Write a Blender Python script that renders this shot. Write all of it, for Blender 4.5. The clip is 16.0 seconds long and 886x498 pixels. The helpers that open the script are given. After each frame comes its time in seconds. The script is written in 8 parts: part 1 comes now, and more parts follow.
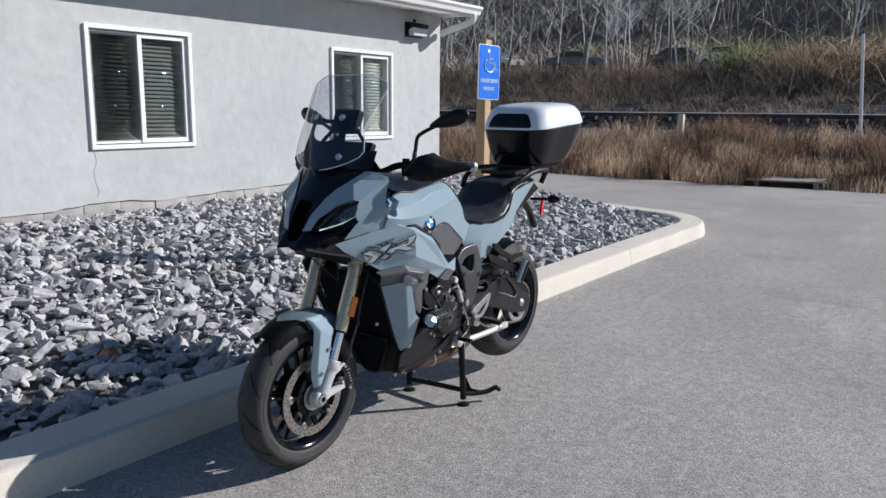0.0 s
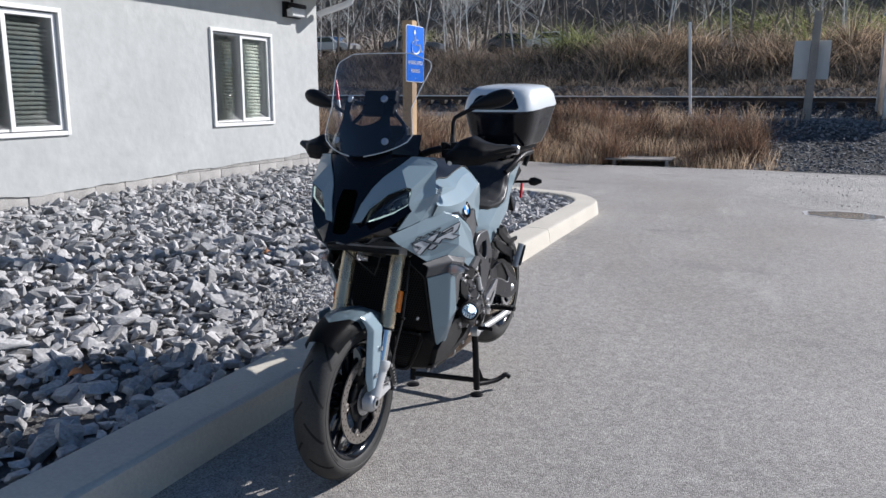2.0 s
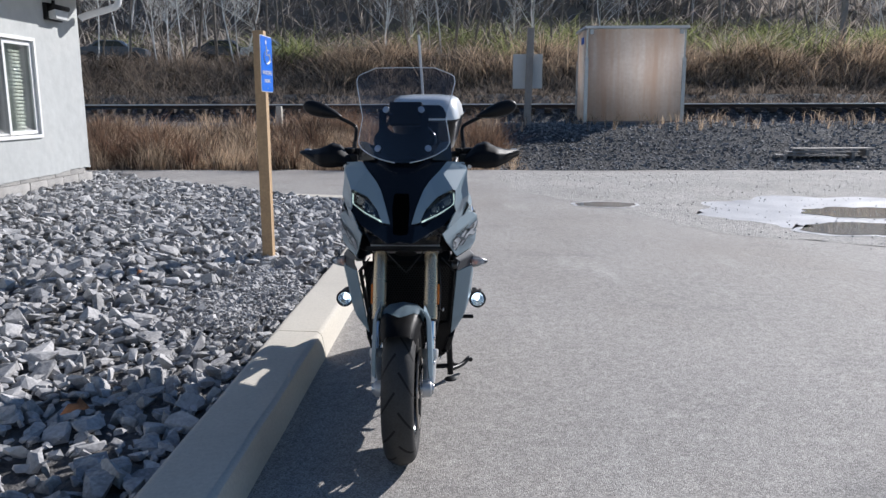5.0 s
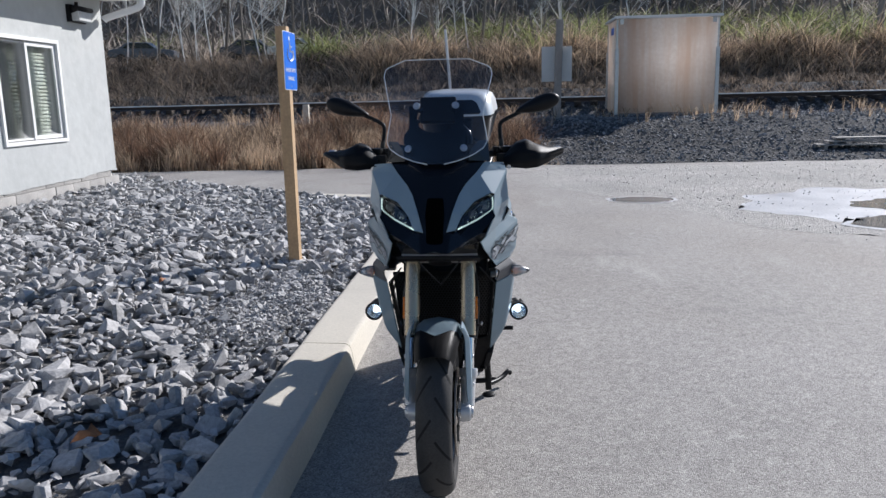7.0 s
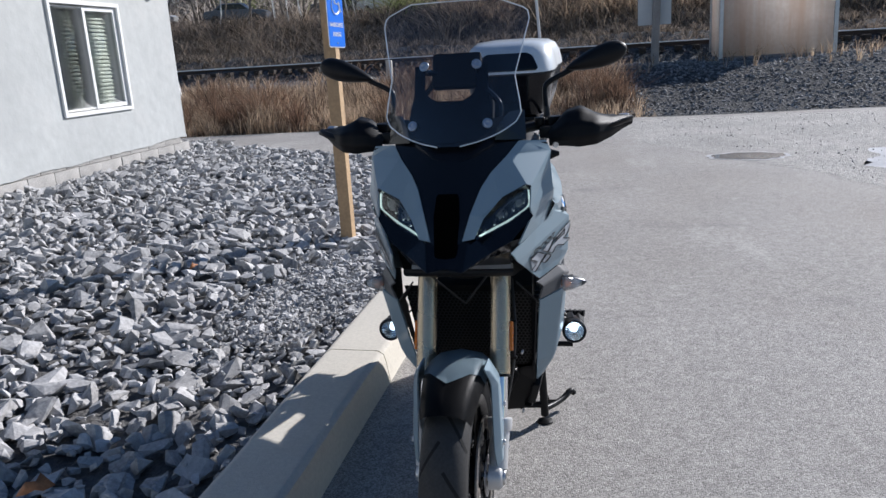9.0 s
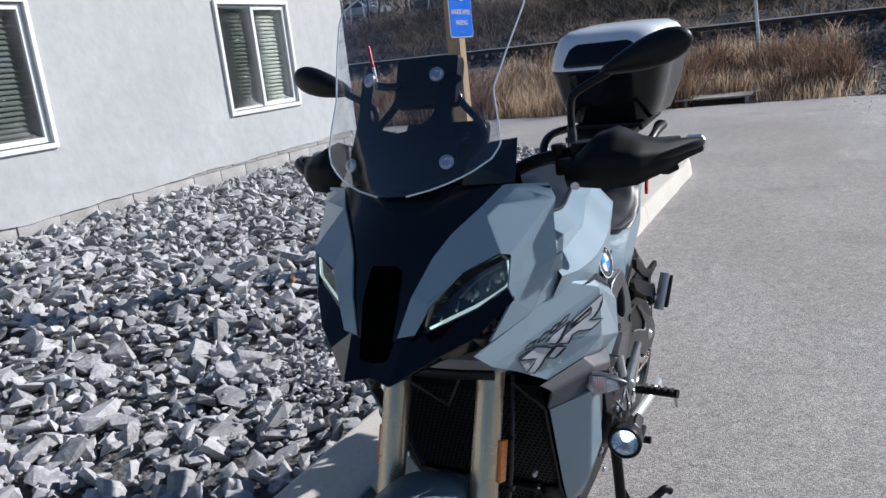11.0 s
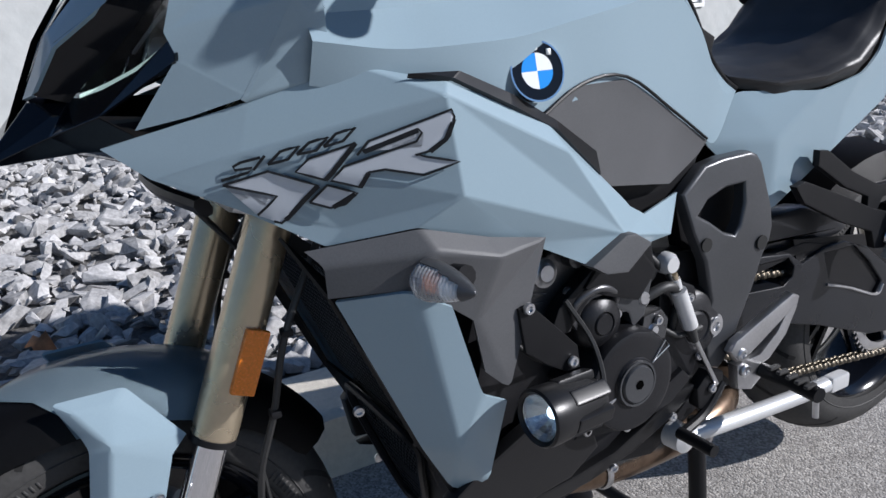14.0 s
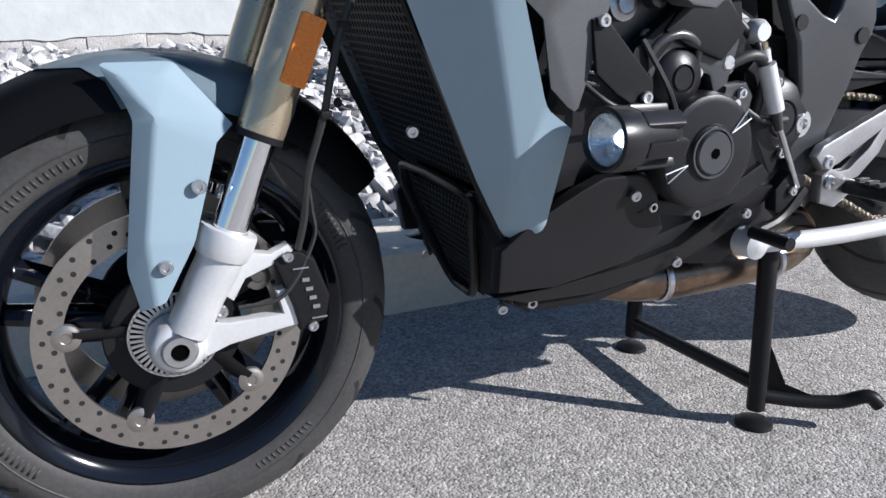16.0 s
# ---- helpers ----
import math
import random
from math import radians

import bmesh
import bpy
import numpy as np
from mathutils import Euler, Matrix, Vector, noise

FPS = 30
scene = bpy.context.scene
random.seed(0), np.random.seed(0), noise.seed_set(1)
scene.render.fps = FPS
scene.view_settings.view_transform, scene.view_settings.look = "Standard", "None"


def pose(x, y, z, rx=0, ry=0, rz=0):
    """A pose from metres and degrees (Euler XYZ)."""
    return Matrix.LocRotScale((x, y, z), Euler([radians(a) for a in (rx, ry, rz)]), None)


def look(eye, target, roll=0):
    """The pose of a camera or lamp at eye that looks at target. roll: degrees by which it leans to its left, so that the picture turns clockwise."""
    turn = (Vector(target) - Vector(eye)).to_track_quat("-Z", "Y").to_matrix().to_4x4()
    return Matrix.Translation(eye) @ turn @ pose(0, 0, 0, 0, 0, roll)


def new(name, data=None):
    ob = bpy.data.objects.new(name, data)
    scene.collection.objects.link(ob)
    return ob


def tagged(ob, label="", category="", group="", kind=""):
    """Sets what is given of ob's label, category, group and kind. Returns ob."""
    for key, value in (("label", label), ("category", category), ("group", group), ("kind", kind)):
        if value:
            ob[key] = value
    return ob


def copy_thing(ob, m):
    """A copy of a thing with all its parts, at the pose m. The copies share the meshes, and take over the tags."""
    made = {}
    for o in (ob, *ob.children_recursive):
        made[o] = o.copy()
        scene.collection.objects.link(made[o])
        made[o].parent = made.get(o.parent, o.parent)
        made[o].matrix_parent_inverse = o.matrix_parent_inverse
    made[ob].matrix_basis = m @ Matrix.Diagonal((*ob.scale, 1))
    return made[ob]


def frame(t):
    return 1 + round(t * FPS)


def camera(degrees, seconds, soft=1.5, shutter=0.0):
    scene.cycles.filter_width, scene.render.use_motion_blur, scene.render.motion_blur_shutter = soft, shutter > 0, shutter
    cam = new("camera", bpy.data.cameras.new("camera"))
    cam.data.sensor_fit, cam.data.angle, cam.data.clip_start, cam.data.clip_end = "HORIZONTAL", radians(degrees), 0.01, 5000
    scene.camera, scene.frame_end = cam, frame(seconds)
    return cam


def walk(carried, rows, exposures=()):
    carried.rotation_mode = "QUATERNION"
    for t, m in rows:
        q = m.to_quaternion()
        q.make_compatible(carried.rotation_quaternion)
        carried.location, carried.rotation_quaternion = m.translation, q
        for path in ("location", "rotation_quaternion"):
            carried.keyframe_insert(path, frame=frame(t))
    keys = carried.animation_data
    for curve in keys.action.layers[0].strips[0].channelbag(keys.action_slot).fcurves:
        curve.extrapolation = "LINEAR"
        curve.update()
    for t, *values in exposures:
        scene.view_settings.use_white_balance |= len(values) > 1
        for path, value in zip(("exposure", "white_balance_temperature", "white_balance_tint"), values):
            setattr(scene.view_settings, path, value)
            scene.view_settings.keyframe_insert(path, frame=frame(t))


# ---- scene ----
from mathutils.bvhtree import BVHTree

cam = camera(59.7, 16.0)
PATH = [
    (0, (2.1893, -2.0624, 1.4250), (1.0355, -0.4675, 1.0690), 0.5),
    (0.5, (2.0184, -2.1090, 1.4250), (0.9198, -0.4771, 1.0620), 0.7),
    (1, (1.7944, -2.2286, 1.4260), (0.7984, -0.5344, 1.0550), 0.6),
    (1.5, (1.6084, -2.3124, 1.4140), (0.7125, -0.5657, 1.0300), 0.5),
    (2, (1.4030, -2.3500, 1.4050), (0.6233, -0.5496, 1.0140), 0.2),
    (2.5, (1.1979, -2.4357, 1.4090), (0.5705, -0.5798, 1.0080), 0.3),
    (3, (0.9625, -2.5968, 1.4170), (0.4940, -0.6937, 1.0210), 0.3),
    (3.5, (0.7573, -2.6674, 1.4030), (0.4077, -0.7339, 1.0300), 0.2),
    (4, (0.5216, -2.7805, 1.4090), (0.3205, -0.8242, 1.0450), 0.1),
    (4.2, (0.4217, -2.8480, 1.4100), (0.2809, -0.8871, 1.0450), -0.2),
    (6.3, (0.2000, -2.9428, 1.4210), (0.1576, -0.9783, 1.0460), -0.1),
    (6.5, (0.1950, -2.8533, 1.4050), (0.1236, -0.8893, 1.0370), -0.2),
    (7, (0.2152, -2.6361, 1.4130), (0.0753, -0.6783, 1.0320), -1.3),
    (7.5, (0.2257, -2.4654, 1.4100), (0.0390, -0.5200, 0.9840), -1.9),
    (8, (0.2383, -2.2408, 1.4220), (0.0028, -0.3086, 0.9610), -2.2),
    (8.5, (0.2752, -2.0466, 1.4230), (-0.0132, -0.1285, 0.9360), -2.9),
    (8.7, (0.3141, -1.9776, 1.4200), (-0.0147, -0.0663, 0.9320), -3.1),
    (10.8, (0.6653, -1.1589, 1.4320), (-0.1569, 0.5967, 0.9400), -6.3),
    (11, (0.7059, -1.0781, 1.4260), (-0.1925, 0.6407, 0.9370), -6.2),
    (11.5, (0.8205, -0.8732, 1.4260), (-0.2643, 0.7359, 0.9420), -6.4),
    (12, (0.8938, -0.6920, 1.3850), (-0.2886, 0.8214, 0.8290), -5.6),
    (12.5, (0.9572, -0.5072, 1.3590), (-0.3691, 0.8329, 0.6940), -4.5),
    (13, (0.9956, -0.3031, 1.3200), (-0.5358, 0.7891, 0.6420), -4.6),
    (13.5, (1.0131, -0.0987, 1.2020), (-0.6390, 0.8420, 0.5770), -4.1),
    (14, (0.9852, -0.0411, 1.0170), (-0.6870, 0.8967, 0.4500), -3.3),
    (14.5, (0.9961, -0.0256, 0.8870), (-0.6716, 0.9390, 0.3500), -2.5),
    (15, (1.0078, -0.0133, 0.7910), (-0.6417, 0.9904, 0.2680), -1.8),
    (15.5, (1.0164, -0.0208, 0.7310), (-0.6264, 0.9775, 0.1810), -1.1),
    (16, (1.0120, -0.0646, 0.6970), (-0.7174, 0.7292, 0.0810), -0.0),
]
walk(cam, [(t, look(eye, target, roll)) for t, eye, target, roll in PATH], exposures=[(0.0, 0.30, 5900, 12), (3.0, 0.42, 5900, 12), (8.5, 0.42, 5830, 12), (12.0, 0.35, 5760, 12), (13.5, 0.28, 5760, 12), (15.0, 0.48, 5760, 12), (16.0, 0.72, 5760, 12)])
# world, sun, exposure
SUN = Vector((0.565, 0.675, 0.47)).normalized()
world = bpy.data.worlds.new("sky")
scene.world = world
world.use_nodes = True
wn = world.node_tree
sky = wn.nodes.new("ShaderNodeTexSky")
sky.sky_type, sky.sun_disc = "NISHITA", False
sky.sun_elevation, sky.sun_rotation = radians(28.0), math.atan2(SUN.x, SUN.y)
sky.air_density, sky.dust_density, sky.ozone_density = 1.0, 0.0, 3.0
wn.links.new(sky.outputs[0], wn.nodes["Background"].inputs[0])
wn.nodes["Background"].inputs[1].default_value = 0.060
sun = new("sun", bpy.data.lights.new("sun", "SUN"))
sun.data.energy, sun.data.angle, sun.data.color = 5.0, radians(0.53), (1.0, 0.925, 0.83)
sun.matrix_world = look(SUN * 60, (0, 0, 0))


# materials
def mat(name, col, rough=0.5, metal=0.0, vary=0.15, scale=3.0, fine=60.0, bump=0.0, bscale=120.0, rvar=0.1, dark=None, coat=0.0,
        detail=5.0, rnd=0.0, spec=0.5, bdist=0.01, island=0.0):
    """A principled material: colour varied at a broad and a fine scale, roughness varied, fine relief."""
    m = bpy.data.materials.new(name)
    m.use_nodes = True
    nt = m.node_tree
    nd, ln = nt.nodes, nt.links
    p = nd["Principled BSDF"]
    p.inputs["Metallic"].default_value = metal
    p.inputs["Specular IOR Level"].default_value = spec
    p.inputs["Coat Weight"].default_value = coat
    p.inputs["Coat Roughness"].default_value = 0.06
    co = nd.new("ShaderNodeTexCoord")
    big, small = nd.new("ShaderNodeTexNoise"), nd.new("ShaderNodeTexNoise")
    for tex, s in ((big, scale), (small, fine)):
        tex.inputs["Scale"].default_value = s
        tex.inputs["Detail"].default_value = detail
        ln.new(co.outputs["Object"], tex.inputs["Vector"])
    add = nd.new("ShaderNodeMath")
    add.operation = "ADD"
    ln.new(big.outputs["Fac"], add.inputs[0])
    ln.new(small.outputs["Fac"], add.inputs[1])
    last = add.outputs[0]
    if rnd or island:
        src = nd.new("ShaderNodeObjectInfo") if rnd else nd.new("ShaderNodeNewGeometry")
        out = src.outputs["Random"] if rnd else src.outputs["Random Per Island"]
        mul = nd.new("ShaderNodeMath")
        mul.operation = "MULTIPLY_ADD"
        ln.new(out, mul.inputs[0])
        mul.inputs[1].default_value = (rnd or island) * 2
        mul.inputs[2].default_value = -(rnd or island)
        a2 = nd.new("ShaderNodeMath")
        a2.operation = "ADD"
        ln.new(last, a2.inputs[0])
        ln.new(mul.outputs[0], a2.inputs[1])
        last = a2.outputs[0]
    rmp = nd.new("ShaderNodeMapRange")
    rmp.inputs["From Min"].default_value, rmp.inputs["From Max"].default_value = 0.65, 1.35
    ln.new(last, rmp.inputs["Value"])
    mix = nd.new("ShaderNodeMix")
    mix.data_type = "RGBA"
    c1 = dark or tuple(c * (1 - vary) for c in col)
    mix.inputs["A"].default_value = (*c1, 1)
    mix.inputs["B"].default_value = (*(min(1, c * (1 + vary)) for c in col), 1)
    ln.new(rmp.outputs[0], mix.inputs["Factor"])
    ln.new(mix.outputs["Result"], p.inputs["Base Color"])
    rr = nd.new("ShaderNodeMapRange")
    rr.inputs["To Min"].default_value, rr.inputs["To Max"].default_value = max(0.02, rough - rvar), min(1, rough + rvar)
    ln.new(big.outputs["Fac"], rr.inputs["Value"])
    ln.new(rr.outputs[0], p.inputs["Roughness"])
    if bump:
        bt = nd.new("ShaderNodeTexNoise")
        bt.inputs["Scale"].default_value, bt.inputs["Detail"].default_value = bscale, 4.0
        ln.new(co.outputs["Object"], bt.inputs["Vector"])
        bp = nd.new("ShaderNodeBump")
        bp.inputs["Strength"].default_value, bp.inputs["Distance"].default_value = bump, bdist
        ln.new(bt.outputs["Fac"], bp.inputs["Height"])
        ln.new(bp.outputs[0], p.inputs["Normal"])
    return m


def glass(name, col, rough=0.0, ior=1.45, trans=1.0):
    m = bpy.data.materials.new(name)
    m.use_nodes = True
    p = m.node_tree.nodes["Principled BSDF"]
    p.inputs["Base Color"].default_value = (*col, 1)
    p.inputs["Roughness"].default_value, p.inputs["IOR"].default_value = rough, ior
    p.inputs["Transmission Weight"].default_value = trans
    return m


def thin_glass(name, tint, mix_gloss=0.08):
    """A clear sheet: tinted see-through with a mirror-like surface that strengthens at grazing angles."""
    m = bpy.data.materials.new(name)
    m.use_nodes = True
    nt = m.node_tree
    nt.nodes.remove(nt.nodes["Principled BSDF"])
    tr, gl, mx = (nt.nodes.new(n) for n in ("ShaderNodeBsdfTransparent", "ShaderNodeBsdfGlossy", "ShaderNodeMixShader"))
    lw, pw, ma = (nt.nodes.new(n) for n in ("ShaderNodeLayerWeight", "ShaderNodeMath", "ShaderNodeMath"))
    lw.inputs["Blend"].default_value = 0.5
    pw.operation, ma.operation = "POWER", "MULTIPLY_ADD"
    pw.inputs[1].default_value, ma.inputs[1].default_value, ma.inputs[2].default_value = 4.0, 0.9, mix_gloss * 0.6
    nt.links.new(lw.outputs["Facing"], pw.inputs[0])
    nt.links.new(pw.outputs[0], ma.inputs[0])
    tr.inputs[0].default_value = (*tint, 1)
    gl.inputs["Roughness"].default_value = 0.02
    nt.links.new(ma.outputs[0], mx.inputs[0])
    nt.links.new(tr.outputs[0], mx.inputs[1])
    nt.links.new(gl.outputs[0], mx.inputs[2])
    nt.links.new(mx.outputs[0], nt.nodes["Material Output"].inputs[0])
    return m


def glow(name, col, strength):
    m = bpy.data.materials.new(name)
    m.use_nodes = True
    p = m.node_tree.nodes["Principled BSDF"]
    p.inputs["Base Color"].default_value = (*col, 1)
    p.inputs["Emission Color"].default_value = (*col, 1)
    p.inputs["Emission Strength"].default_value = strength
    return m


STUCCO = mat("stucco", (0.475, 0.488, 0.478), 0.9, vary=0.11, scale=0.7, fine=7, bump=0.45, bscale=9, bdist=0.012)
BLOCK = mat("bare block", (0.40, 0.385, 0.365), 0.95, vary=0.25, scale=4, fine=60, bump=0.7, bscale=90, rnd=0.1)
WHITE = mat("white vinyl", (0.80, 0.80, 0.79), 0.4, vary=0.04, scale=4, fine=40, bump=0.03)
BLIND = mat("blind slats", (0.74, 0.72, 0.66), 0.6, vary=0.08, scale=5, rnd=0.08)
# same slats for the first window, with the dimness there put into the colour
BLINDSHADED = mat("shaded blind slats", (0.17, 0.17, 0.165), 0.6, vary=0.12, scale=5, rnd=0.1)
DARKROOM = mat("unlit room", (0.06, 0.06, 0.06), 0.9, vary=0.2)
SCREENMESH = thin_glass("insect screen", (0.70, 0.71, 0.71), 0.02)
PANE = thin_glass("window glass", (0.70, 0.75, 0.73))
ASPHALT = mat("asphalt", (0.342, 0.323, 0.300), 0.85, vary=0.22, scale=0.55, fine=16, rvar=0.08)
def aggregate(m, s, lo, hi, amount, dist, relief=True):
    """Small stones set in the surface: each cell its own shade, with fine relief."""
    nt = m.node_tree
    p = nt.nodes["Principled BSDF"]
    src = p.inputs["Base Color"].links[0].from_socket
    co = nt.nodes.new("ShaderNodeTexCoord")
    vo = nt.nodes.new("ShaderNodeTexVoronoi")
    vo.inputs["Scale"].default_value = s
    nt.links.new(co.outputs["Object"], vo.inputs["Vector"])
    sep = nt.nodes.new("ShaderNodeSeparateColor")
    nt.links.new(vo.outputs["Color"], sep.inputs[0])
    rg = nt.nodes.new("ShaderNodeMapRange")
    rg.inputs["To Min"].default_value, rg.inputs["To Max"].default_value = lo, hi
    nt.links.new(sep.outputs[0], rg.inputs["Value"])
    mul = nt.nodes.new("ShaderNodeMix")
    mul.data_type, mul.blend_type = "RGBA", "MULTIPLY"
    mul.inputs["Factor"].default_value = 1.0
    nt.links.new(src, mul.inputs["A"])
    nt.links.new(rg.outputs[0], mul.inputs["B"])
    nt.links.new(mul.outputs["Result"], p.inputs["Base Color"])
    if not relief:
        return
    bp = nt.nodes.new("ShaderNodeBump")
    bp.inputs["Strength"].default_value, bp.inputs["Distance"].default_value = amount, dist
    nt.links.new(vo.outputs["Distance"], bp.inputs["Height"])
    bp.invert = True
    nt.links.new(bp.outputs[0], p.inputs["Normal"])


def patches(m, col, s, lo, hi, amount, stretch=(1, 1, 1)):
    """Uneven patches of another colour with soft, ragged edges."""
    nt = m.node_tree
    p = nt.nodes["Principled BSDF"]
    src = p.inputs["Base Color"].links[0].from_socket
    co, mp = nt.nodes.new("ShaderNodeTexCoord"), nt.nodes.new("ShaderNodeMapping")
    mp.inputs["Scale"].default_value = stretch
    nt.links.new(co.outputs["Object"], mp.inputs["Vector"])
    tx = nt.nodes.new("ShaderNodeTexNoise")
    tx.inputs["Scale"].default_value, tx.inputs["Detail"].default_value, tx.inputs["Roughness"].default_value = s, 8.0, 0.62
    nt.links.new(mp.outputs[0], tx.inputs["Vector"])
    rg = nt.nodes.new("ShaderNodeMapRange")
    rg.inputs["From Min"].default_value, rg.inputs["From Max"].default_value = lo, hi
    rg.inputs["To Max"].default_value = amount
    nt.links.new(tx.outputs["Fac"], rg.inputs["Value"])
    mx = nt.nodes.new("ShaderNodeMix")
    mx.data_type = "RGBA"
    mx.inputs["B"].default_value = (*col, 1)
    nt.links.new(rg.outputs[0], mx.inputs["Factor"])
    nt.links.new(src, mx.inputs["A"])
    nt.links.new(mx.outputs["Result"], p.inputs["Base Color"])


patches(ASPHALT, (0.27, 0.238, 0.205), 0.35, 0.46, 0.68, 0.6, (1.0, 0.5, 1))
patches(ASPHALT, (0.46, 0.44, 0.41), 1.6, 0.56, 0.72, 0.7, (1.0, 0.25, 1))
patches(ASPHALT, (0.17, 0.165, 0.16), 1.3, 0.58, 0.70, 0.5, (0.6, 1, 1))
patches(ASPHALT, (0.52, 0.50, 0.47), 7.0, 0.60, 0.74, 0.55)
patches(STUCCO, (0.39, 0.40, 0.395), 0.8, 0.50, 0.72, 0.55, (1, 1, 0.5))
patches(STUCCO, (0.54, 0.54, 0.525), 1.7, 0.55, 0.70, 0.5)
aggregate(ASPHALT, 200, 0.54, 1.40, 0.8, 0.0025)
aggregate(ASPHALT, 75, 0.90, 1.09, 0.0, 0.003, relief=False)
LOT = mat("pale gravel lot", (0.43, 0.41, 0.38), 0.9, vary=0.30, scale=0.8, fine=60, bump=1.0, bscale=45, bdist=0.02)
DIRT = mat("dark earth", (0.20, 0.165, 0.13), 0.95, vary=0.35, scale=0.3, fine=9, bump=1.0, bscale=12, bdist=0.05, spec=0.05)
BALLAST = mat("railway ballast", (0.105, 0.105, 0.106), 0.9, vary=0.35, scale=0.6, fine=18, bump=1.0, bscale=16, bdist=0.08, spec=0.05)
CONCRETE = mat("kerb concrete", (0.60, 0.56, 0.48), 0.85, vary=0.13, scale=1.8, fine=70, bump=0.35, bscale=160, bdist=0.004)
STONE = mat("grey crushed stone", (0.405, 0.398, 0.395), 0.8, vary=0.42, scale=6, fine=60, bump=0.5, bscale=70, bdist=0.006, island=0.22)
STONE_ONE = mat("grey crushed stone piece", (0.405, 0.398, 0.395), 0.8, vary=0.42, scale=6, fine=60, bump=0.5, bscale=70, bdist=0.006, rnd=0.22)
STONE_DARK = mat("dark ballast stone", (0.235, 0.235, 0.238), 0.75, vary=0.4, scale=6, fine=60, island=0.45, spec=0.3)
# ground under the stones, darkened so its colour carries the shade of the gaps
BED = mat("dark gap grey", (0.11, 0.107, 0.105), 0.95, vary=0.4, scale=8, fine=40, bump=1.0, bscale=30, bdist=0.03)
TIMBER = mat("pale treated timber", (0.46, 0.31, 0.17), 0.75, vary=0.22, scale=5, fine=45, bump=0.2, bscale=60)
OLDWOOD = mat("weathered grey wood", (0.33, 0.30, 0.27), 0.85, vary=0.25, scale=3, fine=30, bump=0.4, bscale=40)
SIGNBLUE = mat("sign blue", (0.012, 0.16, 0.72), 0.35, vary=0.05, bump=0.02)
SIGNWHITE = mat("sign white", (0.85, 0.86, 0.88), 0.4, vary=0.03)
STEEL = mat("dull steel", (0.62, 0.62, 0.63), 0.32, 1.0, vary=0.15, scale=8, fine=60)
RUST = mat("rusty rail", (0.075, 0.052, 0.042), 0.7, 0.4, vary=0.3, scale=3)
SLEEPER = mat("creosoted sleeper", (0.045, 0.036, 0.03), 0.9, vary=0.3, scale=3)
RAILTOP = mat("worn rail head", (0.72, 0.72, 0.73), 0.42, 1.0, vary=0.1)
SHEDWALL = mat("stained fibreglass sheet", (0.97, 0.945, 0.92), 0.6, vary=0.16, scale=1.2, fine=9, bump=0.1, bscale=30)
patches(SHEDWALL, (0.80, 0.71, 0.64), 1.6, 0.42, 0.66, 0.9, (1.6, 1, 0.10))
GALV = mat("galvanised steel", (0.55, 0.56, 0.57), 0.4, 0.8, vary=0.15, scale=4, fine=30)
STRAW = mat("dry grass", (0.66, 0.51, 0.36), 0.8, vary=0.25, scale=1.6, fine=5, island=0.5, dark=(0.075, 0.048, 0.03))
RUSTWEED = mat("dead reddish weeds", (0.30, 0.19, 0.125), 0.9, vary=0.3, scale=1.0, fine=5, island=0.4, dark=(0.05, 0.032, 0.024))
BRUSH = mat("winter brush", (0.34, 0.275, 0.215), 0.9, vary=0.4, scale=0.25, fine=3, island=0.45, dark=(0.045, 0.036, 0.028))
HILL = mat("hillside scrub", (0.50, 0.44, 0.38), 0.9, vary=0.45, scale=0.15, fine=2, island=0.55, dark=(0.065, 0.055, 0.046))
GREEN = mat("green undergrowth", (0.33, 0.36, 0.15), 0.85, vary=0.35, scale=0.4, fine=4, island=0.4, dark=(0.05, 0.055, 0.025))


def thin(m, share):
    """Dry stalks let part of the sunlight through."""
    nt = m.node_tree
    p = nt.nodes["Principled BSDF"]
    tr, mx = nt.nodes.new("ShaderNodeBsdfTranslucent"), nt.nodes.new("ShaderNodeMixShader")
    nt.links.new(p.inputs["Base Color"].links[0].from_socket, tr.inputs[0])
    mx.inputs[0].default_value = share
    nt.links.new(p.outputs[0], mx.inputs[1])
    nt.links.new(tr.outputs[0], mx.inputs[2])
    nt.links.new(mx.outputs[0], nt.nodes["Material Output"].inputs[0])


for m, share in ((STRAW, 0.4), (BRUSH, 0.3), (HILL, 0.4), (GREEN, 0.45), (RUSTWEED, 0.3), (SHEDWALL, 0.93)):
    thin(m, share)
BARK = mat("pale bark", (0.78, 0.75, 0.71), 0.9, vary=0.35, scale=2, fine=14, bump=0.5, bscale=20, rnd=0.25)
BARKD = mat("dark bark", (0.20, 0.175, 0.15), 0.9, vary=0.35, scale=2, fine=14, bump=0.5, bscale=20, rnd=0.25)
WATER = mat("puddle water", (0.30, 0.29, 0.27), 0.04, vary=0.2, scale=0.6, rvar=0.02)
# puddle silt, its colour raised to stand in for sky reflected off wet ground
MUD = mat("silt with sky glare", (0.70, 0.69, 0.68), 0.32, vary=0.25, scale=2, fine=30, bump=0.2, bscale=60)
aggregate(LOT, 55, 0.6, 1.3, 1.0, 0.012)
aggregate(BALLAST, 14, 0.45, 1.35, 1.0, 0.05)
LEAF = mat("dry leaf", (0.36, 0.15, 0.06), 0.7, vary=0.3, scale=20, fine=90)
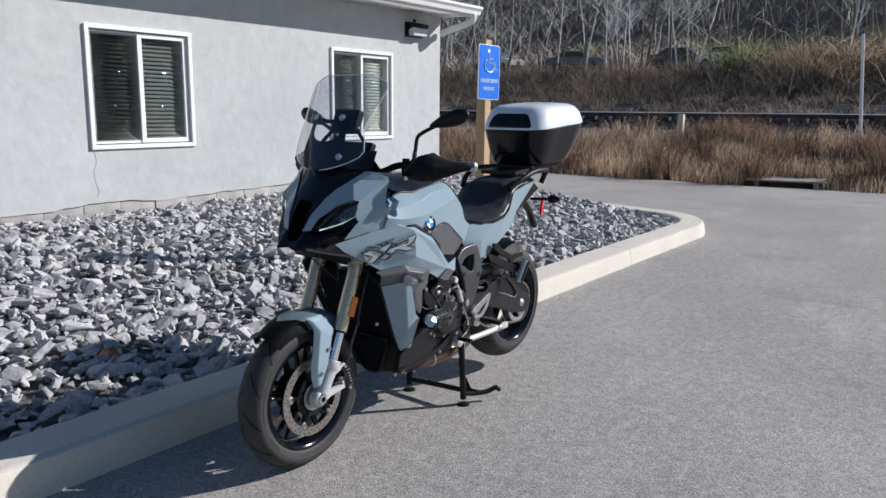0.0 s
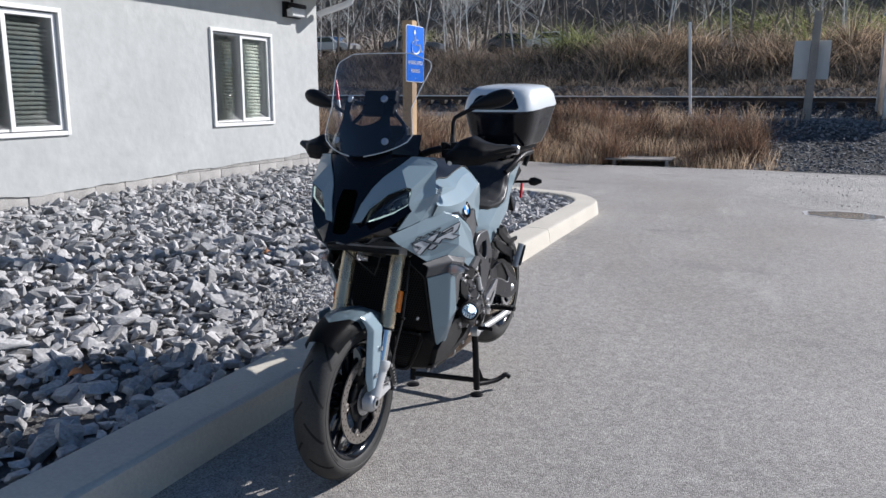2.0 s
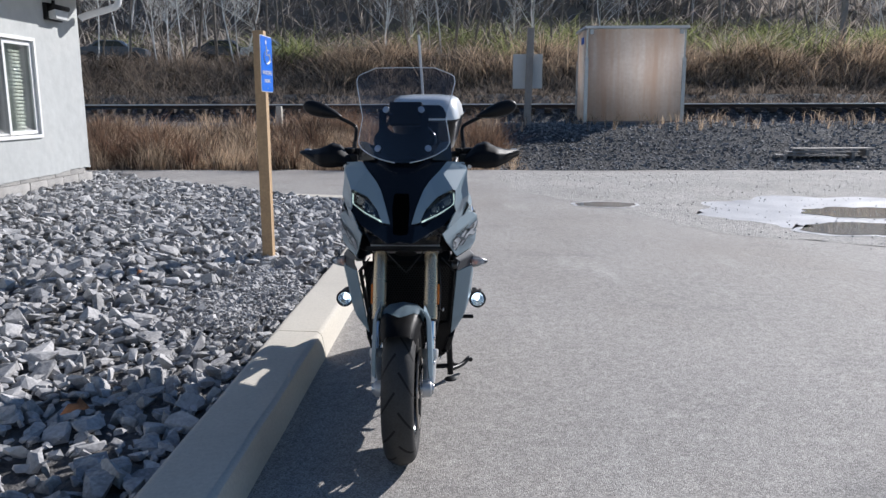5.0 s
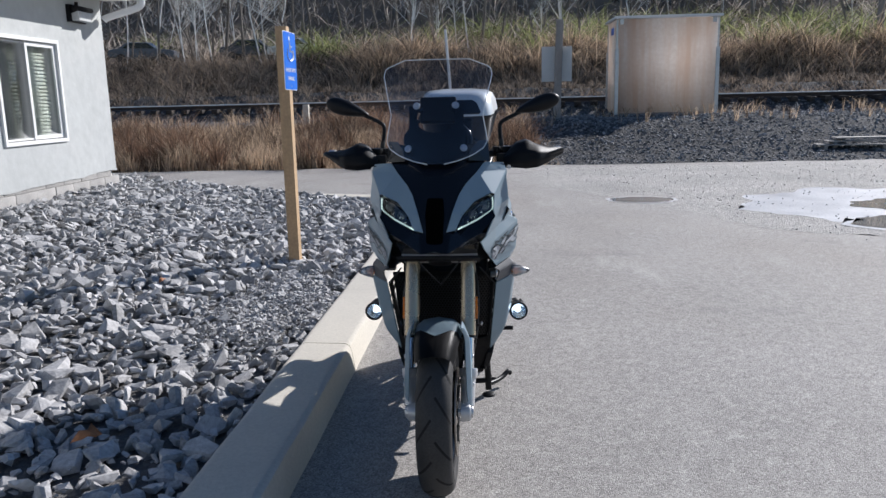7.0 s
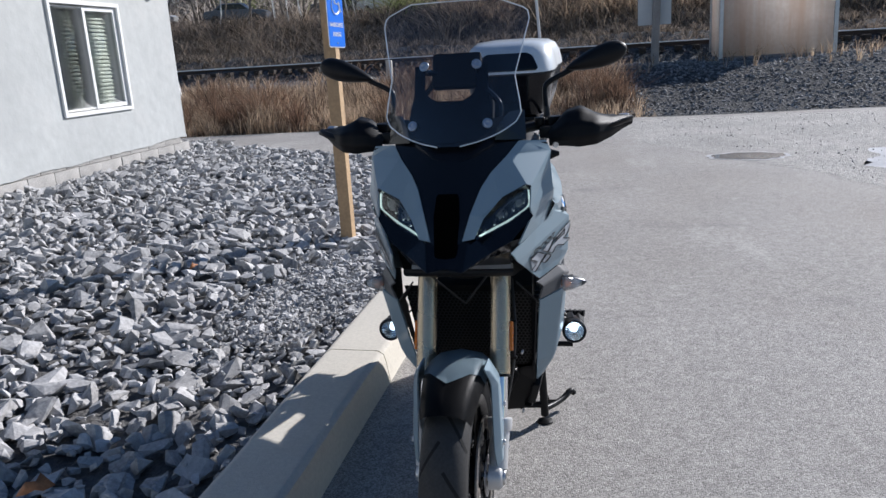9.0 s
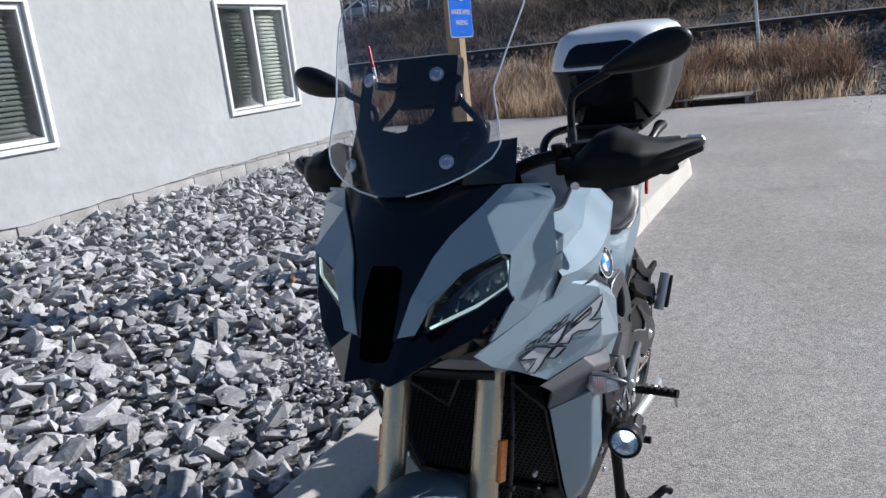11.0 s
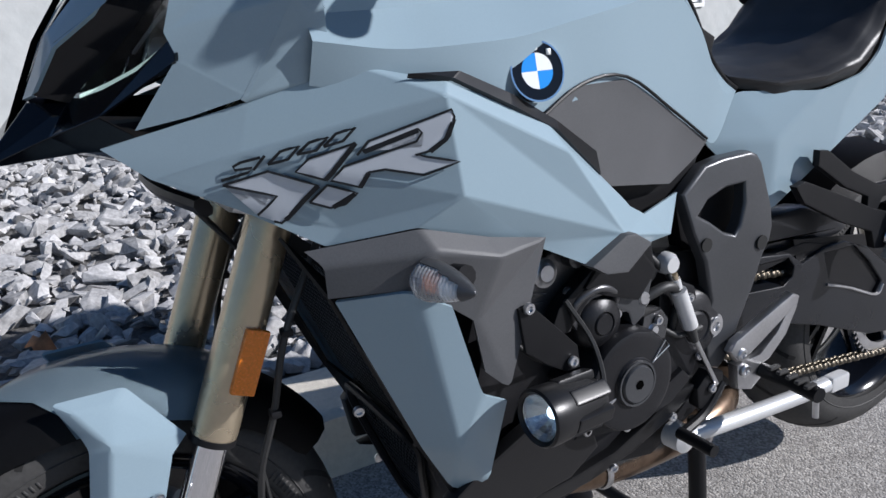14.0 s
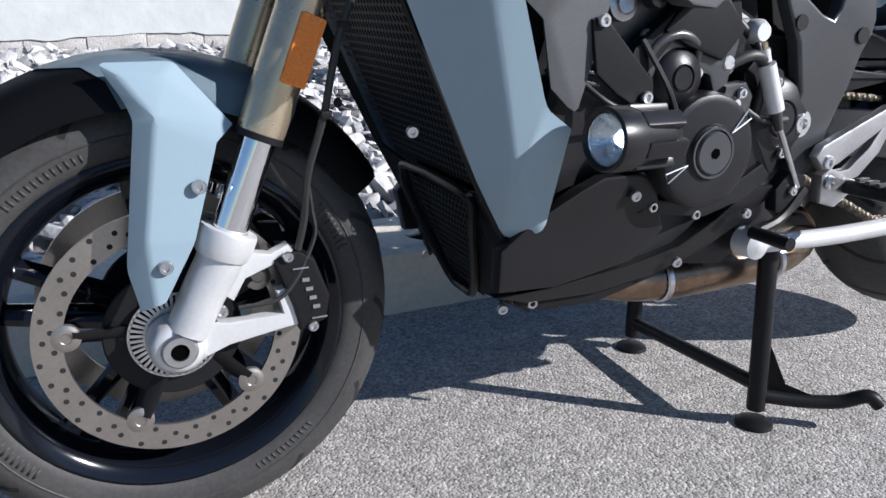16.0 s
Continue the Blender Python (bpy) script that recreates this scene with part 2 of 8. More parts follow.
# motorcycle
PAINT = mat("pale blue grey paint", (0.245, 0.322, 0.372), 0.40, 0.0, vary=0.03, scale=3, fine=500, rvar=0.03, coat=0.55, spec=0.08)
GLOSSBLACK = mat("gloss black plastic", (0.004, 0.005, 0.008), 0.12, vary=0.1, scale=10, rvar=0.04, spec=0.35)
VOID = mat("unlit black opening", (0.002, 0.002, 0.002), 1.0, vary=0.1, spec=0.0)
NOSEBLACK = mat("satin black nose plastic", (0.005, 0.006, 0.009), 0.16, vary=0.15, scale=10, rvar=0.05, spec=0.4)
SWINGBLACK = mat("semi gloss black cast metal", (0.010, 0.011, 0.014), 0.30, vary=0.2, scale=9, fine=250, bump=0.08, bscale=400, bdist=0.001, spec=0.4)
GRILLE = mat("black wire grille", (0.025, 0.025, 0.027), 0.35, vary=0.2, scale=30, spec=0.6)
BLACK = mat("black satin plastic", (0.009, 0.009, 0.010), 0.42, vary=0.2, scale=12, fine=300, bump=0.12, bscale=600, bdist=0.001, spec=0.2)
GREY = mat("textured dark grey plastic", (0.088, 0.089, 0.093), 0.46, spec=0.3, vary=0.12, scale=10, fine=400, bump=0.25, bscale=900, bdist=0.001)
ENGINE = mat("black cast engine metal", (0.017, 0.017, 0.019), 0.34, 0.3, spec=0.35, vary=0.25, scale=14, fine=300, bump=0.3, bscale=500, bdist=0.001)
GUARDBLACK = mat("matt black guard plastic", (0.008, 0.008, 0.009), 0.5, vary=0.2, scale=12, fine=300, bump=0.2, bscale=700, bdist=0.001, spec=0.14)
SATIN = mat("satin black plastic", (0.011, 0.011, 0.012), 0.32, vary=0.2, scale=12, fine=300, bump=0.06, bscale=600, bdist=0.001, spec=0.3)
SATINGREY = mat("satin dark grey cast metal", (0.07, 0.072, 0.077), 0.33, 0.45, vary=0.12, scale=10, fine=300, bump=0.10, bscale=500, bdist=0.001)
ENGINEGREY = mat("grey cast engine metal", (0.10, 0.10, 0.104), 0.30, 0.7, vary=0.2, scale=14, fine=260, bump=0.2, bscale=400, bdist=0.001)
SATINALU = mat("satin cast aluminium", (0.50, 0.50, 0.51), 0.33, 0.95, vary=0.1, scale=14, fine=200, bump=0.08, bscale=300)
ALU = mat("bare cast aluminium", (0.60, 0.60, 0.60), 0.40, 0.35, vary=0.06, scale=12, fine=200, bump=0.05, bscale=400)
CHROME = mat("polished chrome", (0.86, 0.86, 0.88), 0.045, 1.0, vary=0.03, rvar=0.02)
GOLD = mat("bronze anodised tube", (0.50, 0.42, 0.30), 0.27, 0.75, vary=0.08, scale=8, fine=120, rvar=0.06)
RUBBER = mat("tyre rubber", (0.042, 0.041, 0.040), 0.62, spec=0.3, vary=0.3, scale=9, fine=150, bump=0.15, bscale=300, bdist=0.001)
GROOVE = mat("tyre groove", (0.008, 0.008, 0.008), 0.9, vary=0.1)
DISC = mat("ground brake disc steel", (0.36, 0.33, 0.30), 0.36, 0.9, vary=0.1, scale=20, fine=200)
SEATV = mat("black seat vinyl", (0.02, 0.02, 0.021), 0.45, vary=0.2, scale=15, bump=0.2, bscale=900, bdist=0.001)
EXHAUST = mat("heat tinted steel", (0.24, 0.17, 0.12), 0.30, 0.95, vary=0.3, scale=7, fine=60)
AMBER = mat("amber reflector", (0.75, 0.20, 0.012), 0.25, vary=0.2, scale=300, fine=500)
RED = mat("red reflector", (0.7, 0.015, 0.03), 0.25, vary=0.2, scale=300)
LENS = thin_glass("clear lens", (0.9, 0.92, 0.93))
RIBLENS = glass("ribbed clear plastic", (0.92, 0.93, 0.95), 0.12, 1.4, 0.72)
SMOKE = thin_glass("smoked lens", (0.55, 0.57, 0.60), 0.12)
SCREEN = thin_glass("windscreen polycarbonate", (0.76, 0.78, 0.82), 0.15)
MIRROR = mat("mirror glass", (0.9, 0.9, 0.9), 0.02, 1.0, vary=0.0, rvar=0.0)
CASETOP = mat("pale silver case lid", (0.70, 0.74, 0.76), 0.35, 0.0, vary=0.03, scale=5, fine=400, coat=0.5)
EMBLEMBLUE = mat("emblem blue", (0.03, 0.25, 0.70), 0.2, vary=0.03)
EMBLEMWHITE = mat("emblem white", (0.75, 0.77, 0.78), 0.25, vary=0.03)
DECAL = mat("black decal film", (0.02, 0.022, 0.026), 0.4, vary=0.1)
DECALPALE = mat("pale decal film", (0.43, 0.46, 0.50), 0.35, vary=0.04)
LED = glow("lit light guide", (0.85, 1.0, 0.80), 1.3)
LAMPCHROME = mat("chromed reflector", (0.86, 0.88, 0.90), 0.16, 1.0, vary=0.08, scale=200)
FOGLED = glow("lit lamp chip", (0.85, 0.95, 1.0), 3.0)
HOSE = mat("black hose", (0.02, 0.02, 0.02), 0.5, vary=0.2)
CHAIN = mat("oiled chain steel", (0.15, 0.13, 0.10), 0.45, 0.9, vary=0.25, scale=40)


# mesh tools
def part(name, bm, material, parent=None, label="", sharp=38, kind="", smooth=True):
    """Link a bmesh as one mesh object under a thing or a part."""
    bmesh.ops.recalc_face_normals(bm, faces=bm.faces) if kind != "stuff" else None
    bm.normal_update()
    for e in bm.edges:
        e.smooth = e.calc_face_angle(4) < radians(sharp)
    me = bpy.data.meshes.new(name)
    bm.to_mesh(me)
    bm.free()
    for f in me.polygons:
        f.use_smooth = smooth
    me.materials.append(material)
    ob = new(name, me)
    if kind != "stuff" and 8 <= len(me.polygons) < 4000 and smooth and sharp < 100:
        wn_mod = ob.modifiers.new("even normals", "WEIGHTED_NORMAL")
        wn_mod.keep_sharp, wn_mod.weight = True, 60
    ob.parent = parent
    if label or kind:
        tagged(ob, label=label, kind=kind)
    return ob


def thing(name, label, category, group="", kind="", at=(0, 0, 0)):
    ob = new(name)
    ob.empty_display_size = 0.1
    ob.location = at
    return tagged(ob, label, category, group, kind)


def box(bm, c, s, bev=0.0, rot=None):
    m = Matrix.Translation(c) @ (rot or Matrix.Identity(4)) @ Matrix.Diagonal((*s, 1))
    g = bmesh.ops.create_cube(bm, size=1, matrix=m)
    if bev:
        es = list({e for v in g["verts"] for e in v.link_edges})
        bmesh.ops.bevel(bm, geom=es, offset=bev, segments=2, affect="EDGES", profile=0.6)
    return bm


def frame_of(d):
    d = Vector(d).normalized()
    a = d.orthogonal().normalized()
    return a, d.cross(a), d


def cyl(bm, p0, p1, r0, r1=None, seg=20):
    p0, p1 = Vector(p0), Vector(p1)
    r1 = r0 if r1 is None else r1
    a, b, d = frame_of(p1 - p0)
    rings = [[bm.verts.new(p + r * (a * math.cos(k * math.tau / seg) + b * math.sin(k * math.tau / seg))) for k in range(seg)] for p, r in ((p0, r0), (p1, r1))]
    for k in range(seg):
        bm.faces.new((rings[0][k], rings[0][(k + 1) % seg], rings[1][(k + 1) % seg], rings[1][k]))
    bm.faces.new(rings[0][::-1])
    bm.faces.new(rings[1])
    return bm


def lathe(bm, prof, at, axis, seg=32, closed=False):
    """Turn a profile of (radius, height along the axis)."""
    a, b, d = frame_of(axis)
    at = Vector(at)
    rings = []
    for r, h in prof:
        if r < 1e-6:
            rings.append([bm.verts.new(at + d * h)])
        else:
            rings.append([bm.verts.new(at + d * h + r * (a * math.cos(k * math.tau / seg) + b * math.sin(k * math.tau / seg))) for k in range(seg)])
    pairs = list(zip(rings, rings[1:])) + ([(rings[-1], rings[0])] if closed else [])
    for q, w in pairs:
        for k in range(seg):
            l = (k + 1) % seg
            vs = [q[k % len(q)], q[l % len(q)], w[l % len(w)], w[k % len(w)]]
            vs = list(dict.fromkeys(vs))
            if len(vs) > 2:
                bm.faces.new(vs)
    return bm


def curve_points(pts, n=6):
    """A smooth line through the points."""
    p = [Vector(q) for q in pts]
    if len(p) < 3:
        return p
    p = [2 * p[0] - p[1]] + p + [2 * p[-1] - p[-2]]
    out = []
    for i in range(1, len(p) - 2):
        for k in range(n):
            t = k / n
            out.append(0.5 * (2 * p[i] + (p[i + 1] - p[i - 1]) * t + (2 * p[i - 1] - 5 * p[i] + 4 * p[i + 1] - p[i + 2]) * t * t
                              + (3 * p[i] - p[i - 1] - 3 * p[i + 1] + p[i + 2]) * t ** 3))
    return out + [p[-2]]


def tube(bm, pts, r, seg=10, smooth=0, flat=1.0, taper=None):
    p = curve_points(pts, smooth) if smooth else [Vector(q) for q in pts]
    up = None
    rings = []
    for i, q in enumerate(p):
        d = (p[min(i + 1, len(p) - 1)] - p[max(i - 1, 0)]).normalized()
        up = (up - up.dot(d) * d).normalized() if up is not None else d.orthogonal().normalized()
        w = d.cross(up)
        rr = r if taper is None else r + (taper - r) * i / (len(p) - 1)
        rings.append([bm.verts.new(q + rr * (up * math.cos(k * math.tau / seg) + flat * w * math.sin(k * math.tau / seg))) for k in range(seg)])
    for q, w in zip(rings, rings[1:]):
        for k in range(seg):
            bm.faces.new((q[k], q[(k + 1) % seg], w[(k + 1) % seg], w[k]))
    bm.faces.new(rings[0][::-1])
    bm.faces.new(rings[-1])
    return bm


def prism(bm, outline, u0, u1, bev=0.0):
    """An outline of (y, z) drawn out along x."""
    a = [bm.verts.new((u0, y, z)) for y, z in outline]
    b = [bm.verts.new((u1, y, z)) for y, z in outline]
    n = len(a)
    fs = [bm.faces.new(a), bm.faces.new(b[::-1])]
    for k in range(n):
        fs.append(bm.faces.new((a[k], b[k], b[(k + 1) % n], a[(k + 1) % n])))
    bmesh.ops.recalc_face_normals(bm, faces=fs)
    if bev:
        es = [e for e in {e for f in fs[:2] for e in f.edges}]
        bmesh.ops.bevel(bm, geom=es, offset=bev, segments=2, affect="EDGES", profile=0.6)
    return bm


def plate(outline, holes, u0, u1, s, bev=0.004):
    """A flat casting with openings: outlines of (y, z) drawn out along x, outer edges rounded."""
    bm = bmesh.new()
    es = []
    for ring in [outline] + holes:
        a = [bm.verts.new((s * u0, y, z)) for y, z in ring]
        es += [bm.edges.new((a[k], a[(k + 1) % len(a)])) for k in range(len(a))]
    bmesh.ops.triangle_fill(bm, edges=es, use_beauty=True)
    ext = bmesh.ops.extrude_face_region(bm, geom=bm.faces[:])
    bmesh.ops.translate(bm, verts=[v for v in ext["geom"] if isinstance(v, bmesh.types.BMVert)], vec=(s * (u1 - u0), 0, 0))
    bmesh.ops.recalc_face_normals(bm, faces=bm.faces)
    es = [e for e in bm.edges if len(e.link_faces) == 2 and e.calc_face_angle(0) > 1.2 and all(abs(abs(v.co.x) - u1) < 1e-4 for v in e.verts)]
    bmesh.ops.bevel(bm, geom=es, offset=bev, segments=3, affect="EDGES", profile=0.5, clamp_overlap=True)
    return bm


def panel(verts, faces, thick=0.004, bev=0.003, side=1, sub=0):
    """A folded sheet: corners and faces, creases softened, given thickness. side -1: mirrored."""
    bm = bmesh.new()
    vs = [bm.verts.new((side * u, v, z)) for u, v, z in verts]
    for f in faces:
        bm.faces.new([vs[i] for i in f])
    bmesh.ops.recalc_face_normals(bm, faces=bm.faces)
    out = sum(f.normal.x * side * f.calc_area() for f in bm.faces)
    if out < 0:
        bmesh.ops.reverse_faces(bm, faces=bm.faces)
    bmesh.ops.triangulate(bm, faces=[f for f in bm.faces if len(f.verts) > 4])
    bm.normal_update()
    if bev:
        es = [e for e in bm.edges if len(e.link_faces) == 2 and e.calc_face_angle(0) > 0.02]
        bmesh.ops.bevel(bm, geom=es, offset=bev, segments=2, affect="EDGES", profile=0.5, clamp_overlap=True)
    bmesh.ops.solidify(bm, geom=bm.faces, thickness=thick)
    return bm


def loft(sections, mirror=True, caps=True):
    """Rows of half sections (x, y, z) from the middle outwards, mirrored across x = 0."""
    bm = bmesh.new()
    rows = []
    for s in sections:
        row = [Vector(q) for q in s]
        if mirror:
            left = [Vector((-q.x, q.y, q.z)) for q in reversed(row) if abs(q.x) > 1e-5]
            row = left + row
        rows.append([bm.verts.new(q) for q in row])
    for a, b in zip(rows, rows[1:]):
        for k in range(len(a) - 1):
            bm.faces.new((a[k], a[k + 1], b[k + 1], b[k]))
    if caps:
        for r in (rows[0], rows[-1]):
            bm.faces.new(r)
    return bm


def smoothed(bm, n=1, keep=0.6):
    for _ in range(n):
        bmesh.ops.subdivide_edges(bm, edges=bm.edges, cuts=1, use_grid_fill=True, smooth=keep)
    return bm


def fbm(x, y, s=1.0, seed=0.0):
    return noise.fractal(Vector((x * s + seed, y * s - seed, seed)), 1.0, 2.0, 4)
# ground
def step(x, a, b):
    t = min(1, max(0, (x - a) / (b - a)))
    return t * t * (3 - 2 * t)


def height(u, v):
    z = -0.05 + 0.83 * step(v, 13.9, 20.2) + 0.48 * step(v, 23.6, 25.0) + 0.5 * step(v, 28.5, 30.8)
    z += 1.3 * step(v, 33.8, 37.5) + 2.0 * step(v, 38, 60) + 0.42 * max(0, v - 60) * step(v, 60, 90) * (1 - 0.35 * step(u, 5, 60))
    if v > 13.9:
        z += 0.10 * fbm(u, v, 0.35, 3) * step(v, 13.9, 17) + 0.8 * fbm(u, v, 0.06, 7) * step(v, 40, 60)
    return z


def axis_steps(knots):
    out = []
    for (a, s), (b, _) in zip(knots, knots[1:]):
        n = max(1, round((b - a) / s))
        out += [a + (b - a) * k / n for k in range(n)]
    return out + [knots[-1][0]]


def ground():
    us = axis_steps([(-260, 20), (-60, 4), (-20, 0.8), (20, 4), (60, 20), (260, 20)])
    vs = axis_steps([(-120, 20), (-10, 6), (13, 0.45), (40, 3), (110, 12), (250, 12)])
    bm = bmesh.new()
    rows = [[bm.verts.new((u, v, height(u, v))) for u in us] for v in vs]
    for a, b in zip(rows, rows[1:]):
        for k in range(len(us) - 1):
            bm.faces.new((a[k], a[k + 1], b[k + 1], b[k]))
    ob = part("ground", bm, DIRT, sharp=180)
    ob.data.materials.append(BALLAST)
    for f in ob.data.polygons:
        c = f.center
        if 23.2 < c.y < 34.2 or (13.5 < c.y < 24 and c.x > 0.8 + 0.8 * math.sin(c.y)):
            f.material_index = 1
    return tagged(ob, "bare dark earth and grey ballast rising to a wooded hill", "ground", kind="structure")


ground()


def wavy(outline, amp, n=14, seed=0.0, s=1.3):
    """An outline with an uneven edge."""
    out = []
    for (x0, y0), (x1, y1) in zip(outline, outline[1:] + outline[:1]):
        for k in range(n):
            t = k / n
            x, y = x0 + (x1 - x0) * t, y0 + (y1 - y0) * t
            out.append((x + amp * fbm(x, y, s, seed), y + amp * fbm(x, y, s, seed + 9)))
    return out


def slab(name, outline, z, thick, material, label, category, kind="structure"):
    bm = bmesh.new()
    a = [bm.verts.new((x, y, z)) for x, y in outline]
    f = bm.faces.new(a)
    if thick:
        b = [bm.verts.new((x, y, z - thick)) for x, y in outline]
        for k in range(len(a)):
            bm.faces.new((a[k], a[k - 1], b[k - 1], b[k]))
    bmesh.ops.triangulate(bm, faces=[f])
    return tagged(part(name, bm, material, sharp=30), label, category, kind=kind)


slab("pavement", [(-40, -60), (40, -60), (40, 13.2)] + wavy([(40, 13.9), (-40, 13.5)], 0.3, 90)[:90] + [(-40, 13.5)], 0.0, 0.06, ASPHALT,
     "worn grey asphalt of a parking lot with pale scuffs", "pavement")
LOT_EDGE = [(1.0, 9.9), (1.7, 8.7), (2.45, 6.9), (2.75, 6.0), (3.3, 5.4), (5, 4.6), (9, 3.4), (30, 2), (38, 6), (38, 13.3), (10, 13.4), (4, 13.2), (0.8, 13.2)]
slab("gravel_lot", wavy(LOT_EDGE, 0.22, 10, 2.0, 1.0), 0.0015, 0, LOT, "pale dusty gravel and mud spread over asphalt", "gravel")


def puddle(c, rx, ry, seed, mud=0.14, lift=0.0):
    for k, (g, z, m, n, lab) in enumerate(((mud, 0.003, MUD, "mud_rim", "silt rim of a puddle, paled by painted sky glare"), (0, 0.007, WATER, "puddle", "shallow brown puddle reflecting the sky on gravel"))):
        pts = []
        for i in range(70):
            a = i * math.tau / 70
            r = 1 + 0.34 * fbm(math.cos(a), math.sin(a), 1.1, seed) + 0.05 * fbm(math.cos(a), math.sin(a), 5, seed)
            pts.append((c[0] + (rx + g) * r * math.cos(a), c[1] + (ry + g) * r * math.sin(a)))
        slab(n, pts, z + lift, 0, m, lab, "puddle" if k else "mud", kind="structure")


puddle((2.2, 8.0), 0.42, 0.27, 3.3, 0.06)
puddle((5.45, 7.2), 0.8, 0.55, 5.1, 1.25)
puddle((5.05, 5.85), 0.95, 0.5, 7.7, 0.10, 0.0025)
puddle((8.6, 6.0), 1.0, 0.5, 9.3, 0.10, 0.0025)


# kerb
def kerb():
    root = thing("kerb", "pale concrete kerb with chipped edges round a stone bed", "kerb", kind="structure")
    prof = [(0.0, -0.04), (0.02, 0.10), (0.03, 0.135), (0.055, 0.15), (0.27, 0.155), (0.30, 0.14), (0.305, -0.04)]
    path = [Vector((-0.54, v, 0)) for v in np.linspace(-12, 6.75, 76)]
    for a in np.linspace(0, 68, 20):
        path.append(Vector((-0.54 - 1.15 * (1 - math.cos(radians(a))), 6.75 + 1.15 * math.sin(radians(a)), 0)))
    end = path[-1]
    d = Vector((-math.cos(radians(14)), math.sin(radians(14)), 0))
    path += [end + d * k * 0.25 + Vector((0, 0, 0)) for k in range(1, 36)]
    joints = [0]
    for v in (-9.46, -5.9, -2.33, 1.236, 4.80):
        joints.append(min(range(len(path)), key=lambda i: abs(path[i].y - v) + (0 if i < 76 else 99)))
    joints += [90, 104, len(path) - 1]
    for i0, i1 in zip(joints, joints[1:]):
        bm = bmesh.new()
        rings = []
        for i in range(i0, i1 + 1):
            t = (path[min(i + 1, len(path) - 1)] - path[max(i - 1, 0)]).normalized()
            q = path[i] + (t * 0.004 if i == i0 else -t * 0.004 if i == i1 else Vector())
            inw = Vector((-t.y, t.x, 0))
            k = 0.004 * fbm(q.x, q.y, 3.0)
            rings.append([bm.verts.new(q + inw * (o + k) + Vector((0, 0, z + (0.5 * k if z > 0 else 0)))) for o, z in prof])
        for a, b in zip(rings, rings[1:]):
            for k in range(len(prof) - 1):
                bm.faces.new((a[k], a[k + 1], b[k + 1], b[k]))
        bm.faces.new(rings[0])
        bm.faces.new(rings[-1])
        part("kerb_stone", bm, CONCRETE, root, sharp=40)
    return path


kerb()


# stone bed
def bed_z(u, v):
    return 0.10 + 0.24 * step(-u, 0.8, 5.1) + 0.02 * fbm(u, v, 1.2, 4)


def in_bed(u, v):
    if not -5.12 < u < -0.83 or v < -11.5:
        return -9 < u < -5.1 and 8.0 < v < 8.6 - 0.25 * (u + 1.4) and v < 9.4
    if v < 6.75:
        return True
    r = math.hypot(u + 1.69, v - 6.75)
    if u > -1.69:
        return r < 0.86
    return v < 7.62 + 0.25 * (-1.69 - u)


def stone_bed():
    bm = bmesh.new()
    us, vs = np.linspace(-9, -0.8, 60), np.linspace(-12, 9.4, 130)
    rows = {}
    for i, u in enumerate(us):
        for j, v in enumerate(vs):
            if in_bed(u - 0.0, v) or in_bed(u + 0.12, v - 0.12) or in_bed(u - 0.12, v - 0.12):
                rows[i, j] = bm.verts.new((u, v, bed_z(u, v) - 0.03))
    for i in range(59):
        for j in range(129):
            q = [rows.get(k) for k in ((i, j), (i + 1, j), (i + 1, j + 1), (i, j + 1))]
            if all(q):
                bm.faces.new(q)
    return tagged(part("stone_bed", bm, BED, sharp=180), "sheet under a bed of crushed grey stone, gap shade painted dark", "ground", kind="structure")


stone_bed()


def rocks(n, rng):
    """Angular broken stones, as corners and triangles, about one unit across."""
    out = []
    for _ in range(n):
        bm = bmesh.new()
        sc = np.array((1.1, rng.uniform(0.55, 0.95), rng.uniform(0.28, 0.55)))
        for _ in range(15):
            p = rng.uniform(-1, 1, size=3)
            p /= np.max(np.abs(p)) ** 0.75 * np.linalg.norm(p) ** 0.25
            bm.verts.new(Vector(p * sc * 0.46 * rng.uniform(0.85, 1.1)))
        bmesh.ops.convex_hull(bm, input=bm.verts)
        bmesh.ops.delete(bm, geom=[v for v in bm.verts if not v.link_faces], context="VERTS")
        bmesh.ops.triangulate(bm, faces=bm.faces)
        bm.verts.index_update()
        out.append((np.array([v.co[:] for v in bm.verts]), np.array([[v.index for v in f.verts] for f in bm.faces])))
        bm.free()
    return out


def turns(rng):
    q = rng.normal(size=4)
    q[1:3] *= 0.26
    w, x, y, z = q / np.linalg.norm(q)
    return np.array([[1 - 2 * (y * y + z * z), 2 * (x * y - z * w), 2 * (x * z + y * w)], [2 * (x * y + z * w), 1 - 2 * (x * x + z * z), 2 * (y * z - x * w)],
                     [2 * (x * z - y * w), 2 * (y * z + x * w), 1 - 2 * (x * x + y * y)]])


def scatter(name, shapes, spots, rng, material, parent=None):
    """Many stones in one mesh."""
    vs, fs, n = [], [], 0
    for x, y, z, s in spots:
        p, f = shapes[rng.integers(len(shapes))]
        p = (p * s) @ turns(rng).T + (x, y, z)
        vs.append(p)
        fs.append(f + n)
        n += len(p)
    me = bpy.data.meshes.new(name)
    me.from_pydata(np.concatenate(vs).tolist(), [], np.concatenate(fs).tolist())
    me.materials.append(material)
    ob = new(name, me)
    ob.parent = parent
    return ob


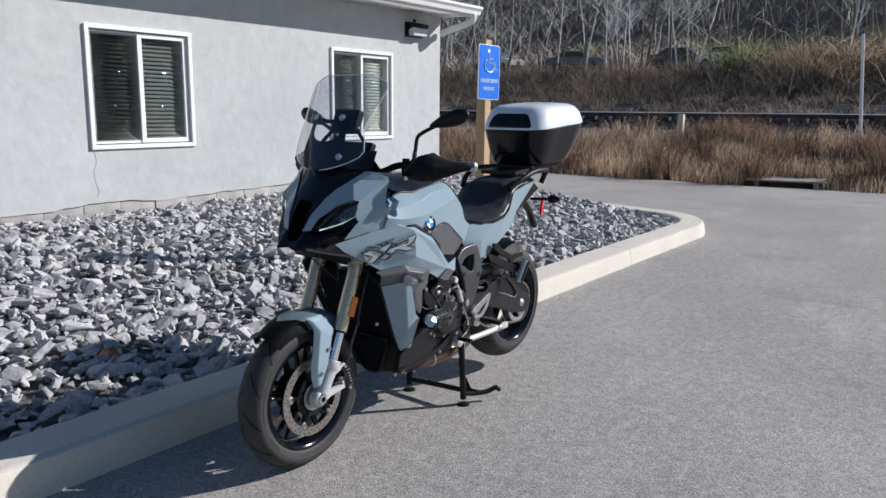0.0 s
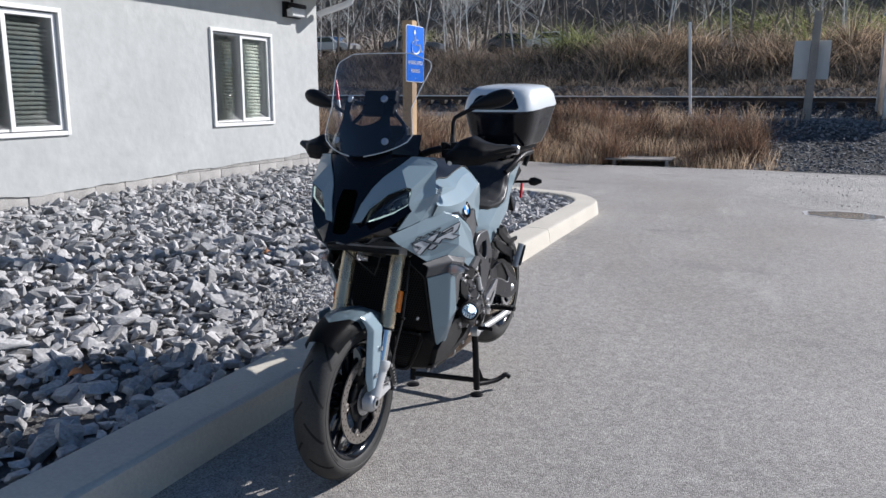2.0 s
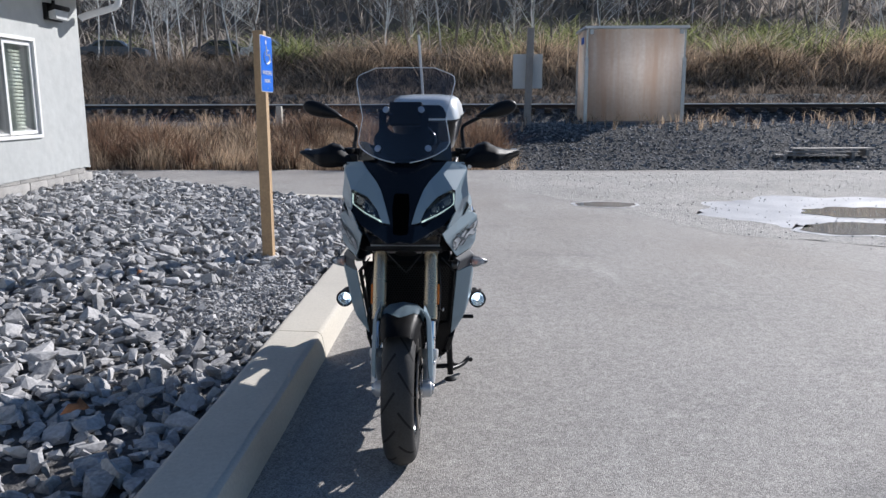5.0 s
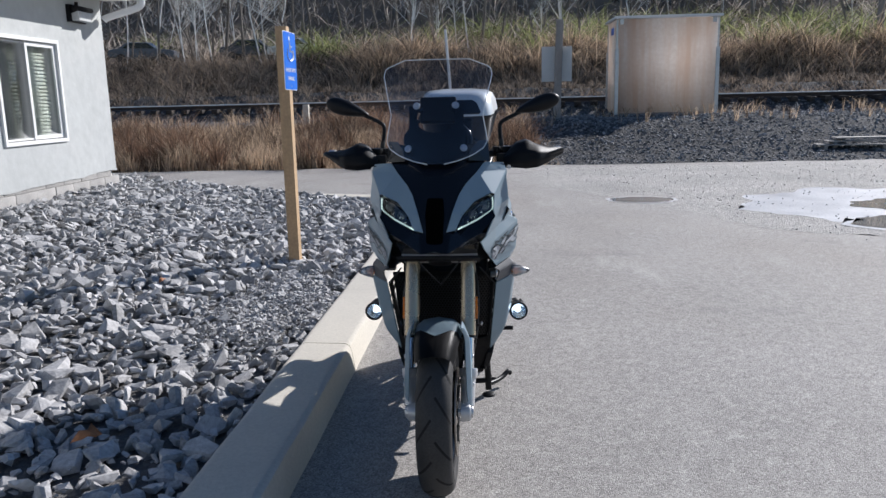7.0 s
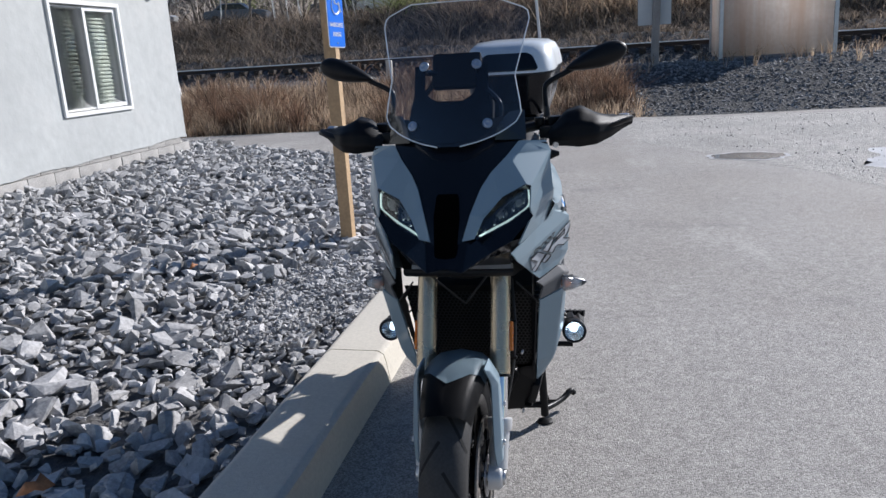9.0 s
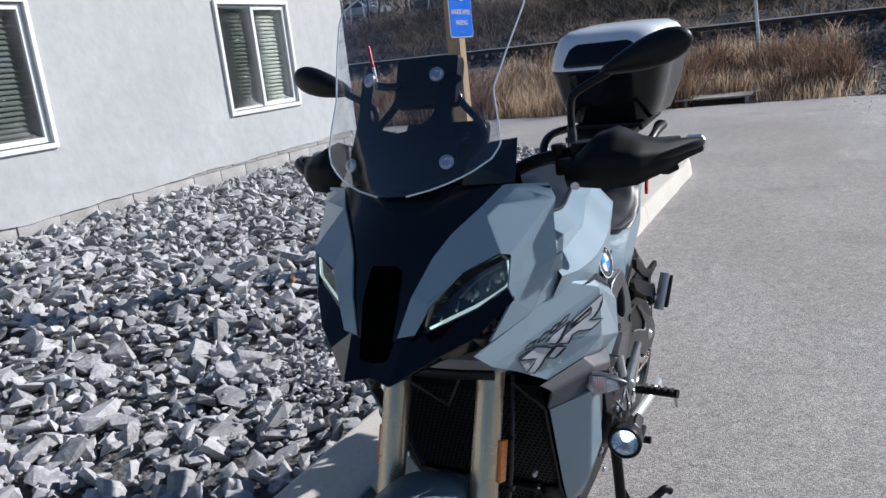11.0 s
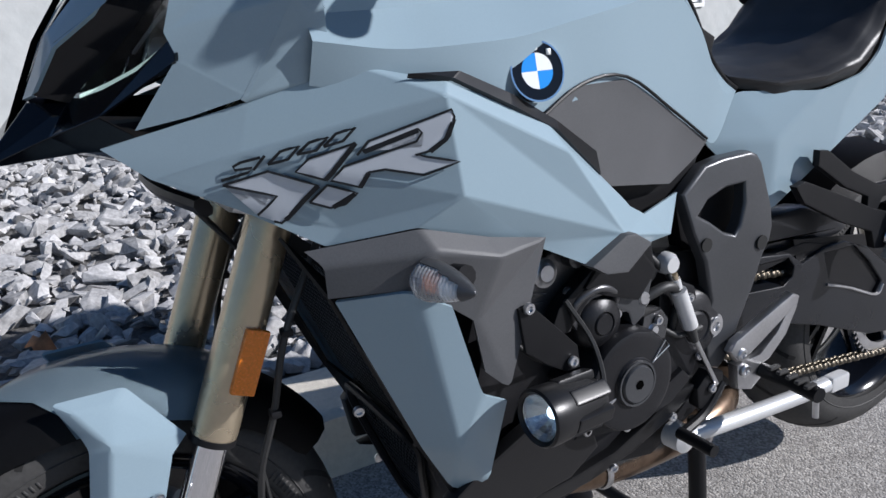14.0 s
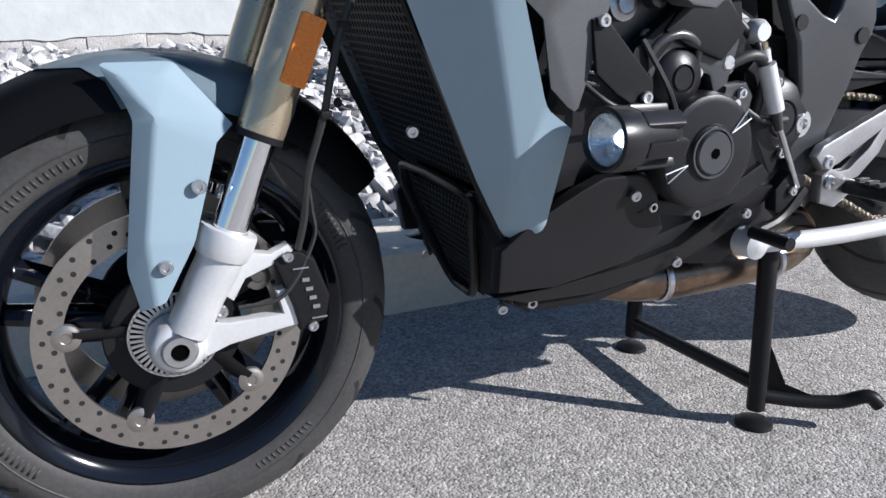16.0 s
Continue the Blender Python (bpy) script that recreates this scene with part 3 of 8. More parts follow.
def stones():
    rng = np.random.default_rng(4)
    shapes = rocks(26, rng)
    spots, near = [], []
    v = -11.4
    while v < 9.2:
        u = -8.6
        while u < -0.82:
            x, y = u + rng.uniform(-0.05, 0.05), v + rng.uniform(-0.05, 0.05)
            s = min(0.17, rng.lognormal(-2.58, 0.42))
            if in_bed(x + s * 0.35, y) and in_bed(x, y + s * 0.3):
                spots.append((x, y, bed_z(x, y) + rng.uniform(-0.012, 0.022), s))
            u += rng.uniform(0.05, 0.085) * (1 if v > -3.2 else 1.5)
        v += 0.068 if v > -3.2 else 0.11
    for _ in range(4500):
        x, y = rng.uniform(-5.1, -0.84), rng.uniform(-3.2, 7.4)
        s = rng.uniform(0.018, 0.05)
        if in_bed(x + s, y):
            spots.append((x, y, bed_z(x, y) + rng.uniform(-0.02, 0.015), s))
    for _ in range(2600):
        x, y = rng.normal(-1.20, 0.16), rng.normal(1.97, 0.40)
        if in_bed(x, y):
            spots.append((x, y, bed_z(x, y) + rng.uniform(0.02, 0.055), rng.uniform(0.015, 0.04)))
    keep = []
    for q in spots:
        (near if (-1.42 < q[0] and 0.25 < q[1] < 3.4 and q[3] > 0.055 and len(near) < 300) else keep).append(q)
    root = thing("crushed_stone", "bed of angular crushed grey stones", "stones", kind="stuff")
    tagged(scatter("stone_spread", shapes, keep, rng, STONE, root), kind="stuff")
    meshes = []
    for p, f in shapes:
        me = bpy.data.meshes.new("stone")
        me.from_pydata(p.tolist(), [], f.tolist())
        me.materials.append(STONE_ONE)
        meshes.append(me)
    for x, y, z, s in near:
        ob = new("stone", meshes[rng.integers(len(meshes))])
        ob.parent = root
        ob.matrix_basis = Matrix.LocRotScale((x, y, z), Matrix(turns(rng).tolist()).to_quaternion(), (s, s, s))
    tagged(scatter("ballast_stones", shapes, [(x, y, height(x, y) + 0.01, rng.uniform(0.03, 0.10)) for x, y in
                                             zip(rng.uniform(-12, 16, 22000), rng.uniform(14.3, 24.5, 22000)) if x > 0.6 or y > 19.5], rng, STONE_DARK),
           "loose grey ballast stones on a sloping bank", "stones", kind="stuff")
    tagged(scatter("loose_grit", shapes, [(x, y, 0.008, rng.uniform(0.008, 0.03)) for x, y in zip(rng.uniform(0.8, 12, 1500), rng.uniform(4.6, 13.2, 1500))
                                          if x > 3.6 - 0.35 * (y - 4.6)], rng, STONE), "fine loose grit on a gravel lot", "stones", kind="stuff")


# building
WALL_U, CORNER_V, WALL_TOP = -5.13, 7.93, 2.95
WINDOWS = [(2.125, 3.315), (5.505, 6.745)]
SILL_Z, HEAD_Z = 1.015, 2.205


def walls():
    def piece(bm, v0, v1, z0, z1):
        nv, nz = max(1, round((v1 - v0) / 0.25)), max(1, round((z1 - z0) / 0.25))
        for u in (WALL_U, WALL_U - 0.2):
            g = [[bm.verts.new((u, v0 + (v1 - v0) * i / nv, z0 + (z1 - z0) * j / nz)) for j in range(nz + 1)] for i in range(nv + 1)]
            for i in range(nv):
                for j in range(nz):
                    bm.faces.new((g[i][j], g[i + 1][j], g[i + 1][j + 1], g[i][j + 1]))
    bm = bmesh.new()
    cuts = [-9.0]
    for a, b in WINDOWS:
        piece(bm, cuts[-1], a, 0.56, WALL_TOP)
        piece(bm, a, b, 0.56, SILL_Z)
        piece(bm, a, b, HEAD_Z, WALL_TOP)
        for v in (a, b):
            bm.faces.new([bm.verts.new(q) for q in ((WALL_U, v, SILL_Z), (WALL_U - 0.2, v, SILL_Z), (WALL_U - 0.2, v, HEAD_Z), (WALL_U, v, HEAD_Z))])
        for z in (SILL_Z, HEAD_Z):
            bm.faces.new([bm.verts.new(q) for q in ((WALL_U, a, z), (WALL_U - 0.2, a, z), (WALL_U - 0.2, b, z), (WALL_U, b, z))])
        cuts.append(b)
    piece(bm, cuts[-1], CORNER_V, 0.56, WALL_TOP)
    bmesh.ops.remove_doubles(bm, verts=bm.verts, dist=1e-4)
    for q in bm.verts:
        if abs(q.co.x - WALL_U) < 1e-4 and not any(a - 0.05 < q.co.y < b + 0.05 for a, b in WINDOWS):
            q.co.x += 0.006 * fbm(q.co.y, q.co.z, 1.4, 2)
    tagged(part("wall_east", bm, STUCCO, sharp=50), "rough trowelled pale grey stucco wall with hairline cracks", "wall", kind="structure")
    bm = bmesh.new()
    box(bm, (WALL_U - 4.1, CORNER_V - 0.1, 1.7), (8.0, 0.2, 2.5))
    tagged(part("wall_north", bm, STUCCO), "pale grey stucco end wall", "wall", kind="structure")
    bm = bmesh.new()
    box(bm, (WALL_U - 8.0, -0.5, 1.7), (0.2, 16.8, 2.5))
    box(bm, (WALL_U - 4.0, -8.9, 1.7), (7.8, 0.2, 2.5))
    tagged(part("wall_back", bm, STUCCO), "plain stucco rear walls", "wall", kind="structure")
    bm = bmesh.new()
    box(bm, (WALL_U - 1.9, 3.0, 1.6), (0.05, 9.0, 2.2))
    box(bm, (WALL_U - 1.0, 3.0, 0.55), (1.7, 9.0, 0.05))
    tagged(part("floor", bm, DARKROOM), "dim room behind the windows", "room", kind="structure")
    # uneven lower edge of the stucco coat and bare blocks under it
    rng = random.Random(5)
    bm = bmesh.new()
    n = 190
    lo = [0.445 + 0.03 * fbm(k * 0.09, 0, 1.1, 6) + rng.uniform(-0.008, 0.008) + 0.085 * step(-9 + k * 17 / n, 2, 8) for k in range(n + 1)]
    for k in range(n):
        v0, v1 = -9 + k * 16.95 / n, -9 + (k + 1) * 16.95 / n
        q = [bm.verts.new(p) for p in ((WALL_U, v0, lo[k]), (WALL_U, v1, lo[k + 1]), (WALL_U, v1, 0.56), (WALL_U, v0, 0.56))]
        bm.faces.new(q)
        q = [bm.verts.new(p) for p in ((WALL_U, v0, lo[k]), (WALL_U, v1, lo[k + 1]), (WALL_U - 0.03, v1, lo[k + 1]), (WALL_U - 0.03, v0, lo[k]))]
        bm.faces.new(q)
    bmesh.ops.remove_doubles(bm, verts=bm.verts, dist=1e-4)
    tagged(part("stucco_edge", bm, STUCCO, sharp=50), "ragged lower edge of the stucco coat", "trim", kind="structure")
    root = thing("foundation", "bare concrete block footing below ragged stucco", "foundation", kind="structure")
    bm = bmesh.new()
    box(bm, (WALL_U - 0.075, -0.55, 0.36), (0.06, 16.85, 0.64))
    part("mortar", bm, BLOCK, root)
    me = None
    v = -9.0
    while v < CORNER_V - 0.3:
        for z in (0.16, 0.365, 0.57):
            if me is None:
                bm = bmesh.new()
                box(bm, (0, 0, 0), (0.1, 0.394, 0.200), 0.004)
                first = part("block", bm, BLOCK, root)
                me = first.data
                ob = first
            else:
                ob = new("block", me)
                ob.parent = root
            off = 0.2 if 0.2 < z < 0.5 else 0.0
            ob.location = (WALL_U - 0.062 + rng.uniform(-0.006, 0.006), v + 0.2 + off, z)
        v += 0.40


walls()
bm = bmesh.new()
tube(bm, [(WALL_U + 0.004, 2.14 + 0.018 * math.sin(k * 0.9) + 0.008 * math.sin(k * 4.3), 0.985 - 0.045 * k) for k in range(11)], 0.0013, 5)
tagged(part("wall_crack", bm, BED, sharp=180), "hairline crack in stucco below a window corner", "crack", kind="structure")


def window(n, v0, v1, slat):
    root = thing("window_%d" % n, "white vinyl sliding window with drawn blinds and an insect screen", "window", kind="structure")
    u = WALL_U
    vm = (v0 + v1) / 2

    def rect(name, a, b, c, d, w, uu, depth, parent, m=WHITE):
        bm = bmesh.new()
        zc, vc = (c + d) / 2, (a + b) / 2
        box(bm, (uu, a + w / 2, zc), (depth, w, d - c), 0.004)
        box(bm, (uu, b - w / 2, zc), (depth, w, d - c), 0.004)
        box(bm, (uu, vc, c + w / 2), (depth, b - a - 2 * w, w), 0.004)
        box(bm, (uu, vc, d - w / 2), (depth, b - a - 2 * w, w), 0.004)
        return part(name, bm, m, parent)
    rect("window_frame", v0 - 0.012, v1 + 0.012, SILL_Z - 0.012, HEAD_Z + 0.012, 0.042, u - 0.012, 0.08, root)
    rect("fixed_sash", v0 + 0.04, vm + 0.03, SILL_Z + 0.04, HEAD_Z - 0.04, 0.032, u - 0.035, 0.03, root)
    rect("sliding_sash", vm - 0.03, v1 - 0.04, SILL_Z + 0.04, HEAD_Z - 0.04, 0.045, u - 0.020, 0.03, root)
    for nm, a, b, uu, m, lab in (("pane", v0 + 0.06, vm + 0.01, u - 0.040, PANE, ""), ("pane", vm, v1 - 0.07, u - 0.028, PANE, ""),
                                 ("insect_screen", v0 + 0.05, vm + 0.0, u - 0.012, SCREENMESH, "dark insect screen")):
        bm = bmesh.new()
        box(bm, (uu, (a + b) / 2, (SILL_Z + HEAD_Z) / 2), (0.004, b - a, HEAD_Z - SILL_Z - 0.12))
        part(nm, bm, m, root, lab).visible_shadow = False
    blind = None
    z = SILL_Z + 0.05
    rng = random.Random(n)
    while z < HEAD_Z - 0.04:
        if blind is None:
            bm = bmesh.new()
            box(bm, (0, 0, 0), (0.052, v1 - v0 - 0.12, 0.003), 0, Matrix.Rotation(radians(62), 4, "Y"))
            blind = part("slat", bm, slat, root)
            ob = blind
        else:
            ob = new("slat", blind.data)
            ob.parent = root
        ob.location = (u - 0.085, vm, z)
        ob.rotation_euler = (rng.uniform(-0.004, 0.004), rng.uniform(-0.05, 0.05), 0)
        z += 0.043


# first window takes the slats with painted shade, second the plain ones
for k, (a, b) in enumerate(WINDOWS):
    window(k + 1, a, b, (BLINDSHADED, BLIND)[k])


def eaves():
    bm = bmesh.new()
    box(bm, (WALL_U + 0.22, -0.3, 2.845), (0.46, 16.8, 0.02))
    tagged(part("soffit", bm, WHITE), "white vented soffit under the eaves", "soffit", kind="structure")
    bm = bmesh.new()
    box(bm, (WALL_U + 0.455, -0.3, 2.91), (0.03, 17.0, 0.17), 0.003)
    tagged(part("fascia", bm, WHITE), "white painted fascia board", "fascia", kind="structure")
    bm = bmesh.new()
    prof = [(0.0, 0.0), (0.075, 0.0), (0.09, 0.05), (0.125, 0.085), (0.125, 0.12), (0.115, 0.12), (0.115, 0.09), (0.082, 0.055), (0.068, 0.008), (0.008, 0.008), (0.008, 0.12), (0.0, 0.12)]
    a = [bm.verts.new((WALL_U + 0.475 + x, -8.8, 2.85 + z)) for x, z in prof]
    b = [bm.verts.new((WALL_U + 0.475 + x, 8.22, 2.85 + z)) for x, z in prof]
    for k in range(len(a)):
        bm.faces.new((a[k], a[k - 1], b[k - 1], b[k]))
    bm.faces.new([b[k] for k in range(6)])
    ob = part("gutter", bm, WHITE, sharp=25)
    tagged(ob, "white metal rain gutter along the eaves", "gutter", kind="structure")
    bm = bmesh.new()
    tube(bm, [(WALL_U + 0.53, 8.05, 2.86), (WALL_U + 0.53, 8.05, 2.79), (WALL_U + 0.46, 8.02, 2.72), (WALL_U + 0.12, 7.90, 2.60), (WALL_U + 0.06, 7.88, 2.56)], 0.048, 12, 5, 0.72)
    tagged(part("downspout", bm, WHITE, sharp=60), "white downspout elbow running back to the wall corner", "downspout", kind="structure")
    bm = bmesh.new()
    vs = [bm.verts.new(q) for q in ((WALL_U + 0.6, -8.9, 2.99), (WALL_U + 0.6, 8.3, 2.99), (WALL_U - 4, 8.3, 4.2), (WALL_U - 4, -8.9, 4.2), (WALL_U - 8.6, 8.3, 2.99), (WALL_U - 8.6, -8.9, 2.99))]
    bm.faces.new(vs[:4])
    bm.faces.new((vs[3], vs[2], vs[4], vs[5]))
    bmesh.ops.solidify(bm, geom=bm.faces, thickness=0.04)
    tagged(part("roof", bm, GALV), "low pitched sheet metal roof", "roof", kind="structure")
    bm = bmesh.new()
    box(bm, (WALL_U - 4, -0.3, 2.93), (7.6, 16.6, 0.04))
    tagged(part("ceiling", bm, DARKROOM), "dim ceiling board", "ceiling", kind="structure")


eaves()


def wall_light():
    root = thing("wall_light", "black wall pack light with a ribbed clear lens", "lamp", at=(WALL_U, 7.24, 2.57))
    bm = bmesh.new()
    prism(bm, [(-0.19, -0.10), (0.19, -0.10), (0.19, 0.11), (-0.19, 0.11)], 0.0, 0.05, 0.008)
    v = bm.verts
    part("back_box", bm, BLACK, root)
    bm = bmesh.new()
    a = [bm.verts.new(q) for q in ((0.05, -0.18, 0.11), (0.05, 0.18, 0.11), (0.17, 0.165, 0.085), (0.17, -0.165, 0.085), (0.05, -0.18, 0.0), (0.05, 0.18, 0.0), (0.175, 0.165, 0.04), (0.175, -0.165, 0.04))]
    for f in ((0, 1, 2, 3), (4, 7, 6, 5), (3, 2, 6, 7), (0, 3, 7, 4), (1, 5, 6, 2), (0, 4, 5, 1)):
        bm.faces.new([a[i] for i in f])
    part("hood", bm, BLACK, root)
    bm = bmesh.new()
    prism(bm, [(-0.15, -0.085), (0.15, -0.085), (0.16, 0.03), (-0.16, 0.03)], 0.05, 0.15, 0.012)
    part("lens", bm, mat("frosted lamp lens", (0.55, 0.56, 0.56), 0.3, vary=0.1, scale=30), root)
    bm = bmesh.new()
    cyl(bm, (0.06, -0.03, 0.11), (0.06, -0.03, 0.15), 0.022)
    part("photocell", bm, BLACK, root)


wall_light()


# handicapped parking sign on a timber post
def parking_sign():
    root = thing("parking_sign", "blue handicapped parking sign on a timber post", "sign", at=(-1.455, 3.50, 0))
    bm = bmesh.new()
    box(bm, (0, 0.045, 1.0), (0.088, 0.088, 2.0), 0.004)
    part("post", bm, TIMBER, root)
    tilt = Matrix.Translation((0.050, 0.045, 1.735)) @ Matrix.Rotation(radians(86.0), 4, "Z") @ Matrix.Rotation(radians(1.0), 4, "Y") @ Matrix.Diagonal((1.3, 1, 1, 1))

    def plate(name, w, h, d, y, m, parent, r):
        bm = bmesh.new()
        pts = []
        for cx, cz, a0 in ((w / 2 - r, h / 2 - r, 0), (-w / 2 + r, h / 2 - r, 90), (-w / 2 + r, -h / 2 + r, 180), (w / 2 - r, -h / 2 + r, 270)):
            for k in range(6):
                a = radians(a0 + 18 * k)
                pts.append((cx + r * math.cos(a), cz + r * math.sin(a)))
        f = [bm.verts.new(tilt @ Vector((x, y, z))) for x, z in pts]
        b = [bm.verts.new(tilt @ Vector((x, y + d, z))) for x, z in pts]
        bm.faces.new(f)
        bm.faces.new(b[::-1])
        for k in range(len(f)):
            bm.faces.new((f[k], f[k - 1], b[k - 1], b[k]))
        return part(name, bm, m, parent, sharp=30)
    pl = plate("plate", 0.228, 0.45, 0.002, 0.0, SIGNWHITE, root, 0.02)
    plate("face", 0.216, 0.438, 0.002, -0.003, SIGNBLUE, pl, 0.016)

    def stroke(pts, w, parent, name="pictogram"):
        bm = bmesh.new()
        tube(bm, [tilt @ Vector((x, -0.0045, z)) for x, z in pts], w, 8, 4, 0.12)
        return part(name, bm, SIGNWHITE, parent)
    bm = bmesh.new()
    lathe(bm, [(0, 0), (0.017, 0), (0.017, 0.002), (0, 0.002)], tilt @ Vector((-0.012, -0.006, 0.172)), (-1, 0, 0), 16)
    part("pictogram", bm, SIGNWHITE, pl)
    bm = bmesh.new()
    ring = [tilt @ Vector((0.0 + 0.052 * math.cos(a), -0.0045, 0.055 + 0.052 * math.sin(a))) for a in np.linspace(radians(120), radians(395), 26)]
    tube(bm, ring, 0.0075, 8, 0, 0.3)
    part("pictogram", bm, SIGNWHITE, pl)
    bm = bmesh.new()
    tube(bm, [tilt @ Vector((x, -0.0045, z)) for x, z in ((-0.010, 0.145), (-0.006, 0.072), (0.045, 0.070), (0.066, 0.018), (0.083, 0.024))], 0.008, 8, 0, 0.3)
    tube(bm, [tilt @ Vector((x, -0.0045, z)) for x, z in ((-0.009, 0.112), (0.034, 0.110))], 0.006, 8, 0, 0.3)
    part("pictogram", bm, SIGNWHITE, pl)
    for txt, z, s in (("HANDICAPPED", -0.085, 0.038), ("PARKING", -0.150, 0.038)):
        cu = bpy.data.curves.new("lettering", "FONT")
        cu.body, cu.size, cu.align_x, cu.extrude = txt, s, "CENTER", 0.0006
        tmp = new("lettering", cu)
        me = bpy.data.meshes.new_from_object(tmp.evaluated_get(bpy.context.evaluated_depsgraph_get()))
        bpy.data.objects.remove(tmp)
        me.materials.append(SIGNWHITE)
        ob = new("lettering", me)
        ob.parent = pl
        ob.matrix_basis = tilt @ Matrix.Translation((0, -0.0045, z)) @ Matrix.Rotation(radians(90), 4, "X") @ Matrix.Diagonal((0.72, 1.15, 1, 1))
    for z in (0.205, -0.195):
        bm = bmesh.new()
        lathe(bm, [(0, -0.004), (0.006, -0.003), (0.007, 0.0), (0, 0)], tilt @ Vector((0.0, -0.003, z)), (-1, 0, 0), 12)
        part("bolt", bm, STEEL, pl)


parking_sign()


# railway
def railway():
    for v, z in ((25.6, 1.225),):
        root = thing("railway_track", "rusty steel rails on dark sleepers in ballast", "railway", kind="structure")
        for dv in (-0.72, 0.72):
            bm = bmesh.new()
            prism_pts = [(-0.07, 0), (0.07, 0), (0.07, 0.015), (0.012, 0.035), (0.012, 0.12), (0.036, 0.135), (0.036, 0.17), (-0.036, 0.17), (-0.036, 0.135), (-0.012, 0.12), (-0.012, 0.035), (-0.07, 0.015)]
            prism(bm, [(v + dv + a, z + b) for a, b in prism_pts], -90, 70)
            rail = part("rail", bm, RUST, root, sharp=20)
            bm = bmesh.new()
            box(bm, (-10, v + dv, z + 0.157), (160, 0.078, 0.036), 0.006)
            part("rail_head", bm, RAILTOP, rail, "worn bright rail head")
        me = None
        for k in range(100):
            if me is None:
                bm = bmesh.new()
                box(bm, (0, 0, 0), (0.22, 2.6, 0.14), 0.01)
                first = part("sleeper", bm, SLEEPER, root)
                me = first.data
                ob = first
            else:
                ob = new("sleeper", me)
                ob.parent = root
            ob.location = (-30 + k * 0.55, v, z - 0.06)


railway()


def shelter():
    root = thing("trackside_shed", "pale stained fibreglass trackside shelter with steel posts", "shed", at=(5.5, 22.3, 0.78))
    for nm, c, d in (("front_wall", (0.0, 0.02, 1.5), (3.0, 0.02, 2.85)), ("back_wall", (0.0, 1.88, 1.5), (3.0, 0.02, 2.85)), ("side_wall", (-1.52, 0.95, 1.5), (0.02, 1.83, 2.85)), ("side_wall", (1.52, 0.95, 1.5), (0.02, 1.83, 2.85))):
        bm = bmesh.new()
        box(bm, c, d)
        part(nm, bm, SHEDWALL, root, "streaked translucent fibreglass sheet" if nm == "front_wall" else "")
    for x in (-1.53, 1.53):
        for y in (-0.02, 1.92):
            bm = bmesh.new()
            box(bm, (x, y, 0.98), (0.11, 0.07, 2.1), 0.006)
            part("corner_post", bm, GALV, root)
            bm = bmesh.new()
            box(bm, (x, y + 0.012 * (1 if y < 0 else -1), 1.46), (0.05, 0.03, 2.92), 0.004)
            part("corner_trim", bm, GALV, root)
    bm = bmesh.new()
    box(bm, (0.0, 0.91, 2.965), (3.24, 2.12, 0.075), 0.008)
    part("roof", bm, WHITE, root, "pale flat metal roof")
    bm = bmesh.new()
    box(bm, (0, 0.95, -0.1), (3.0, 1.85, 0.35))
    part("base", bm, OLDWOOD, root)
    bm = bmesh.new()
    box(bm, (-1.545, 0.9, 2.62), (0.012, 0.5, 0.22))
    part("side_sign", bm, SIGNBLUE, root, "small blue sign")
    for x in (-1.4, 1.4):
        bm = bmesh.new()
        box(bm, (x, -0.03, 2.84), (0.12, 0.03, 0.16), 0.01)
        plate = part("bracket", bm, GALV, root)
        for z in (2.80, 2.88):
            bolt_bm = bmesh.new()
            lathe(bolt_bm, [(0, 0.02), (0.02, 0.02), (0.024, 0.0)], (x, -0.045, z), (0, -1, 0), 10)
            part("bolt", bolt_bm, STEEL, plate)


shelter()


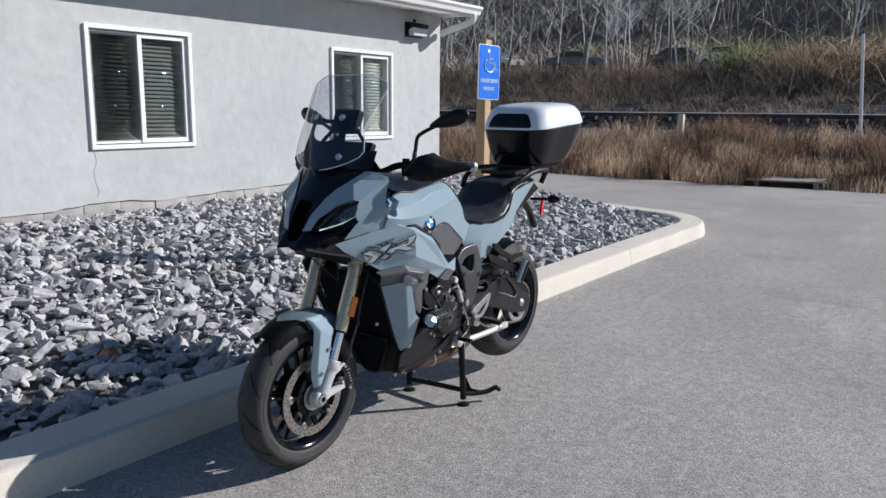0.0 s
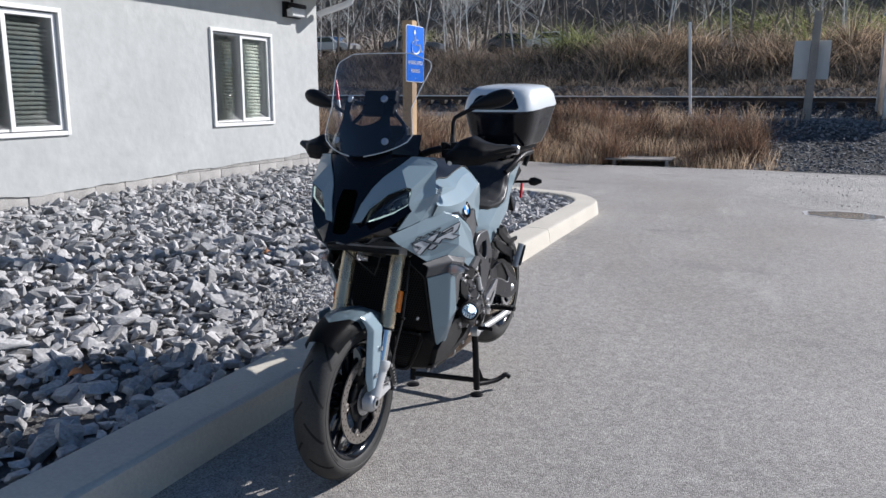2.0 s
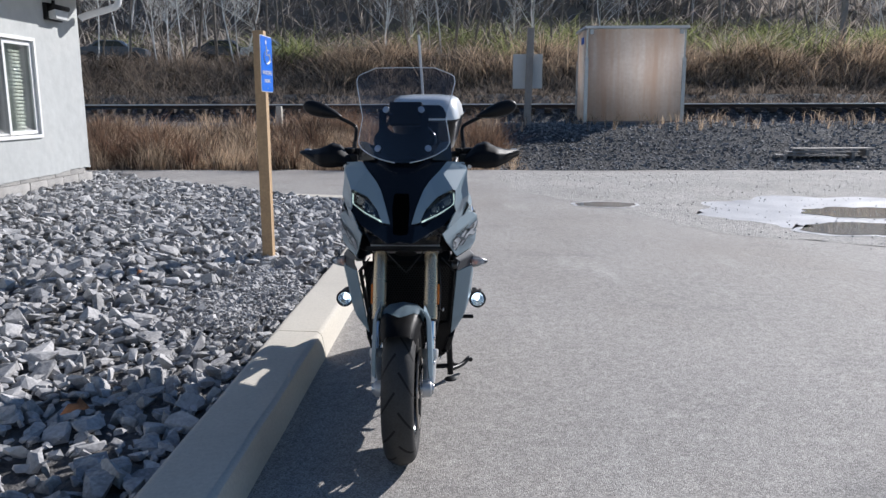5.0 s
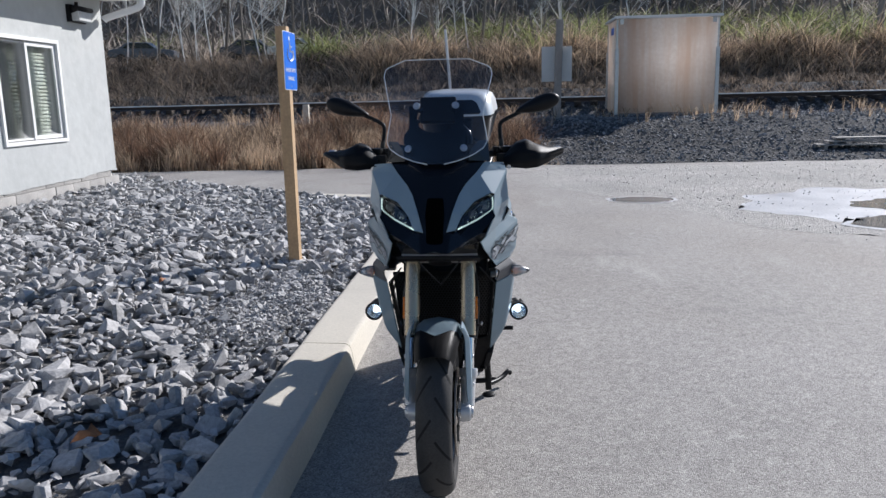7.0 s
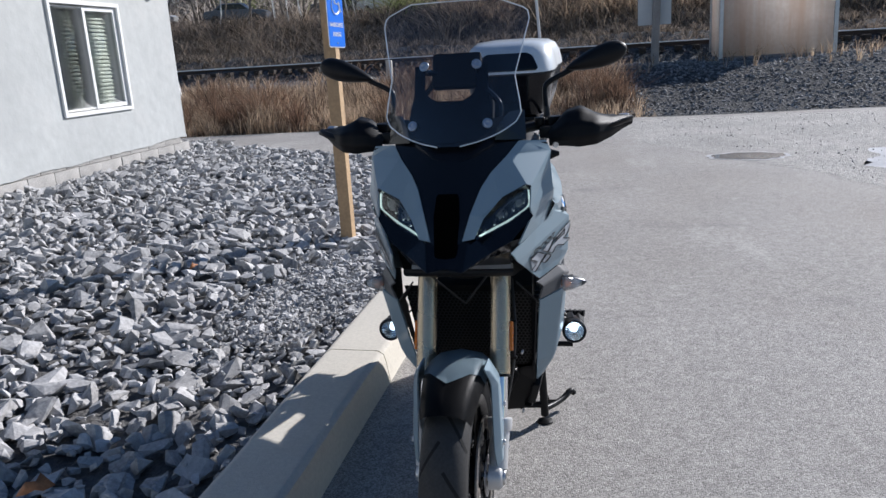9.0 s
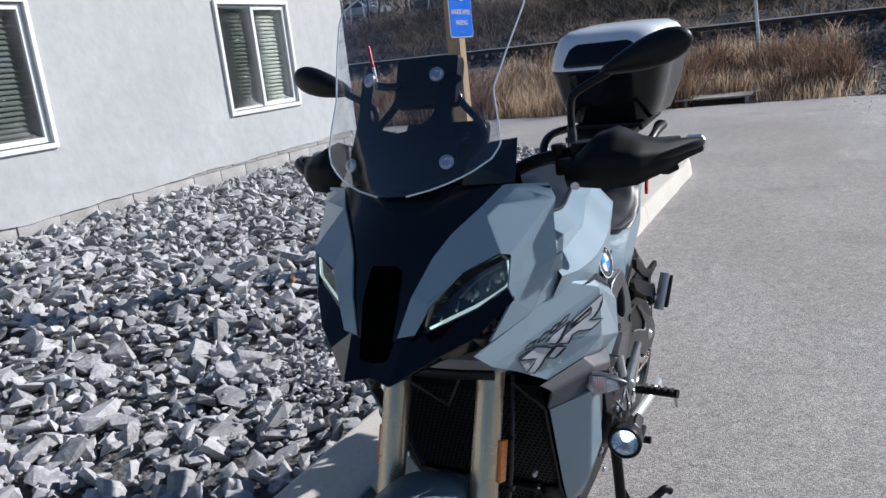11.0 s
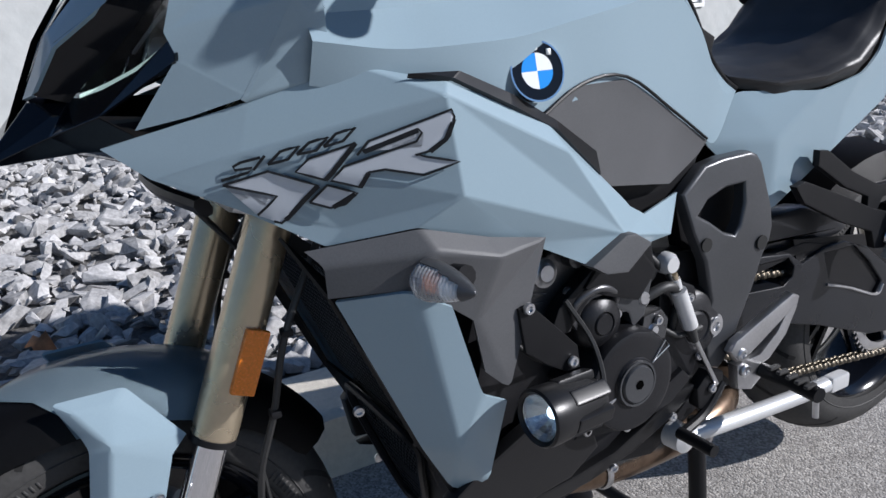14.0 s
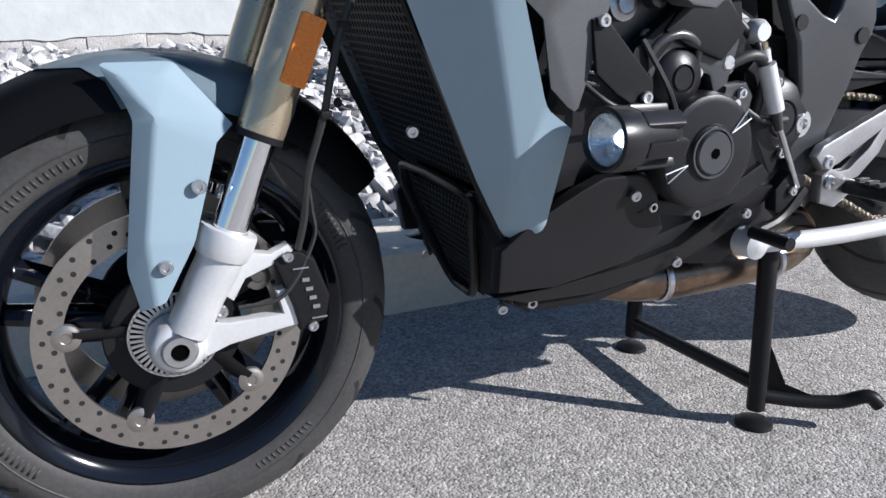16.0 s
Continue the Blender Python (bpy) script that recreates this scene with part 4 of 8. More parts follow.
def posts():
    root = thing("notice_post", "weathered timber post carrying a pale blank board", "post", at=(2.0, 20.1, 0.0))
    bm = bmesh.new()
    box(bm, (0, 0.1, 1.95), (0.2, 0.2, 3.2), 0.02, Matrix.Rotation(radians(1.5), 4, "Y"))
    part("post", bm, OLDWOOD, root)
    bm = bmesh.new()
    box(bm, (-0.03, 0.22, 2.33), (0.86, 0.03, 0.98), 0.005)
    part("board", bm, mat("pale board back", (0.62, 0.62, 0.60), 0.6, vary=0.1, scale=2), root)
    root = thing("marker_pole", "thin pale marker pole leaning slightly by the railway", "pole", at=(-1.25, 22.4, 0.0))
    bm = bmesh.new()
    cyl(bm, (0.1, 0, 0.6), (-0.1, 0, 3.56), 0.045, 0.04, 10)
    part("shaft", bm, WHITE, root)
    root = thing("concrete_stub", "short pale concrete marker post in dry grass", "post", at=(-5.08, 19.0, 0.0))
    bm = bmesh.new()
    box(bm, (0, 0, 0.85), (0.16, 0.16, 1.0), 0.02)
    part("shaft", bm, CONCRETE, root)
    root = thing("marker_stake", "leaning white marker stake with a red tip in dry grass", "stake", at=(-10.72, 18.0, 0.0))
    foot, tip = Vector((0.0, 0.0, 0.35)), Vector((-0.47, 0.45, 1.83))
    bm = bmesh.new()
    cyl(bm, foot, foot.lerp(tip, 0.6), 0.045, 0.045, 10)
    part("shaft", bm, WHITE, root)
    bm = bmesh.new()
    cyl(bm, foot.lerp(tip, 0.6), tip, 0.052, 0.048, 10)
    part("red_tip", bm, RED, root, "red painted tip")
    root = thing("utility_pole", "tall dark wooden utility pole on the far bank", "pole", at=(22.3, 45.0, 3.0))
    bm = bmesh.new()
    cyl(bm, (0, 0, -1), (0, 0, 9), 0.2, 0.16, 12)
    part("shaft", bm, OLDWOOD, root)
    for c, s, r, nm in (((-1.3, 14.5, 0.10), (1.35, 0.9, 0.06), 8, "pallet"), ((8.3, 15.6, 0.2), (1.6, 0.3, 0.05), -6, "plank"), ((8.9, 15.9, 0.34), (1.9, 0.35, 0.06), 4, "plank"), ((8.6, 15.75, 0.27), (1.7, 0.3, 0.05), 0, "plank")):
        root = thing(nm, "weathered grey boards lying at the lot's edge", "planks", at=c)
        z0 = height(c[0], c[1])
        for k in range(4 if nm == "pallet" else 1):
            bm = bmesh.new()
            w = s[1] / 4 - 0.03 if nm == "pallet" else s[1]
            box(bm, (0, (k - 1.5) * s[1] / 4 if nm == "pallet" else 0, 0), (s[0], w, 0.03), 0.004, Matrix.Rotation(radians(r), 4, "Z"))
            part("board", bm, OLDWOOD, root)
        for x in (-0.4, 0.4):
            bm = bmesh.new()
            box(bm, (x * s[0], 0, -0.09), (0.07, s[1], 0.15), 0.004, Matrix.Rotation(radians(r), 4, "Z"))
            part("bearer", bm, OLDWOOD, root)


posts()


# vegetation
def blades(name, n, area, h, wide, seed, material, label, lean=0.35, keep=None, segs=2, tuft=1):
    rng = np.random.default_rng(seed)
    vs, fs = [], []
    u0, u1, v0, v1 = area
    made = 0
    while made < n:
        u, v = rng.uniform(u0, u1), rng.uniform(v0, v1)
        if keep and not keep(u, v, rng):
            made += 0.25
            continue
        hh0 = h * (0.45 + 0.95 * max(0, 0.5 + 0.9 * fbm(u, v, 1.1, seed)))
        for _ in range(tuft):
            a, hh = rng.uniform(0, math.tau), hh0 * rng.uniform(0.45, 1.15)
            x, y = u + rng.normal() * 0.06 * h, v + rng.normal() * 0.06 * h
            z = height(x, y) - 0.02
            dx, dy = rng.normal(size=2) * lean * hh
            w = wide * rng.uniform(0.6, 1.3)
            cx, cy = w * math.cos(a), w * math.sin(a)
            b = len(vs)
            vs += [(x - cx, y - cy, z), (x + cx, y + cy, z), (x + dx * 0.35 - cx * 0.8, y + dy * 0.35 - cy * 0.8, z + hh * 0.6), (x + dx * 0.35 + cx * 0.8, y + dy * 0.35 + cy * 0.8, z + hh * 0.6),
                   (x + dx, y + dy, z + hh)]
            fs += [(b, b + 1, b + 3, b + 2), (b + 2, b + 3, b + 4)]
            made += 1
    me = bpy.data.meshes.new(name)
    me.from_pydata(vs, [], fs)
    me.materials.append(material)
    return tagged(new(name, me), label, "grass", kind="stuff")


blades("dry_grass", 42000, (-16, 1.4, 13.9, 18.4), 0.52, 0.0055, 11, STRAW, "tall tangled dry brown grass along the lot", tuft=5,
       keep=lambda u, v, r: u < 0.6 + r.normal() * 0.5 and not (-2.1 < u < -0.5 and 13.9 < v < 14.9))
blades("rust_weeds", 12000, (-15, 1.2, 14.1, 18.2), 0.78, 0.007, 17, RUSTWEED, "taller reddish brown dead weeds among the grass", tuft=16, lean=0.5, keep=lambda u, v, r: fbm(u, v, 0.7, 4) > 0.16)
blades("dry_grass_tufts", 2600, (-12, 16, 18.5, 24.0), 0.4, 0.007, 12, STRAW, "sparse dry weeds on the ballast", tuft=7, keep=lambda u, v, r: fbm(u, v, 0.5, 2) > 0.1)
blades("track_brush", 26000, (-42, 34, 27.3, 33.4), 0.42, 0.014, 18, BRUSH, "low dark brush between the railway and the bank", tuft=8, lean=0.9)
blades("bank_brush", 48000, (-42, 34, 33.0, 38.6), 1.0, 0.016, 13, BRUSH, "dense brown winter brush on a bank", tuft=7, lean=0.9)
blades("bank_straw", 34000, (-7, 36, 34.6, 39.4), 1.45, 0.018, 14, STRAW, "tan seed-headed weeds on the bank", tuft=9, lean=0.7, keep=lambda u, v, r: fbm(u, v, 0.25, 5) > -0.15)
blades("green_scrub", 22000, (-30, 46, 38, 58), 1.7, 0.04, 15, GREEN, "patchy green undergrowth below bare trees", tuft=12, lean=1.0, keep=lambda u, v, r: fbm(u, v, 0.16, 8) > (0.26 if u < 2 else 0.04) and not (-33 < u < -10.5 and v < 50.5))
blades("hill_scrub", 46000, (-75, 65, 40, 120), 1.7, 0.05, 16, HILL, "leafless undergrowth on a wooded hillside", tuft=7, lean=1.0, keep=lambda u, v, r: not (-33 < u < -10.5 and v < 50.5))


def bare_tree(seed, h, r, material, lean=0.05):
    rng = random.Random(seed)
    trunk, crown = bmesh.new(), bmesh.new()

    def limb(bm, p, d, length, rad, depth):
        pts = [p]
        n = 5
        for k in range(n):
            d = (d + Vector((rng.gauss(0, 0.10), rng.gauss(0, 0.10), rng.gauss(0.03, 0.05)))).normalized()
            pts.append(pts[-1] + d * length / n)
        tube(bm, pts, rad, 7 if depth == 0 else 4 if depth == 1 else 3, 0, 1.0, rad * (0.28 if depth == 0 else 0.2))
        if depth < 3:
            for k in range((11, 6, 4)[depth]):
                t = rng.uniform(0.28 if depth == 0 else 0.15, 1.0)
                i = min(n - 1, int(t * n))
                q = pts[i].lerp(pts[i + 1], t * n - i)
                a = rng.uniform(0, math.tau)
                out = Vector((math.cos(a), math.sin(a), rng.uniform(0.5, 1.3))).normalized()
                limb(crown, q, out, length * rng.uniform(0.22, 0.42) * (1.25 - 0.5 * t), rad * (1 - 0.75 * t) * rng.uniform(0.30, 0.45) + 0.004, depth + 1)
    limb(trunk, Vector((0, 0, -0.3)), Vector((rng.gauss(0, lean), rng.gauss(0, lean), 1)).normalized(), h, r, 0)
    root = thing("tree", "bare winter tree with pale bark and fine twigs" if material is BARK else "bare dark winter tree with fine twigs", "tree", "bare trees on the hillside")
    part("trunk", trunk, material, root, sharp=180)
    part("crown", crown, material, root, sharp=180)
    return root


def woods():
    rng = random.Random(21)
    kinds = [bare_tree(30 + k, (9, 11, 8, 12, 7, 10)[k], (0.055, 0.085, 0.044, 0.10, 0.04, 0.07)[k], BARK if k % 2 == 0 else BARKD) for k in range(6)]
    spots = [(rng.uniform(-34, 4), rng.uniform(37, 46)) for _ in range(46)]
    spots += [(rng.uniform(-60, 45), rng.uniform(44, 66)) for _ in range(80)] + [(rng.uniform(-80, 70), rng.uniform(66, 110)) for _ in range(130)]
    for i, (u, v) in enumerate(spots):
        src = kinds[i] if i < 6 else kinds[rng.choice((0, 2, 4, 1, 5, 1, 3, 5))]
        s = rng.uniform(0.75, 1.25)
        m = Matrix.LocRotScale((u, v, height(u, v)), Euler((0, 0, rng.uniform(0, 6.28))), (s, s, s))
        if i < 6:
            src.matrix_basis = m
        else:
            copy_thing(src, Matrix.LocRotScale((u, v, height(u, v)), Euler((0, 0, rng.uniform(0, 6.28))), None)).scale = (s, s, s)


woods()


def old_car(at, turn, col):
    root = thing("parked_car", "old parked car half hidden in brush below the trees", "car", "cars on the bank", at=at)
    root.rotation_euler = (0, 0, radians(turn))
    paint = mat("faded car paint", col, 0.35, 0.2, vary=0.1)
    side = [(-2.1, 0.45), (-2.15, 0.75), (-1.9, 0.88), (-1.0, 0.95), (-0.45, 1.38), (0.85, 1.40), (1.5, 1.0), (2.1, 0.92), (2.2, 0.7), (2.15, 0.42), (-2.0, 0.35)]
    bm = bmesh.new()
    prism(bm, side, -0.82, 0.82, 0.09)
    part("body", bm, paint, root, sharp=30)
    for s in (-1, 1):
        bm = bmesh.new()
        prism(bm, [(-0.85, 0.97), (-0.4, 1.32), (0.8, 1.33), (1.25, 1.0)], s * 0.80, s * 0.826)
        part("side_window", bm, GLOSSBLACK, root)
        for y in (-1.35, 1.35):
            bm = bmesh.new()
            lathe(bm, [(0, -0.1), (0.3, -0.1), (0.33, -0.06), (0.33, 0.06), (0.3, 0.1), (0, 0.1)], (s * 0.75, y, 0.33), (1, 0, 0), 18)
            part("wheel", bm, RUBBER, root)
    for pts, nm in (([(-0.98, 0.97), (-0.47, 1.37), (-0.50, 1.385), (-1.02, 0.98)], "windscreen"), ([(0.9, 1.38), (1.45, 1.03), (1.47, 1.045), (0.92, 1.40)], "rear_window")):
        bm = bmesh.new()
        prism(bm, pts, -0.66, 0.66)
        part(nm, bm, MIRROR if nm == "windscreen" else GLOSSBLACK, root)


old_car((-12.8, 50.0, height(-12.8, 50) + 0.0), 70, (0.6, 0.62, 0.64))
old_car((-23.6, 50.0, height(-23.6, 50) + 0.0), 100, (0.10, 0.12, 0.15))
old_car((-30.5, 50.0, height(-30.5, 50) + 0.0), 80, (0.5, 0.5, 0.5))
old_car((-16.3, 51.0, height(-16.3, 51) + 0.0), 95, (0.07, 0.08, 0.10))


def leaf(at, s, turn):
    bm = bmesh.new()
    pts = [(0, 0), (0.3, 0.18), (0.55, 0.12), (0.7, 0.3), (1, 0), (0.7, -0.28), (0.5, -0.14), (0.28, -0.2)]
    vs = [bm.verts.new((x * s, y * s, s * (0.35 * abs(y) * 2 + 0.25 * math.sin(3 * x)))) for x, y in pts]
    bm.faces.new(vs)
    bmesh.ops.triangulate(bm, faces=bm.faces)
    bmesh.ops.solidify(bm, geom=bm.faces, thickness=0.002)
    ob = part("dead_leaf", bm, LEAF, sharp=180)
    ob.matrix_world = Matrix.Translation(at) @ Matrix.Rotation(radians(turn), 4, "Z") @ Matrix.Rotation(radians(35), 4, "X")
    tagged(ob, "curled orange-brown dead leaf on grey stones", "leaf")


leaf((-1.36, -0.08, 0.20), 0.11, 40)
leaf((-2.06, 2.28, 0.24), 0.08, 100)
# motorcycle, facing -y, its left side at +x, up on its centre stand
BIKE = thing("motorcycle", "pale blue grey sport touring motorcycle on its centre stand", "motorcycle")
FW, FR = Vector((0, 0, 0.30)), 0.30
RW, RR = Vector((0, 1.515, 0.39)), 0.318


def both(name, make, material, parent, label="", sharp=38):
    """The same part on the left and, mirrored, on the right."""
    return [part(name, make(s), material, parent, label, sharp) for s in (1, -1)]


def bolt(at, axis, r=0.008, parent=None, m=None, h=0.005):
    bm = bmesh.new()
    lathe(bm, [(0, h * 0.4), (r * 0.45, h * 0.4), (r * 0.5, h), (r * 0.85, h), (r, h * 0.6), (r, 0), (0, 0)], at, axis, 14)
    return part("bolt", bm, m or STEEL, parent or BIKE)


# wheels
def wheel(name, c, R, width, rim_r, parent, spokes, seed):
    w2 = width / 2
    root = new(name)
    root.parent = parent
    root.empty_display_size = 0.05
    bm = bmesh.new()
    prof = []
    for a in np.linspace(-84, 84, 19):
        t = radians(a)
        prof.append((R - (w2 * 0.80) * (1 - math.cos(t)), w2 * math.sin(t)))
    side = [(rim_r + 0.010, w2 * 0.84), (rim_r - 0.004, w2 * 0.70), (rim_r - 0.004, -w2 * 0.70), (rim_r + 0.010, -w2 * 0.84)]
    lathe(bm, prof + [(R - w2 * 0.80 - 0.02, w2 * 0.97)] + side + [(R - w2 * 0.80 - 0.02, -w2 * 0.97)], c, (1, 0, 0), 72, True)
    tyre = part("tyre", bm, RUBBER, root, "black sport tyre with slanted grooves", 60)
    # slanted grooves across the tread
    rng = random.Random(seed)
    bm = bmesh.new()
    n = 26
    for k in range(n):
        s = 1 if k % 2 else -1
        a0 = k * math.tau / n
        pts = []
        for i in range(8):
            t = i / 7
            lat = radians(6 + 66 * t) * s
            r = R - (w2 * 0.80) * (1 - math.cos(lat)) + 0.0006
            ang = a0 + 0.30 * (1 - t) ** 1.2
            pts.append((Vector((w2 * math.sin(lat), -r * math.cos(ang), r * math.sin(ang))) + c, ang, lat, r))
        for (p, an, la, r), (q, an2, la2, r2) in zip(pts, pts[1:]):
            d = (q - p).normalized()
            nrm = Vector((math.sin(la), -math.cos(an) * math.cos(la), math.sin(an) * math.cos(la)))
            wv = d.cross(nrm).normalized() * 0.0042
            bm.faces.new([bm.verts.new(x) for x in (p - wv, p + wv, q + wv, q - wv)])
    part("tread_groove", bm, GROOVE, tyre, "dark tread grooves", kind="stuff")
    bm = bmesh.new()
    for s in (1, -1):
        for a0, n in ((0.35, 9), (1.9, 13), (3.6, 9), (5.1, 12)):
            for k in range(n):
                a, r = a0 + k * 0.034, (R - w2 * 0.80 + rim_r) / 2 + 0.006
                m = Matrix.Translation(c + Vector((s * w2 * 0.972, math.cos(a) * r, math.sin(a) * r))) @ Matrix.Rotation(a + 0.12, 4, "X")
                box(bm, (0, 0, 0), (0.0022, 0.010 if n > 9 else 0.014, 0.0034), 0, m)
    part("sidewall_mark", bm, RUBBER, tyre, "raised sidewall bars", kind="stuff")
    bm = bmesh.new()
    for s in (1, -1):
        lathe(bm, [((R - w2 * 0.80) - 0.002, s * w2 * 0.992), ((R - w2 * 0.80) - 0.0005, s * (w2 * 0.992 + 0.0012)), ((R - w2 * 0.80) + 0.001, s * w2 * 0.992)], c, (1, 0, 0), 72)
    part("sidewall_ring", bm, RUBBER, tyre)
    bm = bmesh.new()
    lathe(bm, [(rim_r + 0.002, w2 * 0.80), (rim_r + 0.008, w2 * 0.86), (rim_r + 0.004, w2 * 0.88), (rim_r - 0.006, w2 * 0.80), (rim_r - 0.018, w2 * 0.62), (rim_r - 0.026, 0.01), (rim_r - 0.026, -0.01), (rim_r - 0.018, -w2 * 0.62),
               (rim_r - 0.006, -w2 * 0.80), (rim_r + 0.004, -w2 * 0.88), (rim_r + 0.008, -w2 * 0.86), (rim_r + 0.002, -w2 * 0.80), (rim_r - 0.008, 0)], c, (1, 0, 0), 72, True)
    rim = part("rim", bm, GLOSSBLACK, root, "gloss black cast rim")
    for k in range(spokes):
        a = k * math.tau / spokes + 0.3
        for off in (-0.16, 0.16):
            bm = bmesh.new()
            p0 = c + Vector((0, math.cos(a + off * 1.4) * 0.045, math.sin(a + off * 1.4) * 0.045))
            p1 = c + Vector((0, math.cos(a + off) * (rim_r - 0.02), math.sin(a + off) * (rim_r - 0.02)))
            tube(bm, [p0, p0.lerp(p1, 0.5), p1], 0.013, 8, 3, 1.5, 0.010)
            part("spoke", bm, GLOSSBLACK, rim)
    bm = bmesh.new()
    lathe(bm, [(0, 0.06), (0.028, 0.06), (0.05, 0.04), (0.05, -0.04), (0.028, -0.06), (0, -0.06)], c, (1, 0, 0), 28)
    part("hub", bm, BLACK, root)
    return root


def brake_disc(c, x, r1, r0, parent, holes=34):
    root = new("brake_disc")
    root.parent = parent
    bm = bmesh.new()
    lathe(bm, [(r1, -0.0025), (r1, 0.0025), (r0, 0.0025), (r0, -0.0025)], c + Vector((x, 0, 0)), (1, 0, 0), 80, True)
    ring = part("friction_ring", bm, DISC, root, "drilled steel brake ring", 25)
    sg = 1 if x > 0 else -1
    bm = bmesh.new()
    for k in range(holes):
        a = k * math.tau / holes
        for j in range(2):
            r = r0 + (r1 - r0) * ((0.18, 0.62)[j] + 0.2 * ((k * 2 + j) % 3) / 2)
            aa = a + j * math.tau / holes / 2
            cc = c + Vector((x + sg * 0.0026, math.cos(aa) * r, math.sin(aa) * r))
            bm.faces.new([bm.verts.new(cc + Vector((0, 0.0036 * math.cos(q), 0.0036 * math.sin(q)))) for q in np.linspace(0, math.tau, 9)[:-1]])
    part("drilling", bm, GROOVE, ring, "dark drilled holes", kind="stuff")
    for k in range(5):
        a = k * math.tau / 5 + 0.5
        bm = bmesh.new()
        q = c + Vector((x, math.cos(a) * r0, math.sin(a) * r0))
        lathe(bm, [(0, sg * 0.0045), (0.006, sg * 0.0045), (0.007, sg * 0.0055), (0.011, sg * 0.0055), (0.014, sg * 0.0040), (0.017, sg * 0.0030), (0.017, -sg * 0.003), (0, -sg * 0.003)], q + Vector((0, -math.cos(a) * 0.004, -math.sin(a) * 0.004)), (1, 0, 0), 18)
        part("rivet", bm, DISC, root)
        bm = bmesh.new()
        tube(bm, [c + Vector((x * 0.85, math.cos(a) * 0.045, math.sin(a) * 0.045)), q - Vector((0, math.cos(a), math.sin(a))) * 0.010], 0.019, 8, 0, 0.35, 0.013)
        part("carrier_arm", bm, BLACK, root)
    bm = bmesh.new()
    lathe(bm, [(0.082, sg * 0.002), (0.084, 0), (0.082, -sg * 0.003), (0.048, -sg * 0.003), (0.048, sg * 0.002)], c + Vector((x * 0.93, 0, 0)), (1, 0, 0), 40, True)
    part("carrier_ring", bm, BLACK, root)
    return root


front = wheel("front_wheel", FW, FR, 0.122, 0.214, BIKE, 5, 1)
for s in (1, -1):
    brake_disc(FW, 0.066 * s, 0.160, 0.126, front)
bm = bmesh.new()
for k in range(44):
    a = k * math.tau / 44
    m = Matrix.Translation(FW + Vector((0.074, math.cos(a) * 0.046, math.sin(a) * 0.046))) @ Matrix.Rotation(a, 4, "X")
    box(bm, (0, 0, 0), (0.002, 0.017, 0.0035), 0, m)
lathe(bm, [(0.056, -0.001), (0.056, 0.001), (0.053, 0.001), (0.053, -0.001)], FW + Vector((0.074, 0, 0)), (1, 0, 0), 40, True)
lathe(bm, [(0.038, -0.001), (0.038, 0.001), (0.030, 0.001), (0.030, -0.001)], FW + Vector((0.074, 0, 0)), (1, 0, 0), 40, True)
part("sensor_ring", bm, STEEL, front, "slotted steel speed sensor ring", kind="stuff")
rear = wheel("rear_wheel", RW, RR, 0.190, 0.214, BIKE, 5, 2)
brake_disc(RW, -0.10, 0.132, 0.10, rear, 24)
bm = bmesh.new()
lathe(bm, [(0.106, -0.003), (0.106, 0.003), (0.085, 0.003), (0.085, -0.003)], RW + Vector((0.112, 0, 0)), (1, 0, 0), 60, True)
for k in range(45):
    a = k * math.tau / 45
    box(bm, (0, 0, 0), (0.006, 0.010, 0.006), 0, Matrix.Translation(RW + Vector((0.112, math.cos(a) * 0.109, math.sin(a) * 0.109))) @ Matrix.Rotation(a, 4, "X"))
for k in range(5):
    a = k * math.tau / 5
    tube(bm, [RW + Vector((0.108, math.cos(a) * 0.03, math.sin(a) * 0.03)), RW + Vector((0.110, math.cos(a) * 0.088, math.sin(a) * 0.088))], 0.012, 8, 0, 0.6)
part("rear_sprocket", bm, STEEL, rear, "steel rear sprocket")

# front fork
FORK_D = Vector((0, 0.163, 0.406)).normalized()


def fork_at(s, z, u=0.105):
    return Vector((s * u, 0.063 + (z - 0.414) * 0.163 / 0.406, z))


